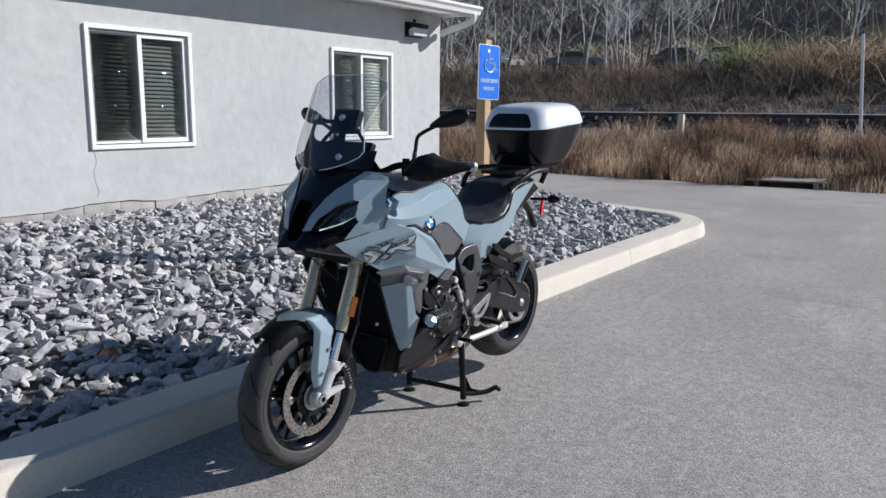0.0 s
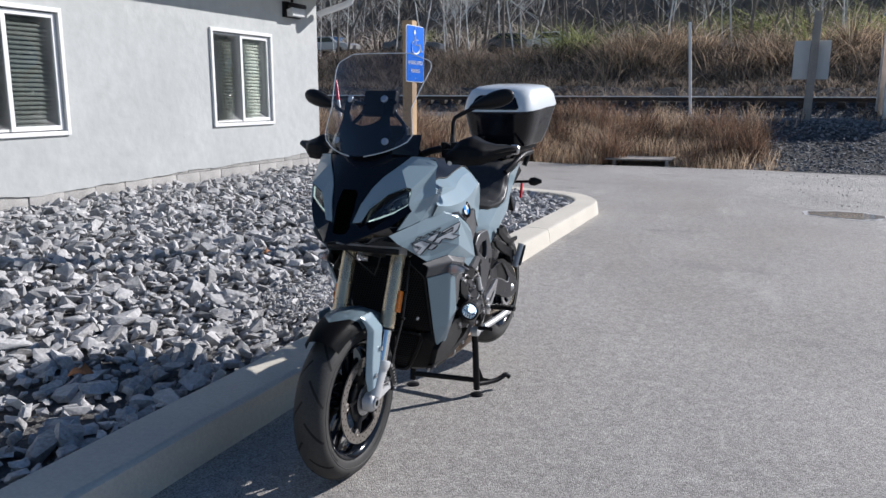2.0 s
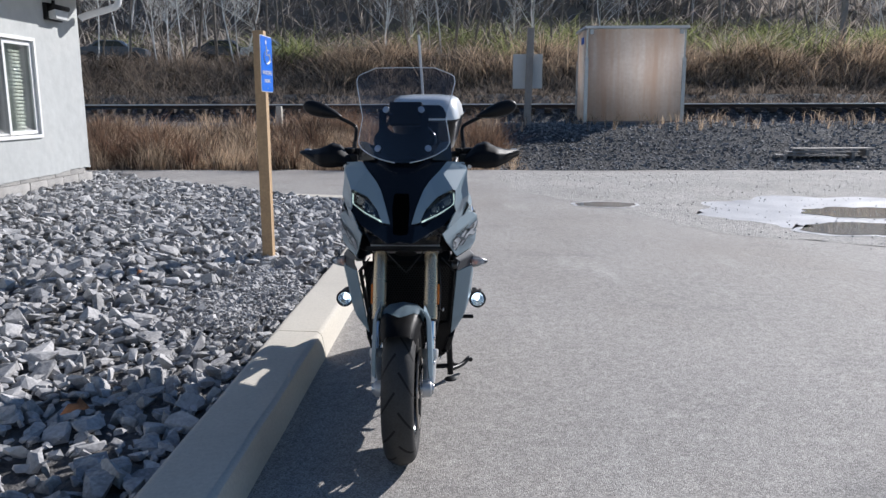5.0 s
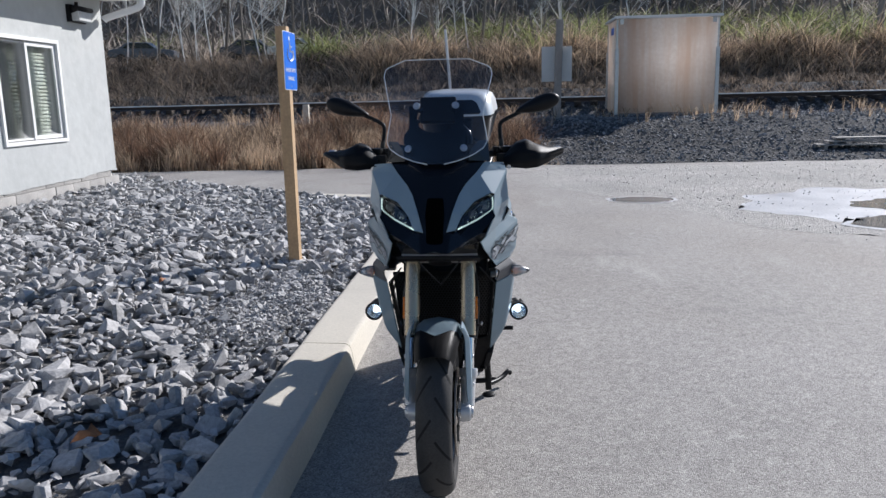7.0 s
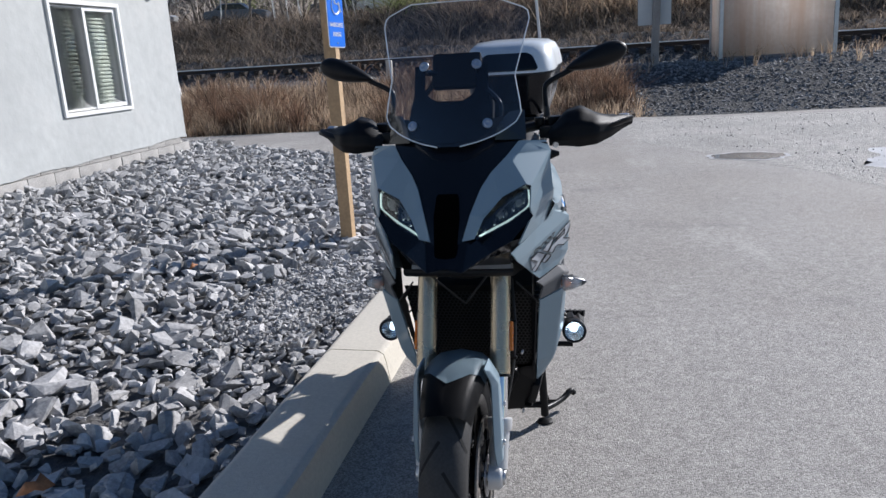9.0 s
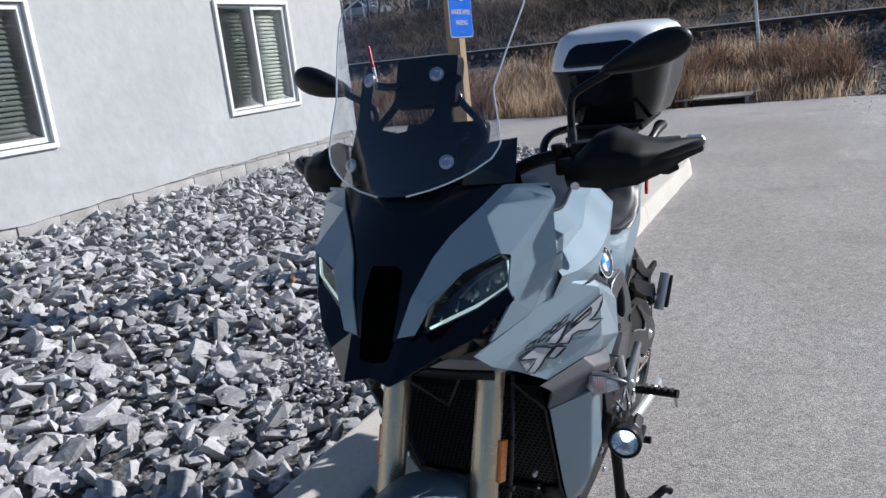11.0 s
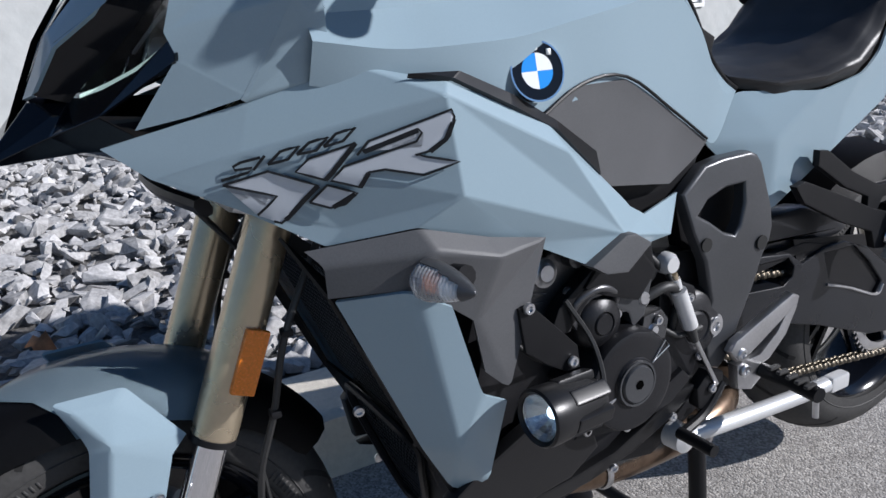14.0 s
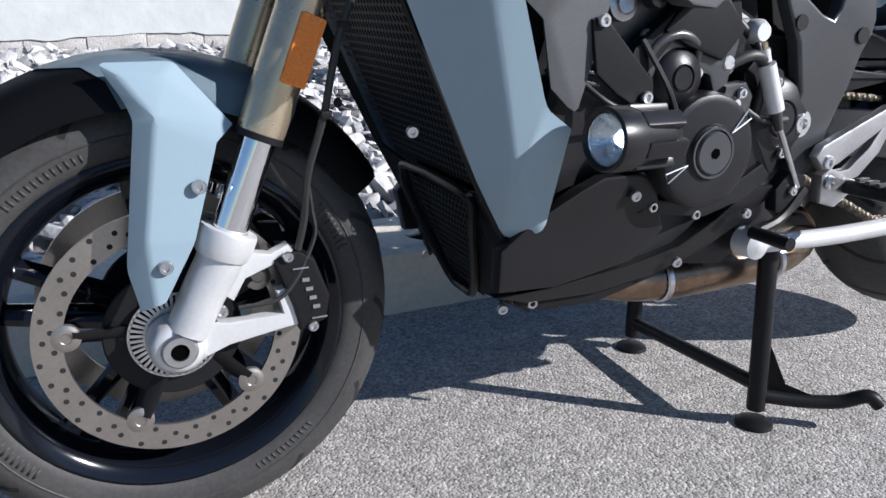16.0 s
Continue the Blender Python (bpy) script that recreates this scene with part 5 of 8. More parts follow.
for s in (1, -1):
    fork = new("fork_leg")
    fork.parent = BIKE
    bm = bmesh.new()
    p0, p1 = fork_at(s, 0.545), fork_at(s, 0.845)
    L0 = (p1 - p0).length
    lathe(bm, [(0.0225, 0), (0.0275, 0.002), (0.0285, 0.010), (0.0285, L0), (0, L0)], p0, FORK_D, 32)
    part("outer_tube", bm, GOLD, fork, "bronze anodised outer fork tube")
    bm = bmesh.new()
    lathe(bm, [(0.0225, -0.004), (0.0290, -0.004), (0.0290, 0.004), (0.0225, 0.004)], p0, FORK_D, 32, True)
    part("dust_seal", bm, BLACK, fork)
    bm = bmesh.new()
    cyl(bm, fork_at(s, 0.40), fork_at(s, 0.56), 0.0215, seg=32)
    part("inner_tube", bm, CHROME, fork, "polished chrome fork tube")
    # cast foot with axle clamp and caliper arms
    foot = bmesh.new()
    top, low = fork_at(s, 0.425), Vector((s * 0.103, 0.012, 0.315))
    tube(foot, [top, fork_at(s, 0.40), top.lerp(low, 0.55), low], 0.030, 16, 4, 0.92, 0.026)
    lathe(foot, [(0, 0.018), (0.018, 0.018), (0.027, 0.016), (0.034, 0.008), (0.036, -0.02), (0, -0.02)], Vector((s * 0.100, 0, 0.297)), (s, 0, 0), 30)
    part("fork_foot", foot, ALU, fork, "bare cast aluminium fork foot", 50)
    bm = bmesh.new()
    lathe(bm, [(0.011, 0.012), (0.011, 0.022), (0.019, 0.022), (0.022, 0.018), (0.022, 0.0), (0.011, 0.0)], Vector((s * 0.102, 0, 0.297)), (s, 0, 0), 24, True)
    part("axle_nut", bm, STEEL, fork)
    bm = bmesh.new()
    lathe(bm, [(0, 0.019), (0.0112, 0.019), (0.0112, 0.0), (0, 0.0)], Vector((s * 0.102, 0, 0.297)), (s, 0, 0), 20)
    part("axle_bore", bm, VOID, fork, "dark hollow axle")
    bm = bmesh.new()
    lathe(bm, [(0.0225, 0.0), (0.0335, 0.0), (0.0350, -0.004), (0.0345, -0.022), (0.0310, -0.034), (0.0225, -0.034)], fork_at(s, 0.437), FORK_D, 30, True)
    part("foot_collar", bm, ALU, fork)
    bm = bmesh.new()
    prism(bm, [(0.036, 0.372), (0.060, 0.412), (0.118, 0.400), (0.140, 0.410), (0.150, 0.398), (0.118, 0.384), (0.086, 0.372), (0.070, 0.345)], s * 0.088, s * 0.108, 0.004)
    part("caliper_arm", bm, ALU, fork, "cast caliper arm")
    bm = bmesh.new()
    prism(bm, [(0.012, 0.330), (0.062, 0.318), (0.130, 0.318), (0.122, 0.350), (0.134, 0.352), (0.160, 0.318), (0.156, 0.300), (0.130, 0.298), (0.062, 0.288), (0.012, 0.270)], s * 0.086, s * 0.106, 0.004)
    part("caliper_arm", bm, ALU, fork, "cast caliper arm")
    bolt(Vector((s * 0.107, 0.053, 0.335)), (s, 0, 0), 0.009, fork)
    # caliper
    cal = new("brake_caliper")
    cal.parent = fork
    bm = bmesh.new()
    prism(bm, [(0.120, 0.392), (0.150, 0.402), (0.172, 0.388), (0.190, 0.335), (0.184, 0.304), (0.150, 0.290), (0.142, 0.325)], s * 0.082, s * 0.112, 0.006)
    part("caliper_body", bm, BLACK, cal, "black four piston caliper")
    bm = bmesh.new()
    prism(bm, [(0.135, 0.398), (0.165, 0.395), (0.180, 0.33), (0.158, 0.30), (0.146, 0.33)], s * 0.045, s * 0.062, 0.005)
    part("caliper_inner", bm, BLACK, cal)
    bm = bmesh.new()
    for k in range(4):
        box(bm, (s * 0.1135, 0.1585 + 0.004 * k, 0.362 - 0.0125 * k), (0.001, 0.009, 0.005), 0, Matrix.Identity(4))
    for z, y in ((0.378, 0.153), (0.309, 0.174)):
        box(bm, (s * 0.1135, y, z), (0.001, 0.020, 0.002))
    part("caliper_mark", bm, STEEL, cal, "small white mark bars")
    for y, z in ((0.138, 0.395), (0.165, 0.298)):
        bolt(Vector((s * 0.112, y, z)), (s, 0, 0), 0.007, cal)
    bm = bmesh.new()
    tube(bm, [(s * 0.13, 0.27, 0.78), (s * 0.142, 0.21, 0.67), (s * 0.138, 0.185, 0.57), (s * 0.128, 0.165, 0.50), (s * 0.115, 0.16, 0.44), (s * 0.108, 0.152, 0.402)], 0.0048, 8, 6)
    part("brake_hose", bm, HOSE, fork)
    bm = bmesh.new()
    tube(bm, [(s * 0.118, 0.165, 0.50), (s * 0.110, 0.172, 0.45), (s * 0.108, 0.172, 0.41), (s * 0.112, 0.13, 0.345), (s * 0.105, 0.075, 0.335)], 0.003, 6, 6)
    part("sensor_cable", bm, HOSE, fork)
    for z, y in ((0.67, 0.212), (0.57, 0.186)):
        bm = bmesh.new()
        box(bm, (s * 0.139, y, z), (0.016, 0.014, 0.010), 0.003)
        part("hose_clip", bm, BLACK, fork)
    # amber side reflector
    bm = bmesh.new()
    m = Matrix.Rotation(-math.atan2(0.163, 0.406), 4, "X")
    box(bm, Vector((s * 0.136, 0.165, 0.642)), (0.009, 0.030, 0.082), 0.003, m)
    part("side_reflector", bm, AMBER, fork, "amber side reflector")
bm = bmesh.new()
cyl(bm, (-0.12, 0, 0.297), (0.12, 0, 0.297), 0.012)
part("front_axle", bm, STEEL, BIKE)


# front mudguard
def fender_ring(u0, u1, rad, a0, a1, n=18, skew0=0, skew1=0):
    """A curved shell over the front wheel between two angles, counted from straight up, plus towards the rear."""
    bm = bmesh.new()
    rows = []
    for k in range(n + 1):
        row = []
        for u, dr in ((-1, -0.055), (-0.88, -0.024), (-0.62, -0.006), (0, 0.004), (0.62, -0.006), (0.88, -0.024), (1, -0.055)):
            t = k / n
            b0, b1 = a0 + skew0 * abs(u), a1 + skew1 * abs(u)
            a = radians(b0 + (b1 - b0) * t)
            w = u0 + (u1 - u0) * t
            r = rad + dr
            row.append(bm.verts.new((u * w, r * math.sin(a), 0.30 + r * math.cos(a))))
        rows.append(row)
    for a, b in zip(rows, rows[1:]):
        for k in range(6):
            bm.faces.new((a[k], a[k + 1], b[k + 1], b[k]))
    bmesh.ops.solidify(bm, geom=bm.faces, thickness=0.003)
    return bm


mudguard = new("front_mudguard")
mudguard.parent = BIKE
part("mudguard_shell", fender_ring(0.085, 0.088, 0.338, -20, 32, 18, 14), PAINT, mudguard, "pale blue grey painted mudguard", 50)
part("mudguard_tip", fender_ring(0.066, 0.085, 0.336, -36, -18, 18, 0, 14), BLACK, mudguard, "black mudguard nose", 50)
part("mudguard_tail", fender_ring(0.082, 0.045, 0.334, 30, 60), BLACK, mudguard, "black mudguard tail", 50)
BLADE = [(0.087, -0.050, 0.632), (0.098, -0.026, 0.590), (0.100, -0.020, 0.570), (0.104, -0.046, 0.402), (0.108, -0.036, 0.350), (0.100, -0.030, 0.620), (0.116, 0.002, 0.573), (0.121, -0.022, 0.436), (0.121, -0.020, 0.358),
         (0.098, 0.014, 0.618), (0.108, 0.072, 0.567), (0.113, 0.064, 0.537), (0.121, 0.030, 0.430), (0.122, -0.009, 0.362), (0.088, 0.030, 0.632)]
both("mudguard_side", lambda s: panel(BLADE, [(0, 1, 6, 5), (1, 2, 6), (2, 3, 7, 6), (3, 4, 8, 7), (5, 6, 9), (6, 10, 9), (6, 11, 10), (6, 7, 12, 11), (7, 8, 13, 12), (0, 5, 9, 14), (9, 10, 14)], 0.004, 0.005, s), PAINT, mudguard, "painted mudguard side blade", 22)
for s in (1, -1):
    bolt(Vector((s * 0.1215, 0.040, 0.495)), (s, 0, 0.0), 0.0085, mudguard)
    bolt(Vector((s * 0.123, -0.005, 0.405)), (s, 0, 0.0), 0.0085, mudguard)

# steering
steer = new("steering")
steer.parent = BIKE
bm = bmesh.new()
prism(bm, [(0.165, 0.825), (0.26, 0.795), (0.275, 0.825), (0.18, 0.855)], -0.142, 0.142, 0.008)
part("lower_clamp", bm, ALU, steer, "cast aluminium fork clamp")
bm = bmesh.new()
tube(bm, [(-0.15, 0.135, 0.838), (-0.06, 0.115, 0.842), (0.06, 0.115, 0.842), (0.15, 0.135, 0.838)], 0.009, 8, 4, 1.5)
part("clamp_cover", bm, BLACK, steer)
for s in (1, -1):
    bm = bmesh.new()
    tube(bm, [(s * 0.085, 0.13, 0.838), (s * 0.03, 0.19, 0.76), (0, 0.22, 0.72)], 0.003, 6, 4)
    part("cable", bm, HOSE, steer)
    bolt(Vector((s * 0.143, 0.235, 0.826)), (s, 0, 0), 0.009, steer)
bm = bmesh.new()
cyl(bm, (0, 0.22, 0.80), (0, 0.36, 1.12), 0.045)
part("steering_head", bm, ENGINE, steer)
bm = bmesh.new()
prism(bm, [(0.29, 1.085), (0.40, 1.06), (0.41, 1.085), (0.30, 1.112)], -0.13, 0.13, 0.008)
part("top_clamp", bm, ALU, steer, "cast aluminium top clamp")
for s in (1, -1):
    bm = bmesh.new()
    cyl(bm, fork_at(s, 0.845), fork_at(s, 1.12), 0.027, seg=24)
    part("fork_top", bm, GOLD, steer)
    bm = bmesh.new()
    cyl(bm, (s * 0.05, 0.385, 1.09), (s * 0.05, 0.40, 1.155), 0.022)
    part("bar_riser", bm, ALU, steer)
bar = [(0, 0.40, 1.165), (0.09, 0.40, 1.167), (0.17, 0.405, 1.195), (0.26, 0.44, 1.205), (0.40, 0.51, 1.200), (0.455, 0.53, 1.198)]
bm = bmesh.new()
tube(bm, [(-x, y, z) for x, y, z in reversed(bar[1:])] + bar, 0.014, 14, 6)
part("handlebar", bm, BLACK, steer)
for s in (1, -1):
    bm = bmesh.new()
    a, b = Vector((s * 0.30, 0.459, 1.204)), Vector((s * 0.43, 0.520, 1.199))
    tube(bm, [a, a.lerp(b, 0.3), a.lerp(b, 0.7), b], 0.0185, 16, 3)
    part("grip", bm, RUBBER, steer, "ribbed rubber grip")
    bm = bmesh.new()
    lathe(bm, [(0, 0.022), (0.012, 0.022), (0.019, 0.015), (0.019, -0.010), (0, -0.010)], (s * 0.455, 0.530, 1.198), (s * 0.93, 0.36, 0), 18)
    part("bar_end_weight", bm, STEEL, steer)
    bm = bmesh.new()
    box(bm, (s * 0.255, 0.435, 1.205), (0.055, 0.05, 0.045), 0.008, Matrix.Rotation(s * radians(25), 4, "Z"))
    box(bm, (s * 0.235, 0.40, 1.185), (0.04, 0.06, 0.035), 0.008)
    part("switch_housing", bm, BLACK, steer)
    bm = bmesh.new()
    tube(bm, [(s * 0.25, 0.40, 1.19), (s * 0.30, 0.405, 1.195), (s * 0.42, 0.455, 1.19)], 0.007, 8, 4, 1.4)
    part("lever", bm, BLACK, steer)
    bm = bmesh.new()
    lathe(bm, [(0, 0.022), (0.014, 0.022), (0.016, 0.018), (0.014, 0.0), (0, 0)], (s * 0.215, 0.405, 1.205), (0, 0, 1), 18)
    part("fluid_reservoir", bm, BLACK, steer)

# hand guards
GUARD = [(0.245, ((0.425, 1.190), (0.382, 1.192), (0.352, 1.182), (0.345, 1.168), (0.356, 1.152))),
         (0.295, ((0.430, 1.240), (0.384, 1.236), (0.342, 1.206), (0.334, 1.172), (0.350, 1.150))), (0.33, ((0.436, 1.250), (0.388, 1.244), (0.346, 1.208), (0.338, 1.170), (0.354, 1.146))),
         (0.375, ((0.442, 1.228), (0.398, 1.226), (0.360, 1.204), (0.352, 1.176), (0.368, 1.150))), (0.415, ((0.458, 1.216), (0.426, 1.215), (0.402, 1.200), (0.397, 1.182), (0.410, 1.164))),
         (0.45, ((0.485, 1.214), (0.464, 1.214), (0.450, 1.204), (0.448, 1.192), (0.456, 1.182))), (0.478, ((0.503, 1.211), (0.492, 1.211), (0.486, 1.205), (0.485, 1.197), (0.490, 1.192)))]


def hand_guard(s):
    bm = bmesh.new()
    rows = [[bm.verts.new((s * u, v, z)) for v, z in sec] for u, sec in GUARD]
    for a, b in zip(rows, rows[1:]):
        for k in range(4):
            bm.faces.new((a[k], a[k + 1], b[k + 1], b[k]))
    smoothed(bm, 2, 0.35)
    bmesh.ops.solidify(bm, geom=bm.faces, thickness=-0.004)
    return bm


both("hand_guard", hand_guard, GUARDBLACK, BIKE, "black plastic hand guard", 50)

both("guard_arm", lambda s: tube(bmesh.new(), [(s * 0.455, 0.53, 1.198), (s * 0.475, 0.49, 1.204), (s * 0.462, 0.445, 1.205), (s * 0.38, 0.385, 1.185), (s * 0.26, 0.39, 1.165)], 0.011, 10, 6, 0.6), BLACK, BIKE)
for s in (1, -1):
    bolt(Vector((s * 0.262, 0.346, 1.153)), (s * 0.4, -1, 0), 0.009, BIKE)

# mirrors
for s in (1, -1):
    mir = new("mirror")
    mir.parent = BIKE
    bm = bmesh.new()
    tube(bm, [(s * 0.235, 0.43, 1.215), (s * 0.232, 0.445, 1.26), (s * 0.230, 0.458, 1.305), (s * 0.245, 0.462, 1.325), (s * 0.30, 0.468, 1.352), (s * 0.335, 0.470, 1.368)], 0.008, 10, 5)
    part("stem", bm, BLACK, mir)
    bm = bmesh.new()
    lathe(bm, [(0.009, 0), (0.010, 0.03), (0.008, 0.05)], (s * 0.235, 0.43, 1.205), (0, 0.15, 1), 14)
    part("stem_boot", bm, RUBBER, mir)
    bm = bmesh.new()
    bmesh.ops.create_uvsphere(bm, u_segments=24, v_segments=14, radius=1.0)
    tilt = Matrix.Translation((s * 0.378, 0.476, 1.384)) @ Matrix.Rotation(-s * radians(17), 4, "Y") @ Matrix.Rotation(s * radians(8), 4, "Z")
    for v in bm.verts:
        x = v.co.x * s
        h = 0.042 * (0.72 + 0.32 * x)
        d = 0.030 if v.co.y < 0 else 0.016
        v.co = tilt @ Vector((v.co.x * 0.092, v.co.y * d, v.co.z * h))
    part("housing", bm, BLACK, mir, "black mirror housing", 60)
    bm = bmesh.new()
    pts = [tilt @ Vector((math.cos(a) * 0.082, 0.0165, math.sin(a) * 0.033 * (0.78 + 0.3 * math.cos(a) * s))) for a in np.linspace(0, math.tau, 29)[:-1]]
    f = bm.faces.new([bm.verts.new(p) for p in pts])
    bmesh.ops.solidify(bm, geom=bm.faces, thickness=0.002)
    part("mirror_glass", bm, MIRROR, mir, "mirror glass")

# nose: centre panel, cheeks, lamps
INNER = [(0.172, 0.205, 1.185), (0.150, 0.160, 1.153), (0.107, 0.107, 1.117), (0.083, 0.070, 1.082), (0.060, 0.018, 1.024), (0.041, -0.012, 0.961)]
LAMP_TOP = [(0.208, 0.127, 1.076), (0.199, 0.108, 1.082), (0.132, 0.072, 1.051), (0.091, 0.023, 1.016), (0.072, -0.004, 0.966)]
LENS_TOP = [(0.203, 0.128, 1.070), (0.146, 0.108, 1.042), (0.102, 0.078, 1.004), (0.074, 0.040, 0.966)]
LENS_LOW = [(0.204, 0.122, 1.020), (0.150, 0.088, 0.984), (0.106, 0.058, 0.966), (0.072, 0.030, 0.955)]
NOSE = [((0, 0.150, 1.205), (0.09, 0.158, 1.203), (0.172, 0.210, 1.190)), ((0, 0.120, 1.153), (0.08, 0.130, 1.153), (0.152, 0.168, 1.151)), ((0, 0.090, 1.117), (0.06, 0.094, 1.117), (0.110, 0.114, 1.115)),
        ((0, 0.066, 1.082), (0.046, 0.067, 1.082), (0.086, 0.077, 1.080)), ((0, 0.022, 1.024), (0.032, 0.022, 1.024), (0.063, 0.024, 1.022)), ((0, -0.012, 0.961), (0.022, -0.012, 0.961), (0.044, -0.008, 0.960)),
        ((0, -0.034, 0.905), (0.02, -0.034, 0.903), (0.046, -0.024, 0.908))]
part("nose_panel", loft(NOSE, caps=False), NOSEBLACK, BIKE, "gloss black recessed centre nose panel", 60)
bm = bmesh.new()
vs = [bm.verts.new(q) for q in ((-0.029, 0.046, 1.064), (-0.024, 0.050, 1.070), (0.024, 0.050, 1.070), (0.029, 0.046, 1.064), (0.033, 0.014, 1.018), (0.028, -0.028, 0.928), (0.020, -0.034, 0.916), (-0.020, -0.034, 0.916), (-0.028, -0.028, 0.928), (-0.033, 0.014, 1.018))]
bm.faces.new(vs)
bmesh.ops.triangulate(bm, faces=bm.faces)
bmesh.ops.solidify(bm, geom=bm.faces, thickness=0.004)
part("air_intake", bm, VOID, BIKE, "matt black central air intake")
CHEEK = INNER + [(0.241, 0.254, 1.178), (0.251, 0.247, 1.150), (0.252, 0.240, 1.120), (0.259, 0.222, 1.048)] + LAMP_TOP + [(0.210, 0.121, 1.026), (0.209, 0.117, 0.996), (0.176, 0.075, 0.930), (0.222, 0.178, 0.956), (0.197, 0.125, 0.940)]
both("cheek_fairing", lambda s: panel(CHEEK, [(0, 7, 6), (0, 1, 7), (1, 11, 10, 7), (1, 2, 12, 11), (2, 3, 13, 12), (3, 4, 13), (4, 5, 14, 13), (7, 10, 15, 8), (8, 15, 9), (9, 15, 16, 18), (16, 17, 19, 18)], 0.004, 0.003, s), PAINT, BIKE, "painted upper fairing cheek", 25)
CHIN = LENS_LOW + [(0.209, 0.115, 0.994), (0.158, 0.046, 0.945), (0.112, 0.002, 0.926), (0.045, -0.066, 0.893), (0.0, -0.052, 0.900), (0.056, -0.010, 0.958), (0.0, -0.008, 0.958), (0.100, 0.034, 0.905), (0.0, 0.03, 0.893),
                   (0.150, 0.10, 0.905), (0.0, 0.16, 0.85), (0.14, 0.17, 0.85), (0.205, 0.17, 0.935)]
for s in (1, -1):
    lamp = new("headlight")
    lamp.parent = BIKE
    q = LENS_TOP + LENS_LOW
    part("lens", panel(q, [(0, 4, 5, 1), (1, 5, 6, 2), (2, 6, 7, 3)], 0.002, 0.006, s), SMOKE, lamp, "smoked headlight lens").visible_shadow = False
    part("surround", panel(LAMP_TOP + LENS_TOP + [LENS_LOW[0], (0.209, 0.116, 0.994), LENS_LOW[3]], [(0, 1, 5), (1, 2, 6, 5), (2, 3, 7, 6), (3, 4, 8, 7), (0, 5, 9, 10), (4, 11, 8)], 0.003, 0.002, s), GLOSSBLACK, lamp, "gloss black recessed lamp surround")
    back = [(u * 0.96 - 0.004, v + 0.05, z) for u, v, z in LENS_TOP] + [(u * 0.96 - 0.004, v + 0.05, z + 0.004) for u, v, z in LENS_LOW]
    part("bowl", panel(back, [(0, 4, 5, 1), (1, 5, 6, 2), (2, 6, 7, 3)], 0.003, 0.0, s), GLOSSBLACK, lamp)
    part("bowl_rim", panel([(u, v + 0.003, z) for u, v, z in LENS_TOP] + back[:4], [(0, 1, 5, 4), (1, 2, 6, 5), (2, 3, 7, 6)], 0.002, 0.0, s), GLOSSBLACK, lamp)
    part("bowl_floor", panel([(u, v + 0.003, z) for u, v, z in LENS_LOW] + back[4:], [(0, 1, 5, 4), (1, 2, 6, 5), (2, 3, 7, 6)], 0.002, 0.0, s), GLOSSBLACK, lamp)
    for u, v, z in ((0.172, 0.135, 1.028), (0.128, 0.105, 1.000)):
        bm = bmesh.new()
        lathe(bm, [(0, 0.0), (0.010, 0.002), (0.015, 0.008), (0.017, 0.011), (0.017, 0.02), (0, 0.02)], (s * u, v, z), (0, 1, 0), 20)
        part("projector", bm, STEEL, lamp)
    bm = bmesh.new()
    tube(bm, [(s * 0.200, 0.131, 1.064), (s * 0.2015, 0.128, 1.040), (s * 0.2005, 0.126, 1.026), (s * 0.190, 0.121, 1.013), (s * 0.150, 0.097, 0.990), (s * 0.106, 0.068, 0.972), (s * 0.078, 0.042, 0.961)], 0.0030, 8, 4)
    part("light_guide", bm, LED, lamp, "lit white light guide")
    bm = bmesh.new()
    tube(bm, [(s * 0.185, 0.135, 1.052), (s * 0.150, 0.118, 1.034), (s * 0.115, 0.095, 1.002)], 0.0022, 6, 4)
    part("reflector_rib", bm, STEEL, lamp)
    for k in range(5):
        t = k / 4
        bm = bmesh.new()
        a, b = Vector((0.190, 0.150, 1.050)).lerp(Vector((0.092, 0.070, 0.982)), t), Vector((0.186, 0.140, 1.022)).lerp(Vector((0.092, 0.062, 0.966)), t)
        panel_bm = panel([a, a + Vector((-0.016, 0.004, -0.008)), b + Vector((-0.012, 0.006, -0.004)), b], [(0, 1, 2, 3)], 0.002, 0, s)
        part("reflector_facet", panel_bm, CHROME, lamp, "bright reflector facet")
both("chin_fairing", lambda s: panel(CHIN, [(0, 4, 5, 1), (1, 5, 6, 2), (2, 6, 3), (3, 6, 7, 9), (9, 7, 8, 10), (7, 6, 11), (8, 7, 11, 12), (6, 5, 13, 11), (11, 13, 15, 14, 12), (5, 16, 15, 13)], 0.004, 0.002, s), GLOSSBLACK, BIKE, "gloss black chin with a notched beak")

# side wing with decal, upper side panel, tank
WING = [(0.160, 0.042, 0.914), (0.214, 0.178, 0.950), (0.252, 0.280, 0.979), (0.284, 0.368, 0.957), (0.275, 0.500, 0.902), (0.230, 0.667, 0.772), (0.214, 0.717, 0.740), (0.180, 0.815, 0.753), (0.203, 0.775, 0.702),
        (0.250, 0.588, 0.702), (0.254, 0.645, 0.735), (0.289, 0.380, 0.834), (0.213, 0.245, 0.787), (0.190, 0.170, 0.833), (0.174, 0.090, 0.879), (0.207, 0.165, 0.899), (0.296, 0.360, 0.945), (0.282, 0.530, 0.862), (0.222, 0.262, 0.806),
        (0.259, 0.336, 0.801), (0.262, 0.417, 0.774), (0.254, 0.495, 0.752)]
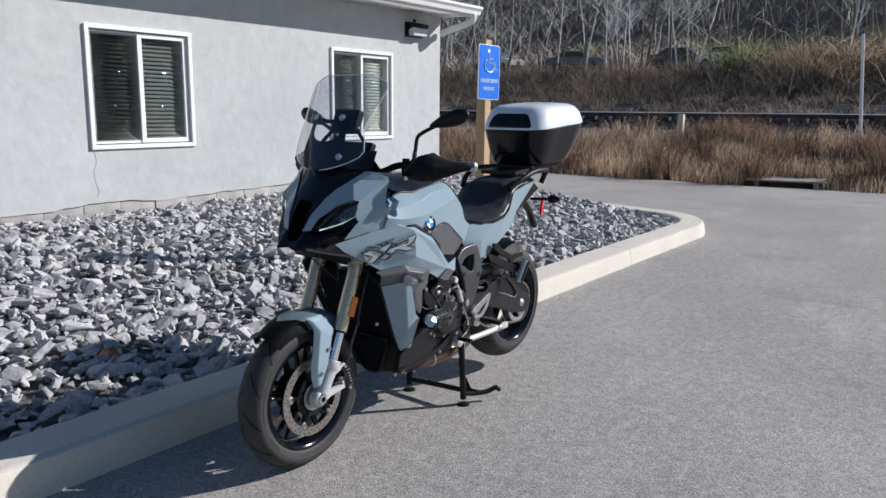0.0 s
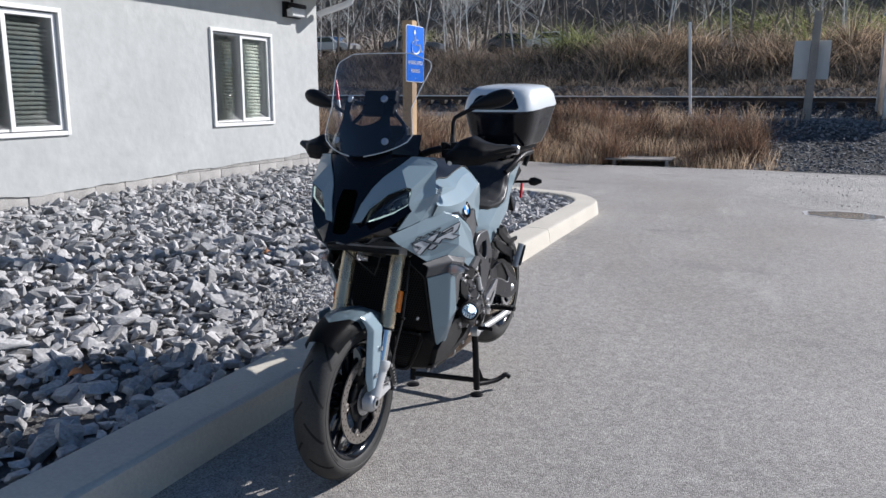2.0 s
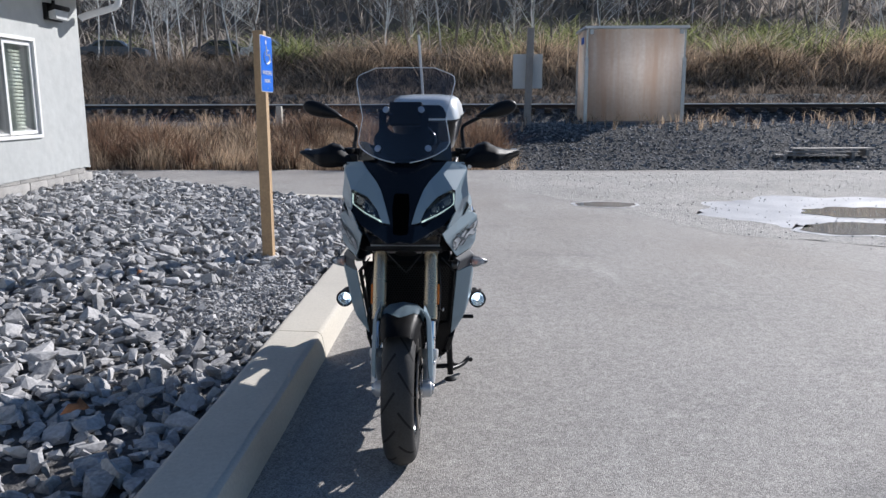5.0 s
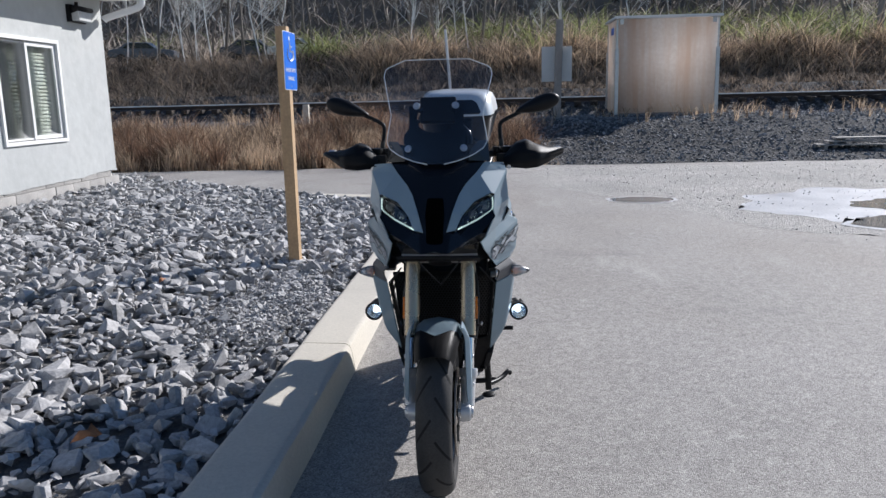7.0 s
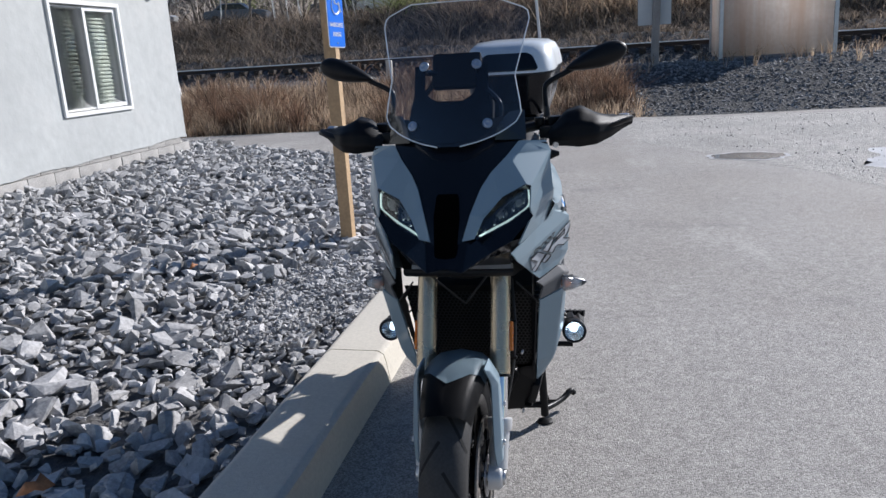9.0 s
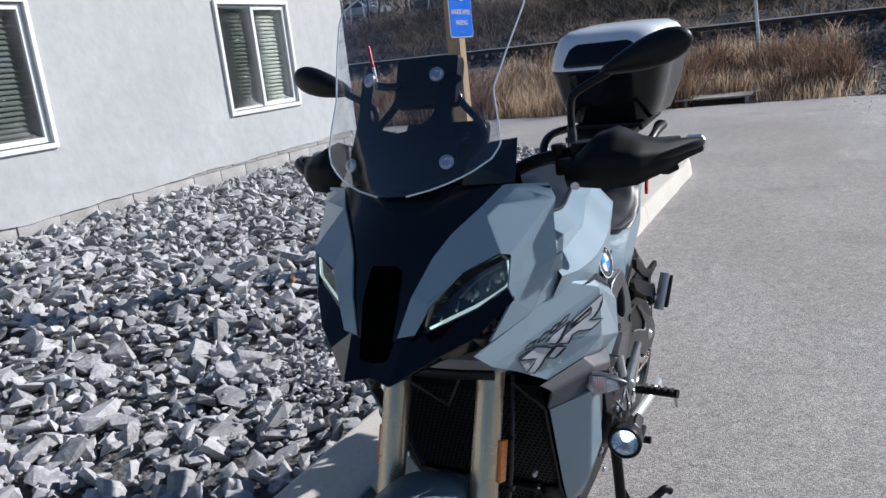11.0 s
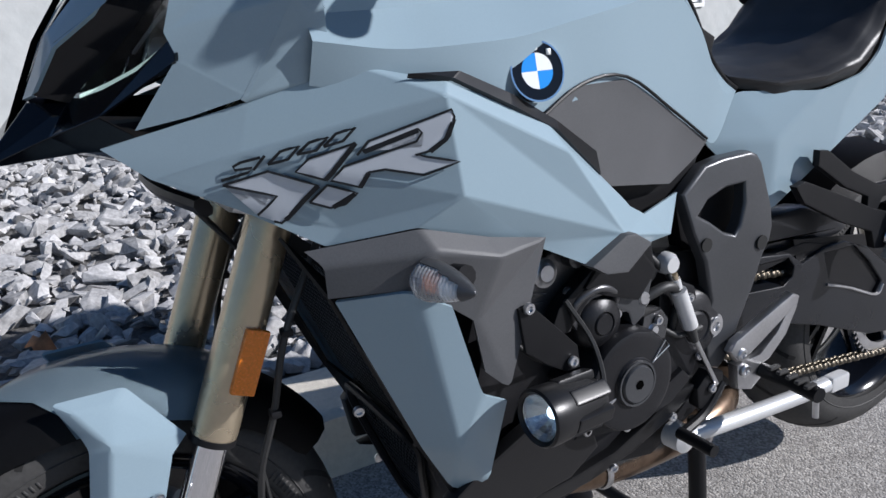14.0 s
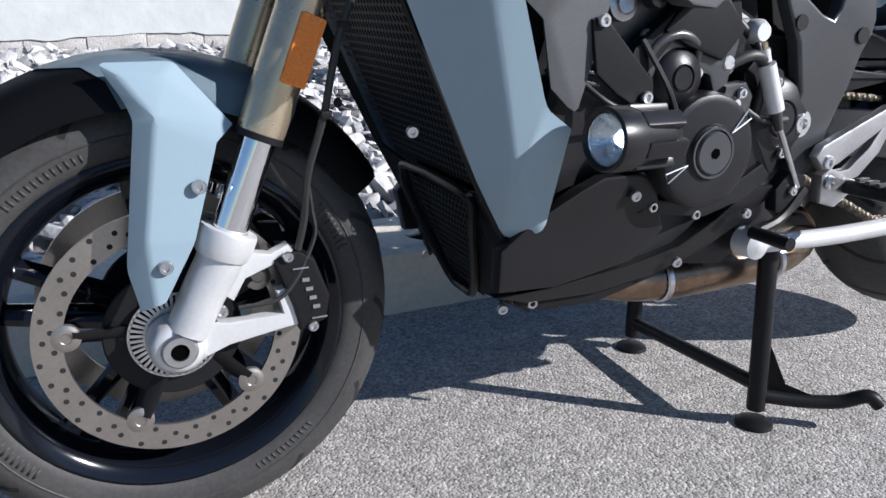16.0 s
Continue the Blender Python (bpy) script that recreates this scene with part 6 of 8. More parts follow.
WING_FACES = [(0, 14, 15, 1), (1, 15, 16, 2), (2, 16, 3), (3, 16, 17, 4), (4, 17, 5), (14, 13, 18), (14, 18, 15), (15, 18, 11), (15, 11, 16), (16, 11, 10), (16, 10, 17), (17, 10, 6, 5), (10, 8, 6), (6, 8, 7), (13, 12, 18), (18, 12, 19, 11),
              (11, 19, 20, 21), (11, 21, 10), (10, 21, 9), (10, 9, 8)]
both("side_wing", lambda s: panel(WING, WING_FACES, 0.004, 0.007, s), PAINT, BIKE, "painted side wing with a large black outlined emblem", 25)
WING_SURFACE = BVHTree.FromPolygons([Vector(q) for q in WING], WING_FACES)


def on_wing(y, z, s, lift=0.0042):
    """The place on the wing's outside at this length and height."""
    at = WING_SURFACE.ray_cast(Vector((1, y, z)), Vector((-1, 0, 0)))[0] or Vector((0.25, y, z))
    return Vector((s * (at.x + lift), at.y - 0.3 * lift, at.z))


def decal_xy(px, py):
    """Emblem units to length and height on the wing."""
    x, y = px - 395, py - 326
    return 0.1482 + 0.000536 * x + -0.000004 * y, 0.8677 + -0.000047 * x + -0.000621 * y


DECALS = [[(395, 326), (475, 302), (562, 327), (512, 383), (497, 396), (484, 392)], [(395, 326), (490, 346), (455, 381)],
          [(628, 253), (545, 280), (522, 303), (574, 317), (628, 253)], [(548, 358), (578, 326), (632, 340), (612, 361), (585, 368), (548, 358)],
          [(630, 274), (650, 250), (797, 196), (804, 208), (795, 240), (765, 265), (733, 273), (815, 284), (750, 308), (680, 298), (650, 303), (637, 330), (584, 318), (606, 293), (735, 250), (745, 235), (738, 229), (640, 268)]]
BOLD = [[(628, 253), (574, 317)], [(562, 327), (505, 390)], [(803, 212), (788, 246), (760, 267)], [(650, 304), (636, 330)], [(628, 342), (590, 367)], [(642, 268), (738, 231)]]
FILLS = [[(395, 326), (475, 302), (562, 327), (512, 383), (497, 396), (484, 392), (455, 381), (490, 346)], [(522, 303), (545, 280), (628, 253), (574, 317)], [(548, 358), (578, 326), (632, 340), (612, 361), (585, 368)],
         [(640, 268), (655, 250), (797, 197), (803, 212), (790, 243), (762, 266), (745, 260), (748, 238), (738, 229)],
         [(586, 318), (608, 294), (735, 253), (748, 238), (745, 260), (762, 266), (735, 273), (812, 284), (748, 305), (680, 297), (650, 302), (634, 328)]]
BARS = [[(393, 318), (440, 304), (448, 296), (418, 300), (415, 294), (428, 287), (462, 278)], [(450, 300), (470, 275)], [(475, 290), (497, 268), (530, 258), (510, 281), (475, 290)], [(525, 273), (547, 253), (580, 243), (559, 266), (525, 273)], [(572, 260), (594, 238), (628, 227), (606, 250), (572, 260)]]


def ribbon(pts, w, s):
    """A flat strip of film laid on the wing along the points."""
    bm = bmesh.new()
    p = []
    for a, b in zip(pts, pts[1:]):
        n = max(1, round(math.dist(a, b) / 22))
        p += [(a[0] + (b[0] - a[0]) * k / n, a[1] + (b[1] - a[1]) * k / n) for k in range(n)]
    p.append(pts[-1])
    q = [on_wing(*decal_xy(*k), s) for k in p]
    rows = []
    for i, at in enumerate(q):
        d = (q[min(i + 1, len(q) - 1)] - q[max(i - 1, 0)]).normalized()
        o = d.cross(Vector((s, -0.25, 0.1))).normalized() * w
        rows.append((bm.verts.new(at - o), bm.verts.new(at + o)))
    for a, b in zip(rows, rows[1:]):
        bm.faces.new((a[0], a[1], b[1], b[0]))
    bmesh.ops.solidify(bm, geom=bm.faces, thickness=0.0003)
    return bm


for s in (1, -1):
    emb = new("wing_emblem")
    emb.parent = BIKE
    for pts in DECALS:
        part("stroke", ribbon(pts, 0.0013, s), DECAL, emb)
    for pts in BOLD:
        part("stroke", ribbon(pts, 0.0026, s), DECAL, emb)
    for pts in FILLS:
        bm = bmesh.new()
        f = bm.faces.new([bm.verts.new((*k, 0)) for k in pts])
        bmesh.ops.triangulate(bm, faces=[f])
        bmesh.ops.subdivide_edges(bm, edges=bm.edges, cuts=3, use_grid_fill=True)
        for v in bm.verts:
            v.co = on_wing(*decal_xy(v.co.x, v.co.y), s, 0.0034)
        part("fill", bm, DECALPALE, emb)
    for pts in BARS:
        part("bar", ribbon(pts, 0.0015, s), DECAL, emb)
# filler between cheek, wing and tank
both("upper_side_panel", lambda s: panel([(0.259, 0.222, 1.048), (0.222, 0.178, 0.956), (0.212, 0.180, 0.948), (0.250, 0.282, 0.976), (0.256, 0.250, 1.012), (0.260, 0.250, 1.048)], [(0, 1, 2, 3, 4), (0, 4, 5)], 0.004, 0.002, s), PAINT, BIKE, "painted upper side panel")
TANK = [(0.235, [(0.222, 1.080), (0.244, 1.058), (0.245, 1.030), (0.262, 1.005), (0.240, 0.962)]), (0.320, [(0.205, 1.078), (0.238, 1.060), (0.240, 1.032), (0.268, 0.992), (0.256, 0.945)]),
        (0.400, [(0.188, 1.086), (0.234, 1.055), (0.237, 1.037), (0.273, 0.992), (0.264, 0.930)]), (0.475, [(0.190, 1.081), (0.231, 1.048), (0.233, 1.043), (0.272, 0.996), (0.264, 0.908)]),
        (0.560, [(0.180, 1.092), (0.216, 1.069), (0.218, 1.065), (0.265, 1.010), (0.250, 0.915)]), (0.650, [(0.164, 1.099), (0.200, 1.078), (0.203, 1.074), (0.250, 1.024), (0.238, 0.925)]),
        (0.740, [(0.164, 1.102), (0.196, 1.077), (0.199, 1.073), (0.232, 1.036), (0.210, 0.888)]), (0.820, [(0.176, 1.035), (0.190, 1.016), (0.192, 1.012), (0.206, 0.992), (0.184, 0.850)]),
        (0.885, [(0.168, 0.945), (0.174, 0.936), (0.175, 0.934), (0.180, 0.922), (0.164, 0.822)]),
        (0.930, [(0.158, 0.908), (0.161, 0.902), (0.161, 0.899), (0.161, 0.888), (0.150, 0.814)]), (0.972, [(0.146, 0.888), (0.147, 0.886), (0.147, 0.885), (0.147, 0.884), (0.145, 0.880)])]


def tank_side(s):
    """Faces between five creases that run along the flank."""
    bm = bmesh.new()
    cols = [curve_points([(s * sec[k][0], v, sec[k][1]) for v, sec in TANK], 5) for k in range(5)]
    fine = []
    for a, b in zip(cols, cols[1:]):
        fine += [a, [p.lerp(q, 0.03) for p, q in zip(a, b)], [p.lerp(q, 0.5) for p, q in zip(a, b)], [p.lerp(q, 0.97) for p, q in zip(a, b)]]
    fine.append(cols[-1])
    g = [[bm.verts.new(p) for p in c] for c in fine]
    for a, b in zip(g, g[1:]):
        for k in range(len(a) - 1):
            bm.faces.new((a[k], a[k + 1], b[k + 1], b[k]))
    return bm


both("tank_side", tank_side, PAINT, BIKE, "painted tank flank with sharp creases", 16)
part("tank_top", smoothed(loft([[(0, v, z + h), (u * 0.5, v, z + h * 0.9), (u * 0.86, v, z + h * 0.3), (u + 0.001, v, z + 0.001)] for h, (v, ((u, z), *_)) in zip((0.02, 0.035, 0.045, 0.045, 0.035, 0.03, 0.02), TANK[2:9])], caps=False), 2, 0.6), SATIN, BIKE, "satin black tank top cover", 60)
part("tank_front_cover", loft([[(0, 0.40, 1.062), (0.09, 0.40, 1.068), (0.150, 0.395, 1.080)], [(0, 0.45, 1.096), (0.08, 0.45, 1.096), (0.132, 0.45, 1.090)], [(0, 0.52, 1.102), (0.08, 0.52, 1.100), (0.133, 0.52, 1.081)]], caps=False), BLACK, BIKE, "black cover before the tank", 60)
bm = bmesh.new()
lathe(bm, [(0, 0.012), (0.030, 0.012), (0.036, 0.006), (0.040, 0.0)], (0, 0.66, 1.098), (0, -0.1, 1), 24)
part("fuel_cap", bm, BLACK, BIKE)
both("tank_edge_trim", lambda s: tube(bmesh.new(), [(s * sec[0][0], v, sec[0][1] + 0.002) for v, sec in TANK[1:]], 0.004, 8, 5), BLACK, BIKE)
# round emblem on each flank
for s in (1, -1):
    emb = new("round_emblem")
    emb.parent = BIKE
    ax = Vector((s * 1, -0.10, 0.22)).normalized()
    c0 = Vector((s * 0.269, 0.492, 0.956))
    for nm, m, r0, r1, h in (("rim", CHROME, 0.0325, 0.0345, 0.006), ("ring", GLOSSBLACK, 0.020, 0.0330, 0.005)):
        bm = bmesh.new()
        lathe(bm, [(r1, -0.004), (r1, h), (r0, h), (r0, -0.004)], c0, ax, 40, True)
        part(nm, bm, m, emb)
    e1 = Vector((0, 1, 0)) - ax * ax.y
    e1.normalize()
    e2 = ax.cross(e1)
    for k in range(4):
        bm = bmesh.new()
        ctr = bm.verts.new(c0 + ax * 0.005)
        arc = [bm.verts.new(c0 + ax * 0.005 + 0.0205 * (e1 * math.cos(a) + e2 * math.sin(a))) for a in np.linspace(k * math.pi / 2, (k + 1) * math.pi / 2, 9)]
        bm.faces.new([ctr] + arc)
        part("quarter", bm, EMBLEMBLUE if k % 2 else EMBLEMWHITE, emb)
    for k in range(3):
        bm = bmesh.new()
        a = radians(90 + 40 * (k - 1)) if s > 0 else radians(90 + 40 * (k - 1))
        up = Vector((0, 0, 1)) - ax * ax.z
        up.normalize()
        sd = up.cross(ax)
        p = c0 + ax * 0.0052 + 0.0265 * (up * math.sin(a) + sd * math.cos(a))
        box(bm, p, (0.0015, 0.006, 0.007))
        part("mark_bar", bm, EMBLEMWHITE, emb)
# dark knee panel and trim strip
both("knee_panel", lambda s: panel([(0.264, 0.499, 0.899), (0.252, 0.571, 0.933), (0.242, 0.655, 0.933), (0.202, 0.774, 0.878), (0.170, 0.886, 0.820), (0.166, 0.872, 0.800), (0.186, 0.793, 0.770), (0.226, 0.645, 0.795), (0.245, 0.585, 0.832),
                                    (0.2475, 0.556, 0.903), (0.237, 0.652, 0.906), (0.195, 0.780, 0.850)], [(0, 8, 9, 1), (1, 9, 10, 2), (2, 10, 11, 3), (3, 11, 5, 4), (9, 8, 7, 10), (10, 7, 6, 11), (11, 6, 5)], 0.004, 0.0, s), GREY, BIKE, "textured dark grey knee panel")
both("knee_trim", lambda s: tube(bmesh.new(), [(s * 0.2665, 0.492, 0.897), (s * 0.2545, 0.571, 0.935), (s * 0.2445, 0.652, 0.937), (s * 0.204, 0.774, 0.881), (s * 0.173, 0.882, 0.824)], 0.0022, 6, 4), BLACK, BIKE)
TRIM = [(0.282, 0.325, 0.968), (0.283, 0.385, 0.966), (0.274, 0.455, 0.936), (0.265, 0.525, 0.898), (0.248, 0.600, 0.850), (0.287, 0.345, 0.966), (0.288, 0.374, 0.960), (0.284, 0.450, 0.924), (0.275, 0.520, 0.888), (0.250, 0.606, 0.820)]
both("wing_trim", lambda s: panel(TRIM, [(0, 5, 6, 1), (1, 6, 7, 2), (2, 7, 8, 3), (3, 8, 9, 4)], 0.006, 0.002, s), SATIN, BIKE, "black trim between wing and tank")

# mid fairing: dark panel, painted blade, radiator and ducts, belly pan
MID = [(0.207, 0.222, 0.784), (0.212, 0.242, 0.726), (0.262, 0.338, 0.800), (0.264, 0.309, 0.735), (0.268, 0.358, 0.709), (0.281, 0.347, 0.776), (0.292, 0.426, 0.757), (0.268, 0.420, 0.777), (0.268, 0.498, 0.757), (0.262, 0.407, 0.677),
       (0.250, 0.421, 0.600), (0.250, 0.457, 0.566), (0.226, 0.236, 0.768)]
both("mid_panel", lambda s: panel(MID, [(0, 12, 5, 2), (2, 5, 6, 7), (7, 6, 8), (12, 1, 3, 5), (5, 3, 4), (5, 4, 9, 6), (6, 9, 8), (9, 11, 8), (9, 10, 11)], 0.005, 0.006, s), GREY, BIKE, "textured dark grey mid fairing", 25)
both("side_blade", lambda s: panel([(0.212, 0.250, 0.720), (0.274, 0.313, 0.735), (0.281, 0.362, 0.708), (0.268, 0.405, 0.580), (0.252, 0.450, 0.552), (0.205, 0.448, 0.413), (0.183, 0.402, 0.404), (0.190, 0.357, 0.486), (0.244, 0.380, 0.50), (0.279, 0.33, 0.725)],
                                   [(0, 7, 8, 1), (7, 6, 8), (1, 8, 9), (8, 3, 2, 9), (8, 6, 5, 4, 3)], 0.005, 0.009, s), PAINT, BIKE, "painted fairing side blade")
both("duct_panel", lambda s: panel([(0.150, 0.215, 0.790), (0.205, 0.248, 0.722), (0.184, 0.357, 0.488), (0.180, 0.404, 0.404), (0.176, 0.430, 0.345), (0.125, 0.392, 0.452), (0.178, 0.372, 0.470), (0.192, 0.266, 0.722), (0.125, 0.437, 0.285), (0.118, 0.398, 0.440)],
                                   [(0, 1, 7), (7, 1, 2, 6), (6, 2, 3), (6, 3, 9, 5), (3, 4, 8, 9)], 0.005, 0.002, s), BLACK, BIKE, "black radiator duct")
rad = new("radiator")
rad.parent = BIKE
bm = bmesh.new()
vs = [bm.verts.new(q) for q in ((-0.19, 0.268, 0.760), (0.19, 0.268, 0.760), (0.17, 0.392, 0.460), (-0.17, 0.392, 0.460))]
bm.faces.new(vs)
bmesh.ops.solidify(bm, geom=bm.faces, thickness=0.02)
part("core", bm, GROOVE, rad, "dark radiator core")


def hex_patch(corners, cell, n1, n2):
    """A hexagon mesh stretched over four corners, top left, top right, bottom right, bottom left."""
    bm = bmesh.new()
    a, b, c, d = (Vector(q) for q in corners)
    for i in range(n1):
        for j in range(n2):
            ring = []
            for r in (0.58, 0.42):
                row = []
                for t in np.linspace(0, math.tau, 7)[:-1]:
                    x = min(1, max(0, (i + 0.5 + 0.5 * (j % 2) + r * math.sin(t)) / (n1 + 0.5)))
                    y = min(1, max(0, (j + 0.6 + 1.15 * r * math.cos(t)) / n2))
                    row.append(bm.verts.new(a.lerp(b, x).lerp(d.lerp(c, x), y)))
                ring.append(row)
            for k in range(6):
                bm.faces.new((ring[0][k], ring[0][(k + 1) % 6], ring[1][(k + 1) % 6], ring[1][k]))
    bmesh.ops.solidify(bm, geom=bm.faces, thickness=0.002)
    return bm


part("grille", hex_patch([(-0.185, 0.258, 0.745), (0.188, 0.258, 0.745), (0.168, 0.380, 0.468), (-0.168, 0.380, 0.468)], 0.011, 30, 26), GRILLE, rad, "black honeycomb grille", kind="stuff")
part("lower_grille", hex_patch([(-0.108, 0.388, 0.436), (0.112, 0.388, 0.436), (0.030, 0.432, 0.282), (-0.030, 0.432, 0.282)], 0.011, 17, 15), GRILLE, rad, "black honeycomb lower grille", kind="stuff")
bm = bmesh.new()
bm.faces.new([bm.verts.new(q) for q in ((-0.12, 0.402, 0.445), (0.12, 0.402, 0.445), (0.05, 0.446, 0.27), (-0.05, 0.446, 0.27))])
bmesh.ops.solidify(bm, geom=bm.faces, thickness=0.01)
part("cooler_core", bm, GROOVE, rad)
for s in (1, -1):
    bm = bmesh.new()
    tube(bm, [(0, 0.378, 0.455), (s * 0.10, 0.380, 0.450), (s * 0.122, 0.386, 0.436), (s * 0.112, 0.392, 0.40), (s * 0.045, 0.430, 0.282), (0, 0.436, 0.268)], 0.007, 8, 4)
    part("grille_frame", bm, BLACK, rad)
both("cooler_housing", lambda s: panel([(0.118, 0.388, 0.442), (0.125, 0.395, 0.452), (0.176, 0.430, 0.345), (0.150, 0.432, 0.296), (0.045, 0.438, 0.278), (0.0, 0.440, 0.266), (0.0, 0.49, 0.25), (0.13, 0.478, 0.268)], [(0, 4, 3, 2, 1), (4, 5, 6, 7, 3)], 0.004, 0.002, s), BLACK, rad, "black cooler housing")


def belly(outline, u0, u1):
    """A moulded plate drawn in towards its lower edge."""
    def make(s):
        bm = bmesh.new()
        prism(bm, outline, s * u0, s * u1, 0.006)
        for v in bm.verts:
            v.co.x -= s * max(0, 0.43 - v.co.z) * 0.28
        return bm
    return make


both("belly_pan", belly([(0.400, 0.325), (0.392, 0.39), (0.43, 0.425), (0.503, 0.462), (0.538, 0.476), (0.600, 0.476), (0.622, 0.466), (0.652, 0.389), (0.61, 0.343), (0.49, 0.320)], 0.180, 0.206), SATIN, BIKE, "satin black belly pan")
both("belly_blade", belly([(0.402, 0.314), (0.453, 0.298), (0.566, 0.294), (0.660, 0.308), (0.744, 0.336), (0.800, 0.372), (0.839, 0.406), (0.866, 0.434), (0.806, 0.436), (0.755, 0.390), (0.700, 0.354), (0.616, 0.334), (0.50, 0.320)], 0.172, 0.200), SATIN, BIKE, "tapered black belly blade")
bm = bmesh.new()
prism(bm, [(0.43, 0.325), (0.44, 0.295), (0.48, 0.275), (0.58, 0.272), (0.70, 0.30), (0.74, 0.33), (0.60, 0.34)], -0.150, 0.150, 0.012)
part("belly_keel", bm, BLACK, BIKE)
for s in (1, -1):
    for p in ((0.145, 0.471, 0.290), (0.182, 0.692, 0.331), (0.132, 0.431, 0.283), (0.210, 0.585, 0.448), (0.150, 0.29, 0.545)):
        if s > 0 or p[1] < 0.5:
            bolt(Vector((s * p[0], p[1], p[2])), (s, -0.2, -0.15), 0.008, BIKE)
# indicators
for s in (1, -1):
    ind = new("front_indicator")
    ind.parent = BIKE
    ax = Vector((s * 0.95, 0.30, -0.03)).normalized()
    c0 = Vector((s * 0.268, 0.332, 0.746))
    bm = bmesh.new()
    body = [(0.007, 0.0235), (0.020, 0.0225), (0.036, 0.0195), (0.050, 0.0155), (0.062, 0.0108), (0.072, 0.0055)]

    def girth(d):
        for (d0, r0), (d1, r1) in zip(body, body[1:]):
            if d <= d1:
                return r0 + (r1 - r0) * (d - d0) / (d1 - d0)
    ribbed = [(girth(0.008 + 0.0022 * k) + (0.0007 if k % 2 else 0), 0.008 + 0.0022 * k) for k in range(25)]
    lathe(bm, [(0, 0), (0.012, -0.001), (0.020, 0.001), (0.0228, 0.006)] + ribbed + [(0.004, 0.074), (0, 0.076)], c0, ax, 26)
    part("lens", bm, RIBLENS, ind, "clear ribbed indicator lens", 12).visible_shadow = False
    bm = bmesh.new()
    lathe(bm, [(r + 0.0016, d) for d, r in body] + [(0.0028, 0.0775), (0, 0.0790)], c0, ax, 36)
    back = Vector((0, 0.62, 0.78))
    bmesh.ops.delete(bm, geom=[f for f in bm.faces if (f.calc_center_median() - c0).dot(ax) < 0.060
                               and (f.calc_center_median() - c0 - ax * (f.calc_center_median() - c0).dot(ax)).normalized().dot(back) < 0.45 - 6.0 * max(0, (f.calc_center_median() - c0).dot(ax) - 0.02)], context="FACES")
    bmesh.ops.solidify(bm, geom=bm.faces, thickness=0.0012)
    part("tip_shell", bm, SATINGREY, ind, "grey indicator shell")
    bm = bmesh.new()
    lathe(bm, [(0, 0.010), (0.006, 0.011), (0.009, 0.016), (0.008, 0.028), (0, 0.031)], c0, ax, 14)
    part("bulb", bm, AMBER, ind, "amber bulb")
    bm = bmesh.new()
    lathe(bm, [(0, 0.036), (0.0135, 0.038), (0.0120, 0.046), (0.0085, 0.056), (0, 0.060)], c0, ax, 24)
    part("reflector", bm, EMBLEMWHITE, ind, "pale reflector")
    bm = bmesh.new()
    tube(bm, [(s * 0.255, 0.362, 0.742), (s * 0.305, 0.368, 0.750)], 0.013, 10)
    part("stalk", bm, BLACK, ind)
# fog lamps
for s in (1, -1):
    fog = new("fog_lamp")
    fog.parent = BIKE
    c0 = Vector((s * 0.302, 0.462, 0.546))
    ax = Vector((s * 0.10, -1, 0.03)).normalized()
    bm = bmesh.new()
    lathe(bm, [(0.0305, 0.0), (0.0345, 0.004), (0.0375, 0.001), (0.0385, -0.008), (0.0375, -0.030), (0.033, -0.045), (0.030, -0.080), (0.022, -0.100), (0, -0.104)], c0, ax, 36)
    part("lamp_body", bm, SATIN, fog, "black fog lamp body")
    e1, e2 = Vector((0, 0, 1)), ax.cross(Vector((0, 0, 1))).normalized()
    for k in range(6):
        a = k * math.tau / 6 + 0.26
        out = e1 * math.cos(a) + e2 * math.sin(a)
        m = Matrix((ax, out.cross(ax), out)).transposed().to_4x4()
        bm = bmesh.new()
        box(bm, c0 - ax * 0.064 + out * 0.0315, (0.062, 0.021, 0.013), 0.004, m)
        part("cooling_fin", bm, SATIN, fog)
    bm = bmesh.new()
    lathe(bm, [(0.008, -0.024), (0.013, -0.021), (0.0185, -0.016), (0.024, -0.010), (0.0275, -0.005), (0.0300, -0.001)], c0, ax, 18)
    part("reflector", bm, LAMPCHROME, fog, "faceted bright reflector", 3)
    bm = bmesh.new()
    lathe(bm, [(0, -0.019), (0.007, -0.020), (0.0085, -0.024), (0, -0.025)], c0, ax, 14)
    part("lamp_chip", bm, FOGLED, fog, "lit lamp chip")
    bm = bmesh.new()
    lathe(bm, [(0, 0.004), (0.015, 0.003), (0.029, -0.001), (0.029, -0.003), (0, -0.002)], c0, ax, 28)
    part("lens", bm, LENS, fog).visible_shadow = False
    bm = bmesh.new()
    prism(bm, [(0.464, 0.676), (0.484, 0.676), (0.556, 0.604), (0.560, 0.572), (0.536, 0.572), (0.505, 0.590), (0.474, 0.615)], s * 0.256, s * 0.263, 0.002)
    part("bracket", bm, BLACK, fog, "black fog lamp bracket")
    bm = bmesh.new()
    tube(bm, [c0 - ax * 0.10, (s * 0.28, 0.585, 0.55), (s * 0.24, 0.60, 0.59), (s * 0.22, 0.57, 0.65)], 0.004, 6, 5)
    part("cable", bm, HOSE, fog)
    for p in ((0.264, 0.478, 0.674), (0.265, 0.545, 0.585)):
        bolt(Vector((s * p[0], p[1], p[2])), (s, 0, 0), 0.008, fog)

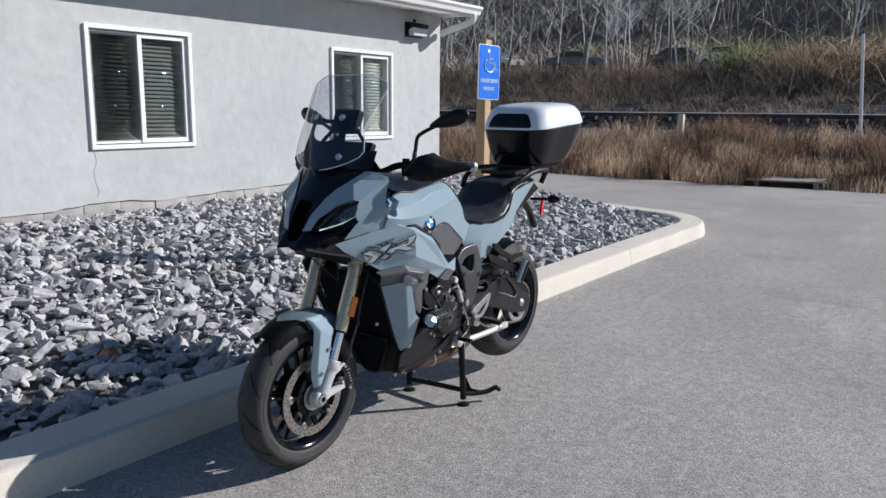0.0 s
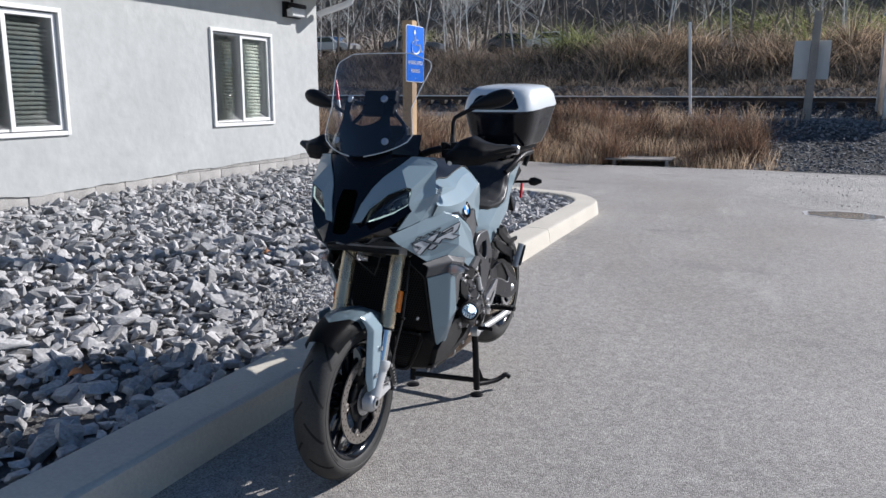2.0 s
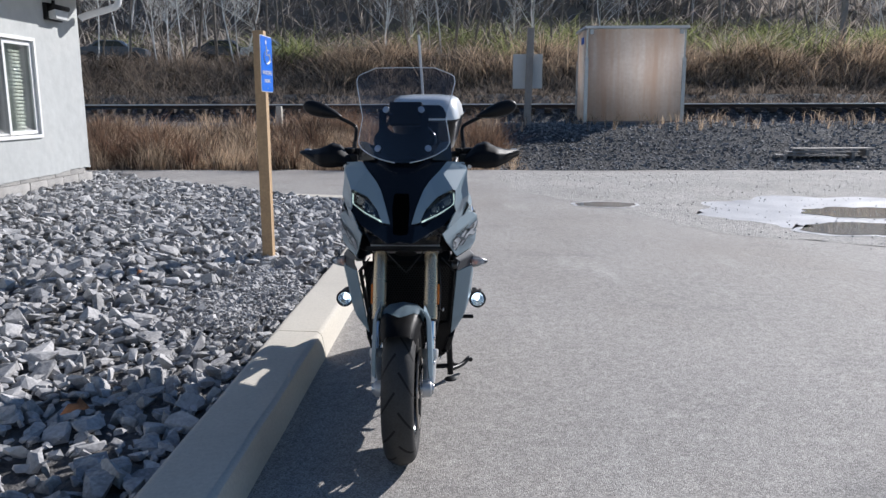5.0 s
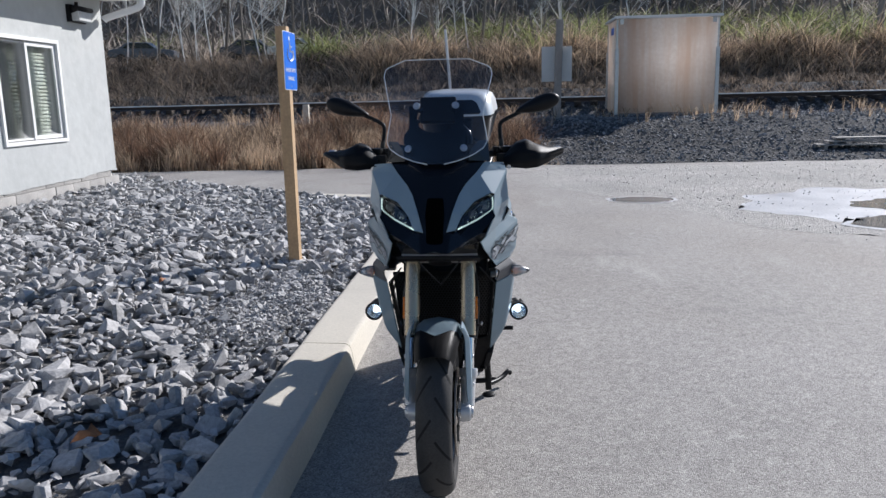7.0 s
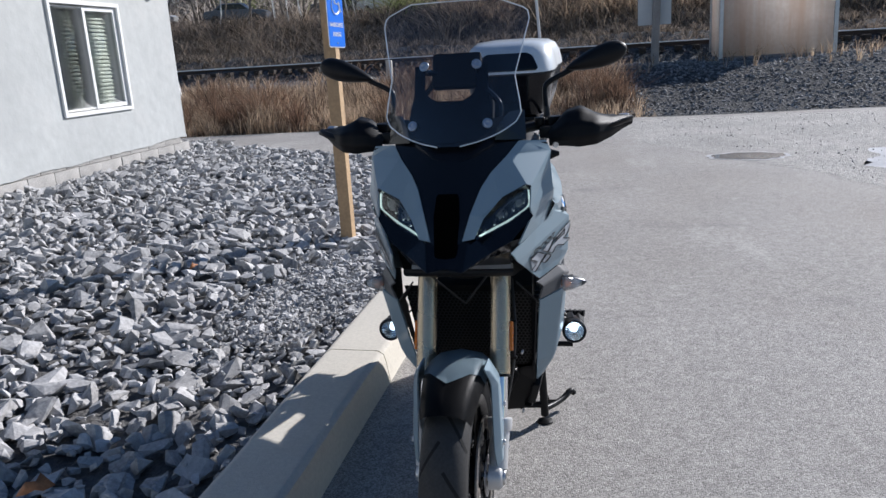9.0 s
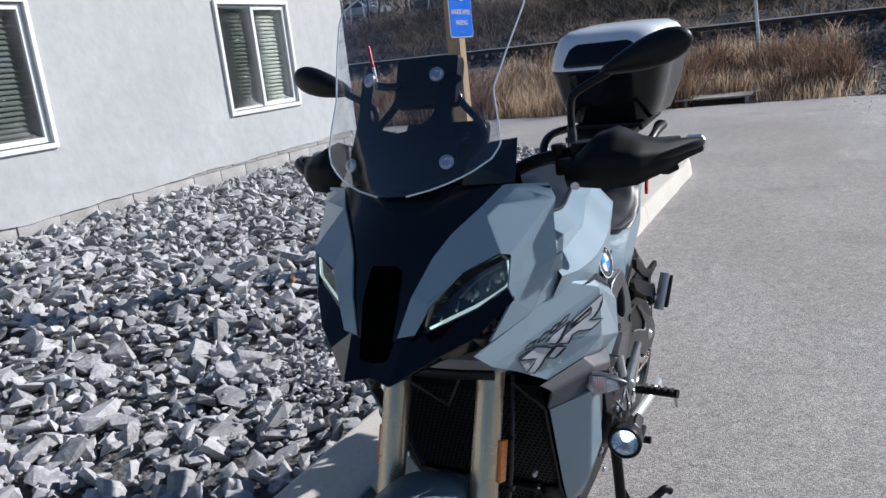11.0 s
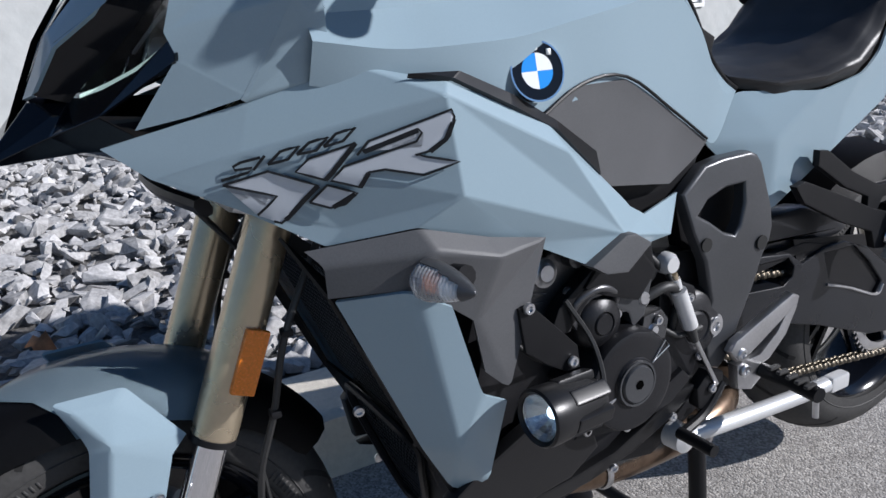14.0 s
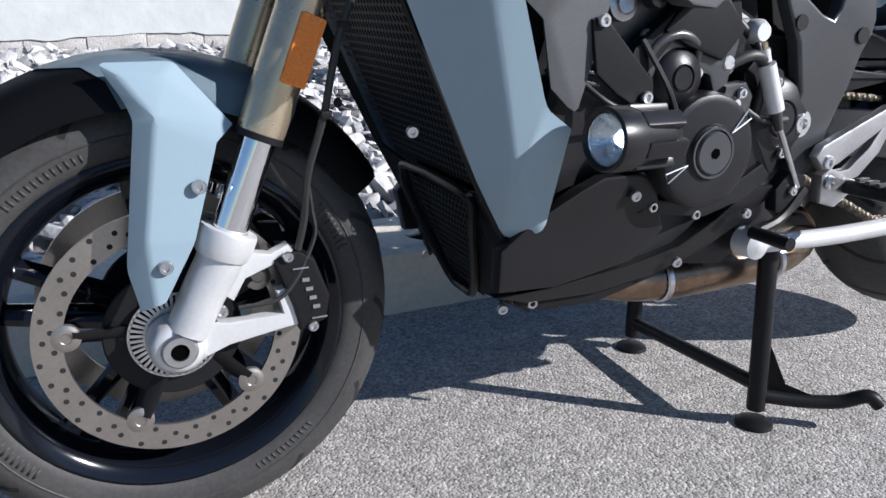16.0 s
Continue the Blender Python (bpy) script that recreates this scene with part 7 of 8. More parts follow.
# engine
eng = new("engine")
eng.parent = BIKE
bm = bmesh.new()
prism(bm, [(0.46, 0.52), (0.50, 0.70), (0.60, 0.78), (0.72, 0.74), (0.80, 0.66), (0.92, 0.64), (0.96, 0.52), (0.92, 0.36), (0.80, 0.30), (0.60, 0.33), (0.50, 0.42)], -0.16, 0.16, 0.02)
part("crankcase", bm, ENGINE, eng, "black cast crankcase")
bm = bmesh.new()
prism(bm, [(0.44, 0.60), (0.50, 0.80), (0.66, 0.84), (0.72, 0.74), (0.60, 0.62)], -0.175, 0.175, 0.015)
part("cylinder_head", bm, ENGINE, eng)


def round_cover(name, c, r, h, m, steps=0, ax=(1, 0, 0.0), lab=""):
    bm = bmesh.new()
    lathe(bm, [(0, h), (r * 0.34, h), (r * 0.40, h - 0.004), (r * 0.44, h - 0.001), (r * 0.80, h - 0.006), (r * 0.93, h - 0.014), (r, h - 0.024), (r, -0.03), (0, -0.03)], c, ax, 44)
    return part(name, bm, m, eng, lab)


bm = bmesh.new()
lathe(bm, [(0, 0.036), (0.036, 0.036), (0.038, 0.033), (0.066, 0.033), (0.0745, 0.030), (0.0785, 0.022), (0.079, 0.012), (0.079, -0.04), (0, -0.04)], (0.205, 0.682, 0.503), (1, 0, 0.02), 56)
cov = part("alternator_cover", bm, ENGINE, eng, "black flat round engine cover", 25)
bm = bmesh.new()
lathe(bm, [(0, 0.004), (0.006, 0.004), (0.007, 0.007), (0.027, 0.007), (0.029, 0.004), (0.030, 0.0)], (0.240, 0.682, 0.503), (1, 0, 0), 36)
part("cover_cap", bm, SATINGREY, cov, "dark grey threaded cap")
for k in range(7):
    a = k * math.tau / 7 + 0.35
    bolt(Vector((0.192, 0.682 + 0.086 * math.cos(a), 0.503 + 0.086 * math.sin(a))), (1, 0, 0), 0.008, cov)
    bm = bmesh.new()
    cyl(bm, (0.15, 0.682 + 0.086 * math.cos(a), 0.503 + 0.086 * math.sin(a)), (0.192, 0.682 + 0.086 * math.cos(a), 0.503 + 0.086 * math.sin(a)), 0.012)
    part("bolt_boss", bm, ENGINE, cov)
round_cover("water_pump", (0.190, 0.636, 0.600), 0.042, 0.035, ENGINE, lab="black water pump cover")
round_cover("sprocket_cover", (0.165, 0.855, 0.530), 0.065, 0.03, ENGINE)
round_cover("clutch_cover", (-0.19, 0.72, 0.49), 0.095, 0.05, ENGINE, ax=(-1, 0, 0))
bm = bmesh.new()
tube(bm, [(0.20, 0.70, 0.60), (0.215, 0.76, 0.625), (0.205, 0.80, 0.60), (0.19, 0.80, 0.54)], 0.008, 10, 5)
part("coolant_hose", bm, HOSE, eng)
bm = bmesh.new()
prism(bm, [(0.635, 0.655), (0.655, 0.735), (0.735, 0.725), (0.755, 0.64), (0.715, 0.605)], 0.185, 0.205, 0.008)
part("engine_bracket", bm, BLACK, eng)
bolt(Vector((0.206, 0.690, 0.635)), (1, 0, 0), 0.011, eng)
bm = bmesh.new()
prism(bm, [(0.600, 0.660), (0.640, 0.705), (0.700, 0.700), (0.735, 0.660), (0.700, 0.620), (0.640, 0.640)], 0.205, 0.225, 0.006)
part("frame_cover_tab", bm, BLACK, eng)
both("wing_tab", lambda s: prism(bmesh.new(), [(0.578, 0.706), (0.636, 0.738), (0.655, 0.736), (0.682, 0.719), (0.640, 0.686), (0.604, 0.690)], s * 0.225, s * 0.2665, 0.004), GREY, BIKE, "dark grey tab under the wing")
CAST = [("head_cover", [(0.52, 0.64), (0.545, 0.70), (0.60, 0.725), (0.665, 0.70), (0.680, 0.64), (0.64, 0.60), (0.56, 0.60)], 0.150, 0.192, ENGINEGREY, "grey cast cylinder head side"),
        ("cam_boss", [(0.575, 0.630), (0.590, 0.655), (0.625, 0.660), (0.650, 0.635), (0.640, 0.600), (0.600, 0.590)], 0.185, 0.212, ENGINEGREY, ""),
        ("mount_lug", [(0.660, 0.672), (0.735, 0.668), (0.735, 0.640), (0.722, 0.590), (0.700, 0.575), (0.690, 0.600), (0.665, 0.615)], 0.190, 0.214, SATINGREY, "dark cast engine mount"),
        ("side_tray", [(0.520, 0.735), (0.700, 0.705), (0.690, 0.672), (0.660, 0.660), (0.560, 0.640)], 0.150, 0.166, GREY, "textured inner panel"),
        ("frame_rail", [(0.545, 0.605), (0.560, 0.640), (0.640, 0.700), (0.690, 0.705), (0.700, 0.690), (0.640, 0.668), (0.575, 0.600)], 0.196, 0.220, BLACK, "black frame rail"),
        ("starter_cover", [(0.720, 0.560), (0.725, 0.585), (0.760, 0.590), (0.775, 0.570), (0.770, 0.540), (0.735, 0.535)], 0.185, 0.210, ENGINEGREY, ""),
        ("sump_flange", [(0.60, 0.418), (0.72, 0.400), (0.80, 0.420), (0.84, 0.45), (0.82, 0.47), (0.74, 0.43), (0.62, 0.435)], 0.160, 0.200, ENGINE, ""),
        ("gear_housing", [(0.775, 0.60), (0.80, 0.625), (0.850, 0.60), (0.875, 0.52), (0.855, 0.45), (0.80, 0.43), (0.775, 0.48)], 0.150, 0.190, ENGINE, "black gear housing"),
        ("lower_bracket", [(0.845, 0.43), (0.870, 0.455), (0.905, 0.445), (0.905, 0.400), (0.870, 0.380), (0.850, 0.395)], 0.185, 0.208, BLACK, "")]
for nm, out, x0, x1, m, lab in CAST:
    bm = bmesh.new()
    prism(bm, out, x0, x1, 0.005)
    part(nm, bm, m, eng, lab)
for pts, r, m in (([(0.205, 0.583, 0.600), (0.218, 0.590, 0.640), (0.222, 0.625, 0.655), (0.218, 0.660, 0.640), (0.205, 0.668, 0.612)], 0.0065, ENGINEGREY), ([(0.19, 0.50, 0.60), (0.215, 0.535, 0.57), (0.20, 0.60, 0.555)], 0.004, HOSE),
                  ([(0.20, 0.77, 0.66), (0.212, 0.775, 0.63), (0.205, 0.79, 0.60)], 0.004, HOSE), ([(0.195, 0.76, 0.56), (0.205, 0.80, 0.535), (0.195, 0.86, 0.53)], 0.005, HOSE), ([(0.18, 0.72, 0.70), (0.20, 0.76, 0.655), (0.19, 0.80, 0.62), (0.185, 0.83, 0.55)], 0.006, HOSE)):
    bm = bmesh.new()
    tube(bm, pts, r, 10, 5)
    part("pipe", bm, m, eng)
for x, y, z in ((0.215, 0.708, 0.640), (0.213, 0.612, 0.602), (0.212, 0.668, 0.605), (0.205, 0.690, 0.572), (0.205, 0.745, 0.515), (0.198, 0.600, 0.470), (0.198, 0.625, 0.425), (0.196, 0.705, 0.405), (0.205, 0.585, 0.655), (0.193, 0.835, 0.585), (0.193, 0.86, 0.48),
                (0.210, 0.875, 0.425), (0.208, 0.790, 0.40), (0.212, 0.750, 0.575)):
    bolt(Vector((x, y, z)), (1, 0, 0), 0.0075, eng)
for a in (0.62, 3.5):
    q = [Vector((0.2385, 0.682 + r * math.cos(b), 0.503 + r * math.sin(b))) for r, b in ((0.040, a), (0.077, a - 0.05), (0.077, a + 0.12), (0.040, a))]
    bm = bmesh.new()
    tube(bm, q, 0.0012, 6)
    part("rib", bm, STEEL, cov, "bright machined rib edge")
bm = bmesh.new()
lathe(bm, [(0, 0.0), (0.0075, 0.0), (0.0075, 0.0035), (0, 0.0035)], (0.2445, 0.682, 0.503), (1, 0, 0), 6)
part("cap_socket", bm, VOID, cov)
bm = bmesh.new()
lathe(bm, [(0.0305, 0.0), (0.0315, 0.004), (0.0345, 0.004), (0.0355, -0.002)], (0.240, 0.682, 0.503), (1, 0, 0), 36)
part("cap_ring", bm, SATINGREY, cov)
for y, z, r, m in ((0.545, 0.690, 0.020, SATINALU), (0.600, 0.700, 0.014, ENGINEGREY), (0.720, 0.615, 0.016, SATINALU), (0.742, 0.560, 0.011, STEEL)):
    bm = bmesh.new()
    lathe(bm, [(0, 0.016), (r * 0.55, 0.016), (r * 0.7, 0.012), (r, 0.010), (r, -0.02), (0, -0.02)], (0.200, y, z), (1, 0.0, 0.1), 20)
    part("engine_plug", bm, m, eng)
for k in range(6):
    bm = bmesh.new()
    box(bm, (0.170, 0.500 + 0.006 * k, 0.600 + 0.012 * k), (0.050, 0.060, 0.004), 0.001, Matrix.Rotation(radians(-14), 4, "X"))
    part("cooling_rib", bm, ENGINEGREY, eng)
for z in (0.628, 0.616, 0.604):
    bm = bmesh.new()
    box(bm, (0.205, 0.700, z), (0.016, 0.046, 0.005), 0.001, Matrix.Rotation(radians(-8), 4, "X"))
    part("connector", bm, EMBLEMWHITE if z > 0.62 else ENGINEGREY, eng)
# gear linkage and sensor
bm = bmesh.new()
cyl(bm, (0.212, 0.790, 0.612), (0.212, 0.818, 0.548), 0.0125, seg=18)
cyl(bm, (0.212, 0.782, 0.632), (0.212, 0.788, 0.616), 0.008, seg=14)
part("shift_sensor", bm, ALU, eng, "bare metal quickshift sensor")
bm = bmesh.new()
cyl(bm, (0.212, 0.779, 0.640), (0.212, 0.785, 0.625), 0.006, seg=12)
part("sensor_end", bm, GOLD, eng, "brass sensor end")
bm = bmesh.new()
cyl(bm, (0.212, 0.818, 0.548), (0.212, 0.830, 0.520), 0.009, 0.006, seg=12)
part("rod_boot", bm, RUBBER, eng)
bm = bmesh.new()
cyl(bm, (0.212, 0.826, 0.530), (0.210, 0.885, 0.430), 0.0042, seg=12)
part("shift_rod", bm, STEEL, eng, "thin steel shift rod")
bm = bmesh.new()
lathe(bm, [(0, 0.02), (0.012, 0.02), (0.017, 0.012), (0.017, 0), (0, 0)], (0.195, 0.776, 0.655), (1, 0, 0), 18)
part("shift_joint", bm, ALU, eng)
bm = bmesh.new()
tube(bm, [(0.205, 0.905, 0.425), (0.21, 0.86, 0.385), (0.22, 0.80, 0.372)], 0.008, 8, 4)
tube(bm, [(0.215, 0.80, 0.372), (0.285, 0.80, 0.372)], 0.010, 10)
part("shift_lever", bm, BLACK, eng)

# frame plates, pegs, stand
ARM = [(0.97, 0.600), (1.06, 0.590), (1.152, 0.579), (1.191, 0.552), (1.256, 0.571), (1.314, 0.572), (1.389, 0.546), (1.499, 0.469), (1.585, 0.425), (1.612, 0.390), (1.595, 0.350), (1.540, 0.335), (1.428, 0.351), (1.257, 0.413), (1.172, 0.437), (1.03, 0.452), (0.96, 0.46)]
ARM_SLOT = [(1.023, 0.576), (1.150, 0.571), (1.168, 0.552), (1.164, 0.532), (1.142, 0.519), (1.021, 0.529)]
ARM_GAP = [(1.253, 0.560), (1.348, 0.557), (1.400, 0.515), (1.450, 0.462), (1.432, 0.440), (1.277, 0.497)]
for s in (1, -1):
    bm = bmesh.new()
    out = [(0.816, 0.750), (0.866, 0.787), (0.907, 0.793), (0.969, 0.795), (0.985, 0.788), (0.994, 0.774), (1.012, 0.703), (1.016, 0.668), (1.011, 0.645), (0.997, 0.622), (0.984, 0.569), (0.966, 0.510), (0.955, 0.455), (0.930, 0.430), (0.905, 0.440), (0.884, 0.500), (0.880, 0.540), (0.886, 0.566), (0.863, 0.637), (0.836, 0.687)]
    a = [bm.verts.new((s * 0.165, y, z)) for y, z in out]
    hole = [(0.847, 0.713), (0.869, 0.734), (0.910, 0.747), (0.950, 0.748), (0.949, 0.718), (0.938, 0.684), (0.926, 0.670), (0.903, 0.678), (0.871, 0.700)]
    b = [bm.verts.new((s * 0.165, y, z)) for y, z in hole]
    es = [bm.edges.new((a[k], a[(k + 1) % len(a)])) for k in range(len(a))] + [bm.edges.new((b[k], b[(k + 1) % len(b)])) for k in range(len(b))]
    bmesh.ops.triangle_fill(bm, edges=es, use_beauty=True)
    rimv = [e for e in bm.edges if len(e.link_faces) == 1]
    ext = bmesh.ops.extrude_face_region(bm, geom=bm.faces[:])
    moved = [v for v in ext["geom"] if isinstance(v, bmesh.types.BMVert)]
    bmesh.ops.translate(bm, verts=moved, vec=(s * 0.022, 0, 0))
    bmesh.ops.recalc_face_normals(bm, faces=bm.faces)
    es = [e for e in bm.edges if len(e.link_faces) == 2 and e.calc_face_angle(0) > 1.2 and all(abs(v.co.x) > 0.18 for v in e.verts)]
    bmesh.ops.bevel(bm, geom=es, offset=0.006, segments=3, affect="EDGES", profile=0.5, clamp_overlap=True)
    for v in bm.verts:
        v.co.x = s * (abs(v.co.x) + 0.012 * math.sin(12 * v.co.z))
    part("frame_plate", bm, SATINGREY, BIKE, "satin dark grey cast frame plate", 30)
    bm = bmesh.new()
    prism(bm, [(0.845, 0.72), (0.90, 0.77), (1.0, 0.775), (1.02, 0.66), (0.96, 0.50), (0.90, 0.50)], s * 0.120, s * 0.150, 0.004)
    part("frame_back", bm, BLACK, BIKE)
    for p, r in (((0.199, 0.860, 0.666), 0.011), ((0.199, 0.988, 0.646), 0.012)):
        bm = bmesh.new()
        lathe(bm, [(0, 0), (r, 0), (r, 0.003), (0, 0.003)], (s * p[0], p[1], p[2]), (s, 0, 0), 18)
        part("frame_bore", bm, GROOVE, BIKE)
    bm = bmesh.new()
    lathe(bm, [(0, 0.006), (0.007, 0.006), (0.008, 0.010), (0.014, 0.010), (0.016, 0.004), (0.021, 0.004), (0.022, 0.0), (0, 0)], (s * 0.185, 0.898, 0.521), (s, 0, 0), 24)
    part("pivot_bolt", bm, STEEL, BIKE)
    # footrest bracket and heel guard
    bm = bmesh.new()
    prism(bm, [(0.925, 0.470), (0.938, 0.487), (1.075, 0.540), (1.093, 0.532), (1.090, 0.518), (0.975, 0.455), (0.945, 0.447)], s * 0.186, s * 0.204, 0.006)
    part("footrest_bracket", bm, SATINALU, BIKE, "bare cast aluminium footrest bracket")
    bm = bmesh.new()
    prism(bm, [(1.093, 0.530), (1.094, 0.510), (1.070, 0.465), (1.030, 0.430), (0.985, 0.418), (0.955, 0.425), (0.965, 0.442), (1.005, 0.445), (1.045, 0.475), (1.078, 0.520)], s * 0.184, s * 0.200, 0.005)
    part("bracket_arm", bm, SATINALU, BIKE)
    bm = bmesh.new()
    prism(bm, [(0.945, 0.440), (0.965, 0.450), (1.010, 0.430), (1.015, 0.405), (0.985, 0.385), (0.950, 0.395)], s * 0.180, s * 0.202, 0.006)
    part("peg_mount", bm, SATINALU, BIKE)
    for p in ((0.203, 0.952, 0.460), (0.203, 0.962, 0.428)):
        bolt(Vector((s * p[0], p[1], p[2])), (s, 0, 0), 0.011, BIKE)
    bm = bmesh.new()
    tube(bm, [(s * 0.20, 1.005, 0.418), (s * 0.26, 1.000, 0.420), (s * 0.325, 0.985, 0.425)], 0.013, 10, 0, 0.8)
    peg = part("footrest", bm, BLACK, BIKE, "black ribbed footrest")
    for k in range(5):
        bm = bmesh.new()
        box(bm, (s * (0.232 + 0.019 * k), 0.997 - 0.003 * k, 0.435), (0.009, 0.024, 0.006), 0.002)
        part("tread_rib", bm, RUBBER, peg)
    bm = bmesh.new()
    cyl(bm, (s * 0.318, 0.987, 0.418), (s * 0.320, 0.987, 0.385), 0.005)
    part("feeler", bm, STEEL, peg)
    # passenger footrest hanger
    bm = bmesh.new()
    prism(bm, [(1.075, 0.722), (1.100, 0.728), (1.220, 0.682), (1.300, 0.648), (1.355, 0.632), (1.372, 0.598), (1.345, 0.565), (1.315, 0.570), (1.300, 0.605), (1.205, 0.640), (1.10, 0.690)], s * 0.178, s * 0.194, 0.003)
    part("passenger_hanger", bm, BLACK, BIKE, "black passenger footrest hanger")
    bm = bmesh.new()
    prism(bm, [(1.135, 0.775), (1.160, 0.772), (1.235, 0.725), (1.315, 0.690), (1.420, 0.690), (1.425, 0.672), (1.330, 0.664), (1.310, 0.630), (1.285, 0.640), (1.285, 0.672), (1.215, 0.700), (1.135, 0.748)], s * 0.176, s * 0.190, 0.003)
    part("hanger_brace", bm, BLACK, BIKE, "black upper hanger brace")
    bm = bmesh.new()
    tube(bm, [(s * 0.205, 1.345, 0.545), (s * 0.213, 1.365, 0.595), (s * 0.222, 1.392, 0.655)], 0.015, 12, 0, 1.25)
    part("passenger_footrest", bm, ALU, BIKE, "folded passenger footrest")
    bm = bmesh.new()
    tube(bm, [(s * 0.226, 1.352, 0.552), (s * 0.238, 1.395, 0.648)], 0.007, 10, 0, 1.8)
    part("passenger_pad", bm, RUBBER, BIKE)
    bolt(Vector((s * 0.196, 1.345, 0.588)), (s, 0, 0), 0.012, BIKE)
    # swing arm
    part("swing_arm", plate(ARM, [ARM_SLOT, ARM_GAP], 0.086, 0.136, s, 0.010), SWINGBLACK, BIKE, "black cast swing arm with openings", 30)
    bm = bmesh.new()
    prism(bm, [(1.02, 0.605), (1.10, 0.650), (1.20, 0.655), (1.29, 0.638), (1.35, 0.590), (1.32, 0.578), (1.256, 0.575), (1.19, 0.560), (1.15, 0.582), (1.03, 0.596)], s * 0.070, s * 0.118, 0.014)
    part("swing_arm_brace", bm, SWINGBLACK, BIKE, "black upper swing arm cover")
    bm = bmesh.new()
    tube(bm, [(s * 0.137, 1.268, 0.494), (s * 0.138, 1.34, 0.472), (s * 0.137, 1.432, 0.437), (s * 0.136, 1.455, 0.455)], 0.003, 6, 4)
    part("opening_edge", bm, SATINALU, BIKE, "pale aluminium strip along the lower edge of the opening")
    bm = bmesh.new()
    lathe(bm, [(0, 0.018), (0.010, 0.018), (0.016, 0.012), (0.024, 0.008), (0.026, 0), (0, 0)], (s * 0.126, 1.515, 0.39), (s, 0, 0), 24)
    part("rear_axle_nut", bm, STEEL, BIKE)
    bm = bmesh.new()
    box(bm, (s * 0.126, 1.56, 0.39), (0.012, 0.05, 0.034), 0.004)
    part("chain_adjuster", bm, ALU, BIKE)
bm = bmesh.new()
cyl(bm, (-0.13, 0.95, 0.53), (0.13, 0.95, 0.53), 0.045)
part("swing_arm_pivot", bm, BLACK, BIKE)
bm = bmesh.new()
prism(bm, [(0.98, 0.60), (1.0, 0.47), (1.12, 0.46), (1.12, 0.60)], -0.10, 0.10, 0.012)
part("swing_arm_bridge", bm, BLACK, BIKE)
bm = bmesh.new()
tube(bm, [(0.02, 1.03, 0.56), (0.02, 1.08, 0.80)], 0.03, 14)
part("rear_shock", bm, BLACK, BIKE)
# chain
chain = new("drive_chain")
chain.parent = BIKE
loop = [Vector((0.112, 0.90, 0.565))] + [Vector((0.112, 1.515 + 0.108 * math.sin(a), 0.39 + 0.108 * math.cos(a))) for a in np.linspace(0, math.pi * 0.97, 14)] + [Vector((0.112, 1.20, 0.318)), Vector((0.112, 0.92, 0.455))]
d = [0]
for p, q in zip(loop, loop[1:]):
    d.append(d[-1] + (q - p).length)
bm = bmesh.new()
n = 116
for k in range(n):
    t = d[-1] * k / n
    i = max(j for j in range(len(d)) if d[j] <= t)
    i = min(i, len(loop) - 2)
    p = loop[i].lerp(loop[i + 1], (t - d[i]) / (d[i + 1] - d[i]))
    dr = (loop[i + 1] - loop[i]).normalized()
    rot = Matrix.Rotation(math.atan2(dr.z, dr.y), 4, "X")
    for x in (-0.008, 0.008):
        box(bm, p + Vector((x * (1 if k % 2 else 0.7), 0, 0)), (0.003, 0.0155, 0.012), 0, rot)
    cyl(bm, p + Vector((-0.010, 0, 0)), p + Vector((0.010, 0, 0)), 0.0045, seg=8)
part("chain_run", bm, CHAIN, chain, "oiled chain links", kind="stuff")
bm = bmesh.new()
prism(bm, [(1.17, 0.600), (1.38, 0.572), (1.52, 0.512), (1.60, 0.440), (1.57, 0.415), (1.46, 0.430), (1.20, 0.500)], 0.1245, 0.1285, 0.001)
part("inner_chain_cover", bm, BLACK, BIKE, "black cover behind the swing arm opening")
bm = bmesh.new()
prism(bm, [(1.00, 0.575), (1.20, 0.590), (1.36, 0.555), (1.36, 0.545), (1.20, 0.572), (1.00, 0.545)], 0.098, 0.130, 0.003)
part("chain_guard", bm, BLACK, BIKE)
# rear hugger
hug = bmesh.new()
rows = []
for k in range(13):
    a = radians(-75 + 80 * k / 12)
    rows.append([hug.verts.new((u * 0.105, 1.515 + (RR + 0.022 + dr) * math.sin(a), 0.39 + (RR + 0.022 + dr) * math.cos(a))) for u, dr in ((-1, -0.06), (-0.8, -0.015), (0, 0.004), (0.8, -0.015), (1, -0.06))])
for a, b in zip(rows, rows[1:]):
    for k in range(4):
        hug.faces.new((a[k], a[k + 1], b[k + 1], b[k]))
bmesh.ops.solidify(hug, geom=hug.faces, thickness=0.003)
part("rear_hugger", hug, BLACK, BIKE, "black rear mudguard", 50)
# exhaust
for x in (-0.10, -0.035, 0.035, 0.10):
    bm = bmesh.new()
    tube(bm, [(x, 0.50, 0.60), (x, 0.47, 0.50), (x * 0.9, 0.50, 0.36), (x * 0.7, 0.62, 0.28), (x * 0.5, 0.76, 0.27)], 0.020, 12, 5)
    part("header_pipe", bm, EXHAUST, BIKE, "heat tinted exhaust header")
bm = bmesh.new()
prism(bm, [(0.70, 0.285), (0.76, 0.330), (1.08, 0.335), (1.12, 0.300), (1.02, 0.275), (0.80, 0.270)], -0.12, 0.07, 0.015)
part("exhaust_box", bm, BLACK, BIKE, "black exhaust collector box")
bm = bmesh.new()
tube(bm, [(0.06, 0.64, 0.275), (0.085, 0.72, 0.268), (0.09, 0.86, 0.266), (0.08, 1.02, 0.272), (0.02, 1.12, 0.285), (-0.10, 1.16, 0.31)], 0.036, 20, 5)
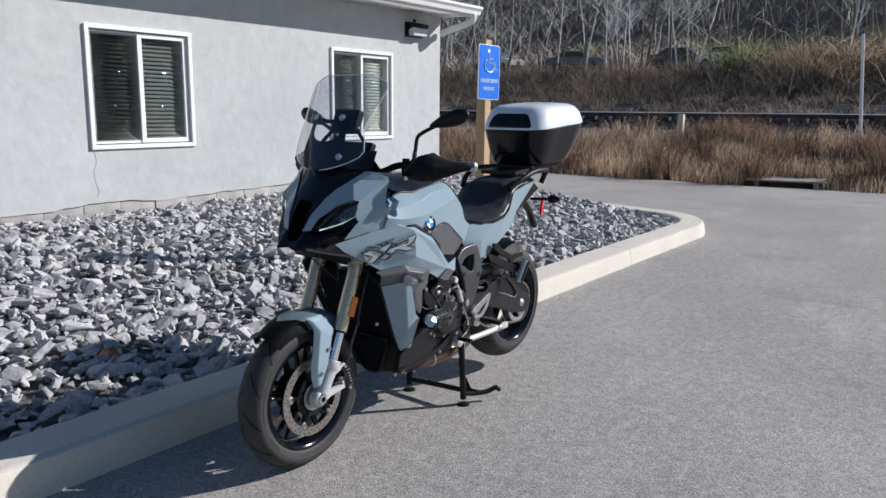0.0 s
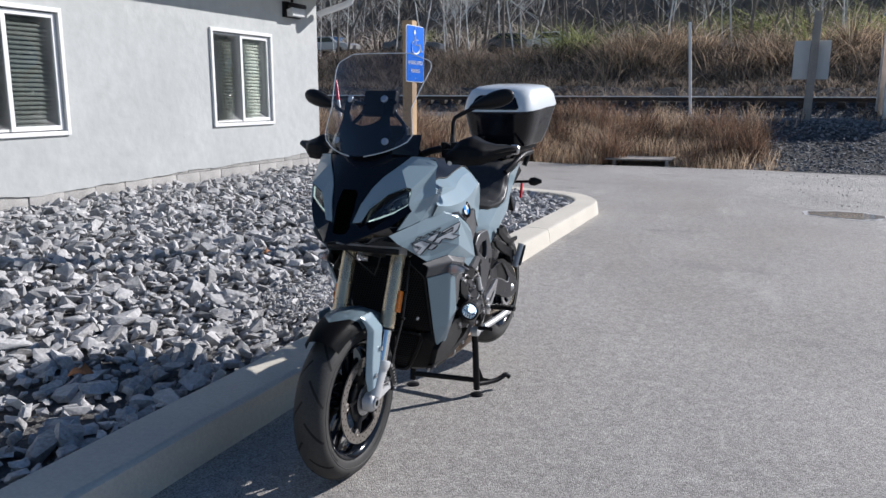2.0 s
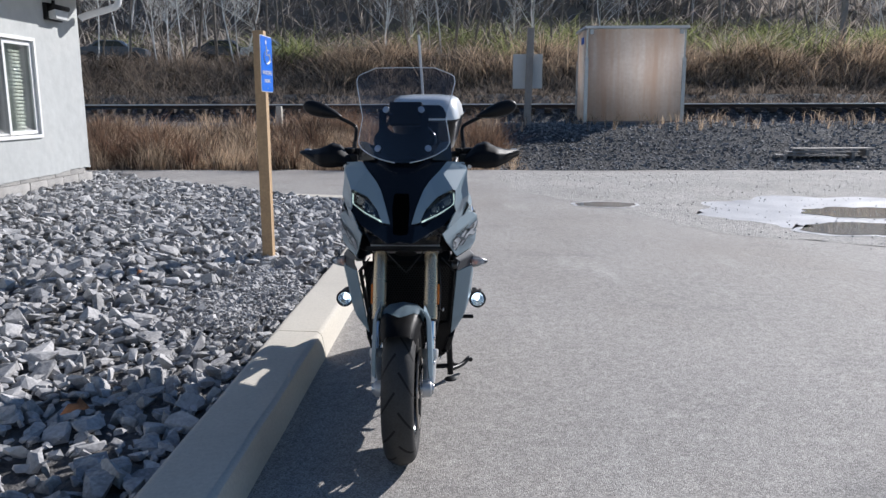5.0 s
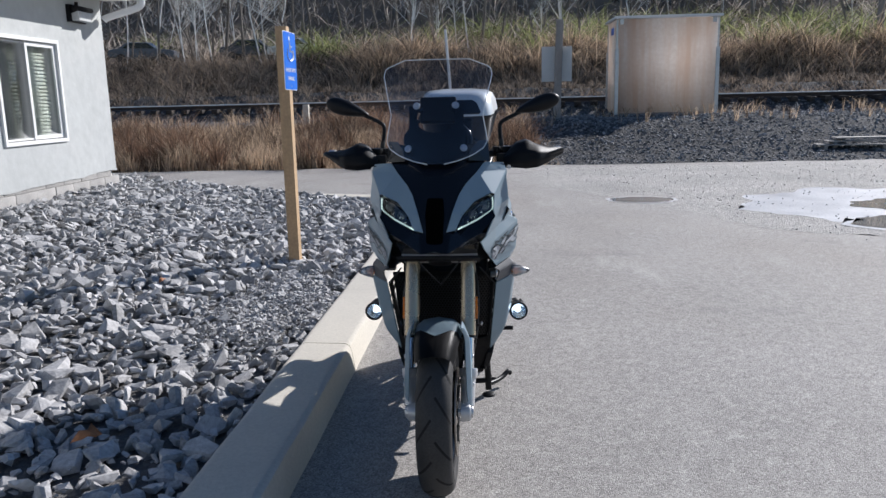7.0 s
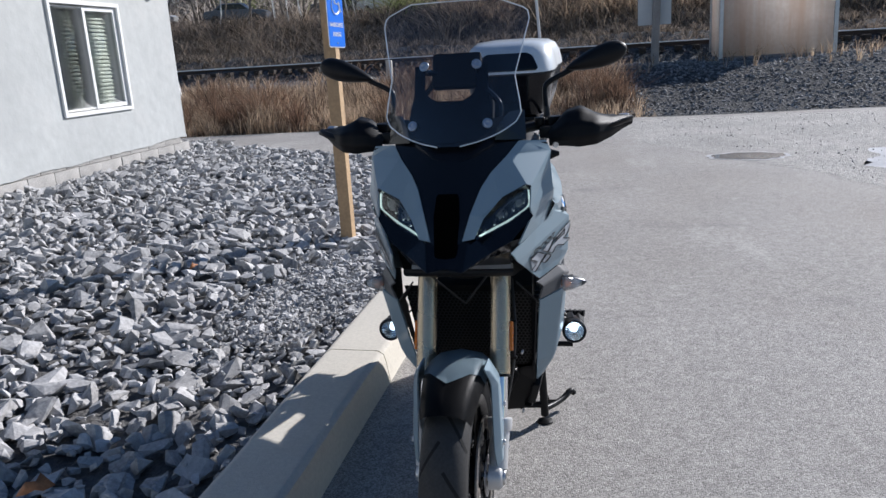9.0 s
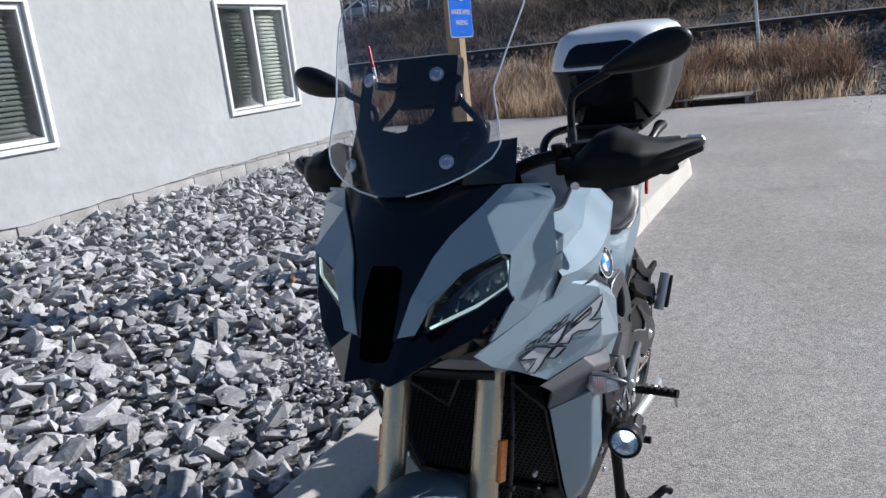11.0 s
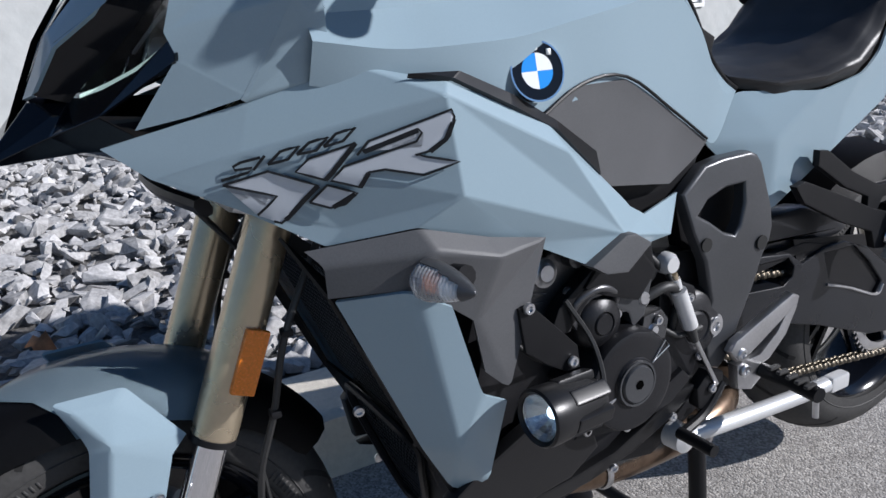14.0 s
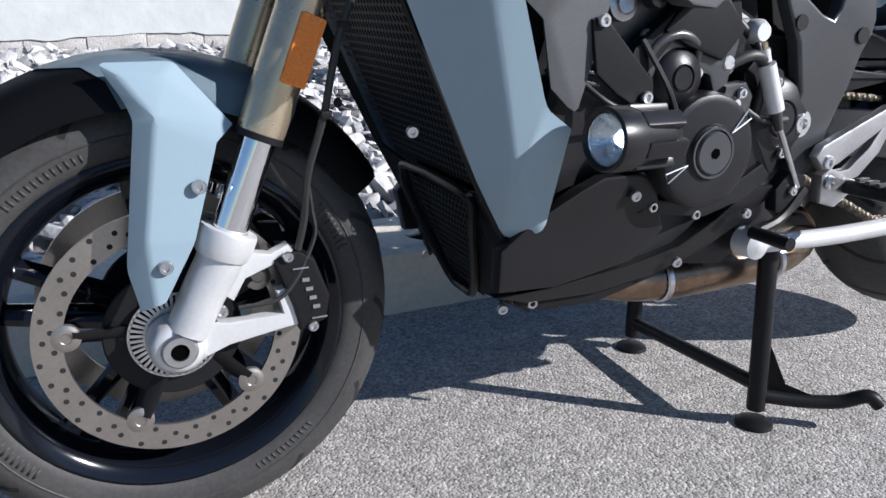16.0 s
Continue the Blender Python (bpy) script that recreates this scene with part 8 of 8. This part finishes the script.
part("collector_pipe", bm, EXHAUST, BIKE, "heat tinted exhaust collector pipe")
for y in (0.74, 0.98):
    bm = bmesh.new()
    lathe(bm, [(0.036, -0.006), (0.0395, -0.004), (0.0395, 0.004), (0.036, 0.006)], (0.089, y, 0.2675), (0, 1, 0.02), 24, True)
    part("pipe_band", bm, STEEL, BIKE)
bm = bmesh.new()
tube(bm, [(-0.13, 1.05, 0.31), (-0.17, 1.15, 0.36), (-0.20, 1.25, 0.43)], 0.03, 16, 4)
lathe(bm, [(0.03, 0), (0.055, 0.03), (0.058, 0.26), (0.048, 0.29), (0.03, 0.285)], (-0.20, 1.24, 0.425), (-0.06, 0.78, 0.5), 28)
part("silencer", bm, BLACK, BIKE, "short black silencer")
# centre stand and side stand
st = new("centre_stand")
st.parent = BIKE
for s in (1, -1):
    bm = bmesh.new()
    tube(bm, [(s * 0.155, 0.905, 0.335), (s * 0.162, 0.908, 0.20), (s * 0.168, 0.912, 0.03)], 0.0155, 12)
    part("leg", bm, BLACK, st)
    bm = bmesh.new()
    lathe(bm, [(0, 0.012), (0.018, 0.012), (0.030, 0.006), (0.032, 0.0), (0, 0.0)], (s * 0.168, 0.912, 0.0), (0, 0, 1), 22)
    part("foot", bm, BLACK, st)
bm = bmesh.new()
tube(bm, [(-0.162, 0.91, 0.06), (0.162, 0.91, 0.075)], 0.013, 10)
part("cross_tube", bm, BLACK, st)
bm = bmesh.new()
tube(bm, [(0.168, 0.915, 0.055), (0.20, 0.97, 0.048), (0.235, 1.025, 0.05), (0.262, 1.06, 0.066), (0.275, 1.075, 0.052)], 0.012, 10, 5)
part("foot_lever", bm, BLACK, st)
bm = bmesh.new()
vs = [bm.verts.new(q) for q in ((0.168, 0.922, 0.155), (0.168, 0.922, 0.045), (0.225, 1.005, 0.052), (0.185, 0.955, 0.075))]
bm.faces.new(vs)
bmesh.ops.solidify(bm, geom=bm.faces, thickness=0.006)
part("gusset", bm, BLACK, st)
ss = new("side_stand")
ss.parent = BIKE
bm = bmesh.new()
tube(bm, [(0.195, 0.835, 0.343), (0.20, 0.98, 0.338), (0.215, 1.10, 0.345), (0.222, 1.16, 0.352)], 0.0145, 14, 4)
part("leg", bm, ALU, ss, "bare metal side stand leg")
bm = bmesh.new()
lathe(bm, [(0, 0.018), (0.010, 0.018), (0.022, 0.012), (0.024, -0.02), (0, -0.02)], (0.195, 0.825, 0.345), (1, 0, 0), 22)
part("pivot", bm, ALU, ss)
bm = bmesh.new()
box(bm, (0.225, 1.185, 0.352), (0.022, 0.05, 0.03), 0.006)
part("shoe", bm, ALU, ss)

# seat and tail
SEAT = [(0.885, 0.060, 1.000, 0.975), (0.92, 0.090, 0.965, 0.935), (0.97, 0.135, 0.930, 0.892), (1.05, 0.170, 0.918, 0.874), (1.15, 0.182, 0.925, 0.876), (1.24, 0.180, 0.952, 0.888), (1.30, 0.170, 0.995, 0.915), (1.35, 0.160, 1.050, 0.985),
        (1.43, 0.150, 1.072, 1.015), (1.55, 0.135, 1.078, 1.025), (1.66, 0.110, 1.075, 1.03), (1.71, 0.070, 1.062, 1.035)]
part("seat", smoothed(loft([[(0, v, z + 0.004), (w * 0.55, v, z), (w * 0.85, v, z - 0.018), (w, v, z - 0.6 * (z - lo)), (w * 0.93, v, lo)] for v, w, z, lo in SEAT]), 2), SEATV, BIKE, "black stepped seat in textured vinyl", 60)
TAIL = [(0.142, 0.978, 0.884), (0.136, 0.914, 0.812), (0.158, 1.062, 0.680), (0.170, 1.05, 0.80), (0.178, 1.15, 0.872), (0.176, 1.26, 0.892), (0.166, 1.315, 0.925), (0.158, 1.365, 1.010), (0.150, 1.50, 1.035), (0.125, 1.64, 1.045), (0.130, 1.56, 0.99),
        (0.150, 1.40, 0.91), (0.155, 1.36, 0.838), (0.160, 1.215, 0.765), (0.172, 1.22, 0.84)]
both("tail_panel", lambda s: panel(TAIL, [(0, 1, 3), (1, 2, 3), (0, 3, 4), (3, 2, 13, 14), (3, 14, 5, 4), (14, 13, 12, 11), (14, 11, 6, 5), (6, 11, 7), (7, 11, 10, 8), (8, 10, 9)], 0.004, 0.009, s), PAINT, BIKE, "painted tail panel")
bm = bmesh.new()
prism(bm, [(0.95, 0.80), (1.0, 0.88), (1.30, 0.90), (1.40, 1.0), (1.66, 1.03), (1.70, 1.0), (1.55, 0.93), (1.36, 0.83), (1.15, 0.75)], -0.12, 0.12, 0.012)
part("tail_core", bm, BLACK, BIKE)
bm = bmesh.new()
prism(bm, [(0.90, 0.80), (0.95, 0.97), (0.80, 1.05), (0.55, 1.03), (0.46, 0.95), (0.50, 0.84), (0.70, 0.78)], -0.125, 0.125, 0.01)
part("air_box", bm, BLACK, BIKE)
# tail light and plate holder
bm = bmesh.new()
box(bm, (0, 1.715, 0.995), (0.12, 0.02, 0.045), 0.008)
part("tail_light", bm, RED, BIKE, "red tail light")
bm = bmesh.new()
tube(bm, [(0, 1.62, 0.97), (0, 1.78, 0.88), (0, 1.86, 0.77)], 0.02, 8, 4, 2.0)
ph = part("plate_holder", bm, BLACK, BIKE)
for s in (1, -1):
    bm = bmesh.new()
    box(bm, (s * 0.085, 1.80, 0.880), (0.012, 0.018, 0.085), 0.004, Matrix.Rotation(radians(-12), 4, "X"))
    part("rear_reflector", bm, RED, ph, "red side reflector")
    bm = bmesh.new()
    tube(bm, [(s * 0.03, 1.77, 0.93), (s * 0.14, 1.775, 0.935)], 0.008, 8)
    lathe(bm, [(0.010, 0), (0.022, 0.012), (0.024, 0.035), (0.010, 0.072), (0, 0.074)], (s * 0.135, 1.775, 0.935), (s, 0.1, 0.05), 16)
    part("rear_indicator", bm, BLACK, ph)
# grab rails and rack
for s in (1, -1):
    bm = bmesh.new()
    tube(bm, [(s * 0.145, 1.34, 1.025), (s * 0.175, 1.42, 1.075), (s * 0.185, 1.52, 1.105), (s * 0.18, 1.66, 1.108), (s * 0.15, 1.72, 1.10), (s * 0.13, 1.70, 1.03)], 0.014, 12, 5)
    part("grab_rail", bm, BLACK, BIKE)
bm = bmesh.new()
prism(bm, [(1.46, 1.085), (1.46, 1.105), (1.92, 1.135), (1.92, 1.115)], -0.11, 0.11, 0.006)
for x in (-0.07, 0.07):
    tube(bm, [(x, 1.50, 1.09), (x, 1.60, 1.04)], 0.012, 8)
    tube(bm, [(x, 1.70, 1.10), (x, 1.62, 1.02)], 0.012, 8)
part("luggage_rack", bm, BLACK, BIKE, "black luggage rack")


# top case, locked to the rack
def ring_loft(rings, sq=4.2, n=52):
    bm = bmesh.new()
    rows = []
    for hw, v0, v1, z, tilt in rings:
        vc, hv = (v0 + v1) / 2, (v1 - v0) / 2
        row = []
        for k in range(n):
            a = k * math.tau / n
            c, s = math.cos(a), math.sin(a)
            x = hw * math.copysign(abs(c) ** (2 / sq), c)
            y = vc + hv * math.copysign(abs(s) ** (2 / sq), s)
            row.append(bm.verts.new((x * (1.04 if y > vc else 0.96), y, z + tilt * (y - 1.56))))
        rows.append(row)
    for a, b in zip(rows, rows[1:]):
        for k in range(n):
            bm.faces.new((a[k], a[(k + 1) % n], b[(k + 1) % n], b[k]))
    bm.faces.new(rows[0])
    bm.faces.new(rows[-1])
    return bm


case = new("top_case")
case.parent = BIKE
part("case_base", ring_loft([(0.140, 1.62, 1.96, 1.125, 0.05), (0.160, 1.60, 2.00, 1.135, 0.05), (0.186, 1.575, 2.05, 1.20, 0.07), (0.212, 1.556, 2.090, 1.300, 0.085), (0.216, 1.552, 2.095, 1.312, 0.085)]), GLOSSBLACK, case, "black lower shell", 50)
part("case_seal", ring_loft([(0.209, 1.558, 2.086, 1.311, 0.085), (0.209, 1.558, 2.086, 1.320, 0.085)]), RUBBER, case, "", 50)
lid = part("case_lid", ring_loft([(0.217, 1.551, 2.096, 1.320, 0.085), (0.216, 1.552, 2.094, 1.332, 0.085), (0.206, 1.575, 2.07, 1.385, 0.075), (0.188, 1.605, 2.03, 1.424, 0.06), (0.160, 1.650, 1.99, 1.444, 0.05), (0.09, 1.72, 1.92, 1.454, 0.045)]), CASETOP, case, "pale silver painted lid", 50)
LID = BVHTree.FromObject(lid, bpy.context.evaluated_depsgraph_get())


def on_lid(x, z):
    """The place on the front of the lid at this width and height."""
    at = LID.ray_cast(Vector((x, 1.2, z)), Vector((0, 1, 0)))[0]
    return at or Vector((x, 1.62, z))


bm = bmesh.new()
rows = []
for t in np.linspace(0, 1, 15):
    z = 1.330 + 0.076 * t
    half = 0.140 - 0.034 * t - 0.020 * (max(0, t - 0.72) / 0.28) ** 2 - 0.016 * (max(0, 0.2 - t) / 0.2) ** 2
    rows.append([bm.verts.new(on_lid(half * w, z) + Vector((0, -0.005 if abs(w) < 0.97 and 0.03 < t < 0.97 else -0.001, 0))) for w in np.linspace(-1, 1, 25)])
for a, b in zip(rows, rows[1:]):
    for k in range(24):
        bm.faces.new((a[k], a[k + 1], b[k + 1], b[k]))
part("front_inset", bm, GLOSSBLACK, case, "gloss black front inset", 50)
bm = bmesh.new()
box(bm, (0, 2.072, 1.34), (0.09, 0.02, 0.07), 0.006)
part("latch", bm, BLACK, case)
bm = bmesh.new()
box(bm, (0, 1.78, 1.122), (0.24, 0.34, 0.03), 0.008, Matrix.Rotation(radians(3), 4, "X"))
part("case_plate", bm, BLACK, case)


# windscreen, its bracket and the instruments
def screen_point(h, w):
    """h 0 to 1 up the sheet, w -1 to 1 across."""
    half = np.interp(h, (0, 0.03, 0.08, 0.14, 0.20, 0.30, 0.46, 0.85, 0.92, 1.0), (0.03, 0.085, 0.135, 0.170, 0.183, 0.178, 0.167, 0.202, 0.196, 0.12))
    u = half * w
    return Vector((u, 0.094 + 0.186 * h - 0.018 * math.sin(math.pi * h) + (2.0 - 0.5 * h) * u * u, 1.187 + 0.370 * h))


bm = bmesh.new()
hs, ws = np.linspace(0, 1, 51), np.linspace(-1, 1, 25)
g = [[bm.verts.new(screen_point(h, w)) for w in ws] for h in hs]
for a, b in zip(g, g[1:]):
    for k in range(24):
        bm.faces.new((a[k], a[k + 1], b[k + 1], b[k]))
bmesh.ops.solidify(bm, geom=bm.faces, thickness=0.003)
scr = part("windscreen", bm, SCREEN, BIKE, "clear wrapped windscreen with bolts", 60)
scr.visible_shadow = True
# opaque pale tube round the sheet: the edge's glint is put into its colour
bm = bmesh.new()
rim = [screen_point(h, 1) for h in np.linspace(0.0, 1, 44)] + [screen_point(1, w) for w in np.linspace(0.9, -0.9, 12)] + [screen_point(h, -1) for h in np.linspace(1, 0.0, 44)]
tube(bm, rim, 0.0017, 6)
part("screen_edge", bm, mat("pale edge glint", (0.75, 0.79, 0.82), 0.15, 0.0, vary=0.05), scr, "edge of the screen with its glint painted pale")
for s in (1, -1):
    for h, w in ((0.145, 0.58), (0.55, 0.40)):
        p = screen_point(h, w * s)
        bm = bmesh.new()
        lathe(bm, [(0, 0.003), (0.005, 0.003), (0.006, 0.006), (0.0085, 0.006), (0.0095, 0.0035), (0.013, 0.003), (0.0135, 0.0), (0, 0)], p, (s * 0.25, -0.85, 0.4), 18)
        part("screen_bolt", bm, STEEL, scr)
brk = new("screen_bracket")
brk.parent = BIKE
def bracket_plate():
    """A dark plate behind the screen with two prongs and a rounded gap between them."""
    bm = bmesh.new()
    rows = []
    for z in np.linspace(1.196, 1.392, 29):
        h = (z - 1.187) / 0.370
        out = np.interp(z, (1.196, 1.22, 1.26, 1.32, 1.392), (0.060, 0.108, 0.112, 0.098, 0.100))
        gap = 0.0 if z < 1.296 else min(0.068, 0.068 * math.sqrt(max(0.0, 1 - ((1.336 - z) / 0.04) ** 2))) if z < 1.336 else 0.068
        rows.append([[bm.verts.new((q, 0.106 + 0.186 * h - 0.018 * math.sin(math.pi * h) + 1.8 * q * q, z)) for q in np.linspace(s * gap, s * out, 9)] for s in (-1, 1)])
    for a, b in zip(rows, rows[1:]):
        for p, q in zip(a, b):
            for k in range(8):
                bm.faces.new((p[k], p[k + 1], q[k + 1], q[k]))
    bmesh.ops.solidify(bm, geom=bm.faces, thickness=0.005)
    return bm


part("bracket_plate", bracket_plate(), NOSEBLACK, brk, "dark bracket plate with two prongs", 50)
for s in (1, -1):
    bm = bmesh.new()
    tube(bm, [(s * 0.115, 0.23, 1.22), (s * 0.120, 0.26, 1.28), (s * 0.075, 0.275, 1.33), (s * 0.06, 0.28, 1.36)], 0.008, 10, 5, 0.7)
    part("strut", bm, GLOSSBLACK, brk)
    bm = bmesh.new()
    tube(bm, [(s * 0.088, 0.235, 1.378), (s * 0.07, 0.262, 1.372), (s * 0.05, 0.285, 1.372)], 0.008, 8, 4)
    part("strut", bm, GLOSSBLACK, brk)
bm = bmesh.new()
box(bm, (0.0, 0.290, 1.372), (0.138, 0.034, 0.100), 0.012, Matrix.Rotation(radians(-22), 4, "X"))
part("device_holder", bm, BLACK, brk, "black device holder behind the screen")
bm = bmesh.new()
box(bm, (0, 0.33, 1.235), (0.185, 0.03, 0.115), 0.012, Matrix.Rotation(radians(-28), 4, "X"))
tft = part("instrument_panel", bm, BLACK, BIKE)
bm = bmesh.new()
box(bm, (0, 0.347, 1.243), (0.16, 0.003, 0.09), 0.002, Matrix.Rotation(radians(-28), 4, "X"))
part("display_glass", bm, GLOSSBLACK, tft)
part("cockpit_cover", loft([[(0, 0.125, 1.200), (0.09, 0.148, 1.200), (0.180, 0.212, 1.188)], [(0, 0.20, 1.245), (0.09, 0.20, 1.245), (0.165, 0.235, 1.255)], [(0, 0.30, 1.19), (0.09, 0.30, 1.19), (0.17, 0.30, 1.185)], [(0, 0.34, 1.10), (0.09, 0.33, 1.10), (0.18, 0.30, 1.12)]], caps=False), BLACK, BIKE, "black cockpit cover", 50)
both("screen_side_fin", lambda s: panel([(0.115, 0.150, 1.195), (0.188, 0.215, 1.190), (0.185, 0.262, 1.262), (0.150, 0.215, 1.262), (0.125, 0.165, 1.235)], [(0, 1, 2, 3, 4)], 0.005, 0.002, s), GLOSSBLACK, BIKE, "dark fin beside the screen")
# inner fairing that closes the nose
both("inner_fairing", lambda s: panel([(0.181, 0.215, 1.180), (0.245, 0.252, 1.172), (0.245, 0.25, 1.05), (0.235, 0.30, 0.955), (0.19, 0.26, 0.83), (0.14, 0.22, 0.80), (0.13, 0.22, 1.0)], [(0, 1, 2, 6), (2, 3, 4, 5, 6)], 0.004, 0, s), BLACK, BIKE)

# dark filler under the tank wings
for s in (1, -1):
    bm = bmesh.new()
    prism(bm, [(0.52, 0.90), (0.62, 0.905), (0.80, 0.845), (0.875, 0.80), (0.85, 0.735), (0.74, 0.715), (0.58, 0.76)], s * 0.09, s * 0.165, 0.006)
    part("inner_tank_cover", bm, BLACK, BIKE)
for s in (1, -1):
    bm = bmesh.new()
    prism(bm, [(0.25, 1.030), (0.25, 0.88), (0.30, 0.80), (0.50, 0.76), (0.60, 0.80), (0.60, 0.90), (0.46, 0.93), (0.36, 0.965), (0.30, 1.0)], s * 0.10, s * 0.200, 0.006)
    part("inner_side_panel", bm, BLACK, BIKE)

# loose stones last
stones()
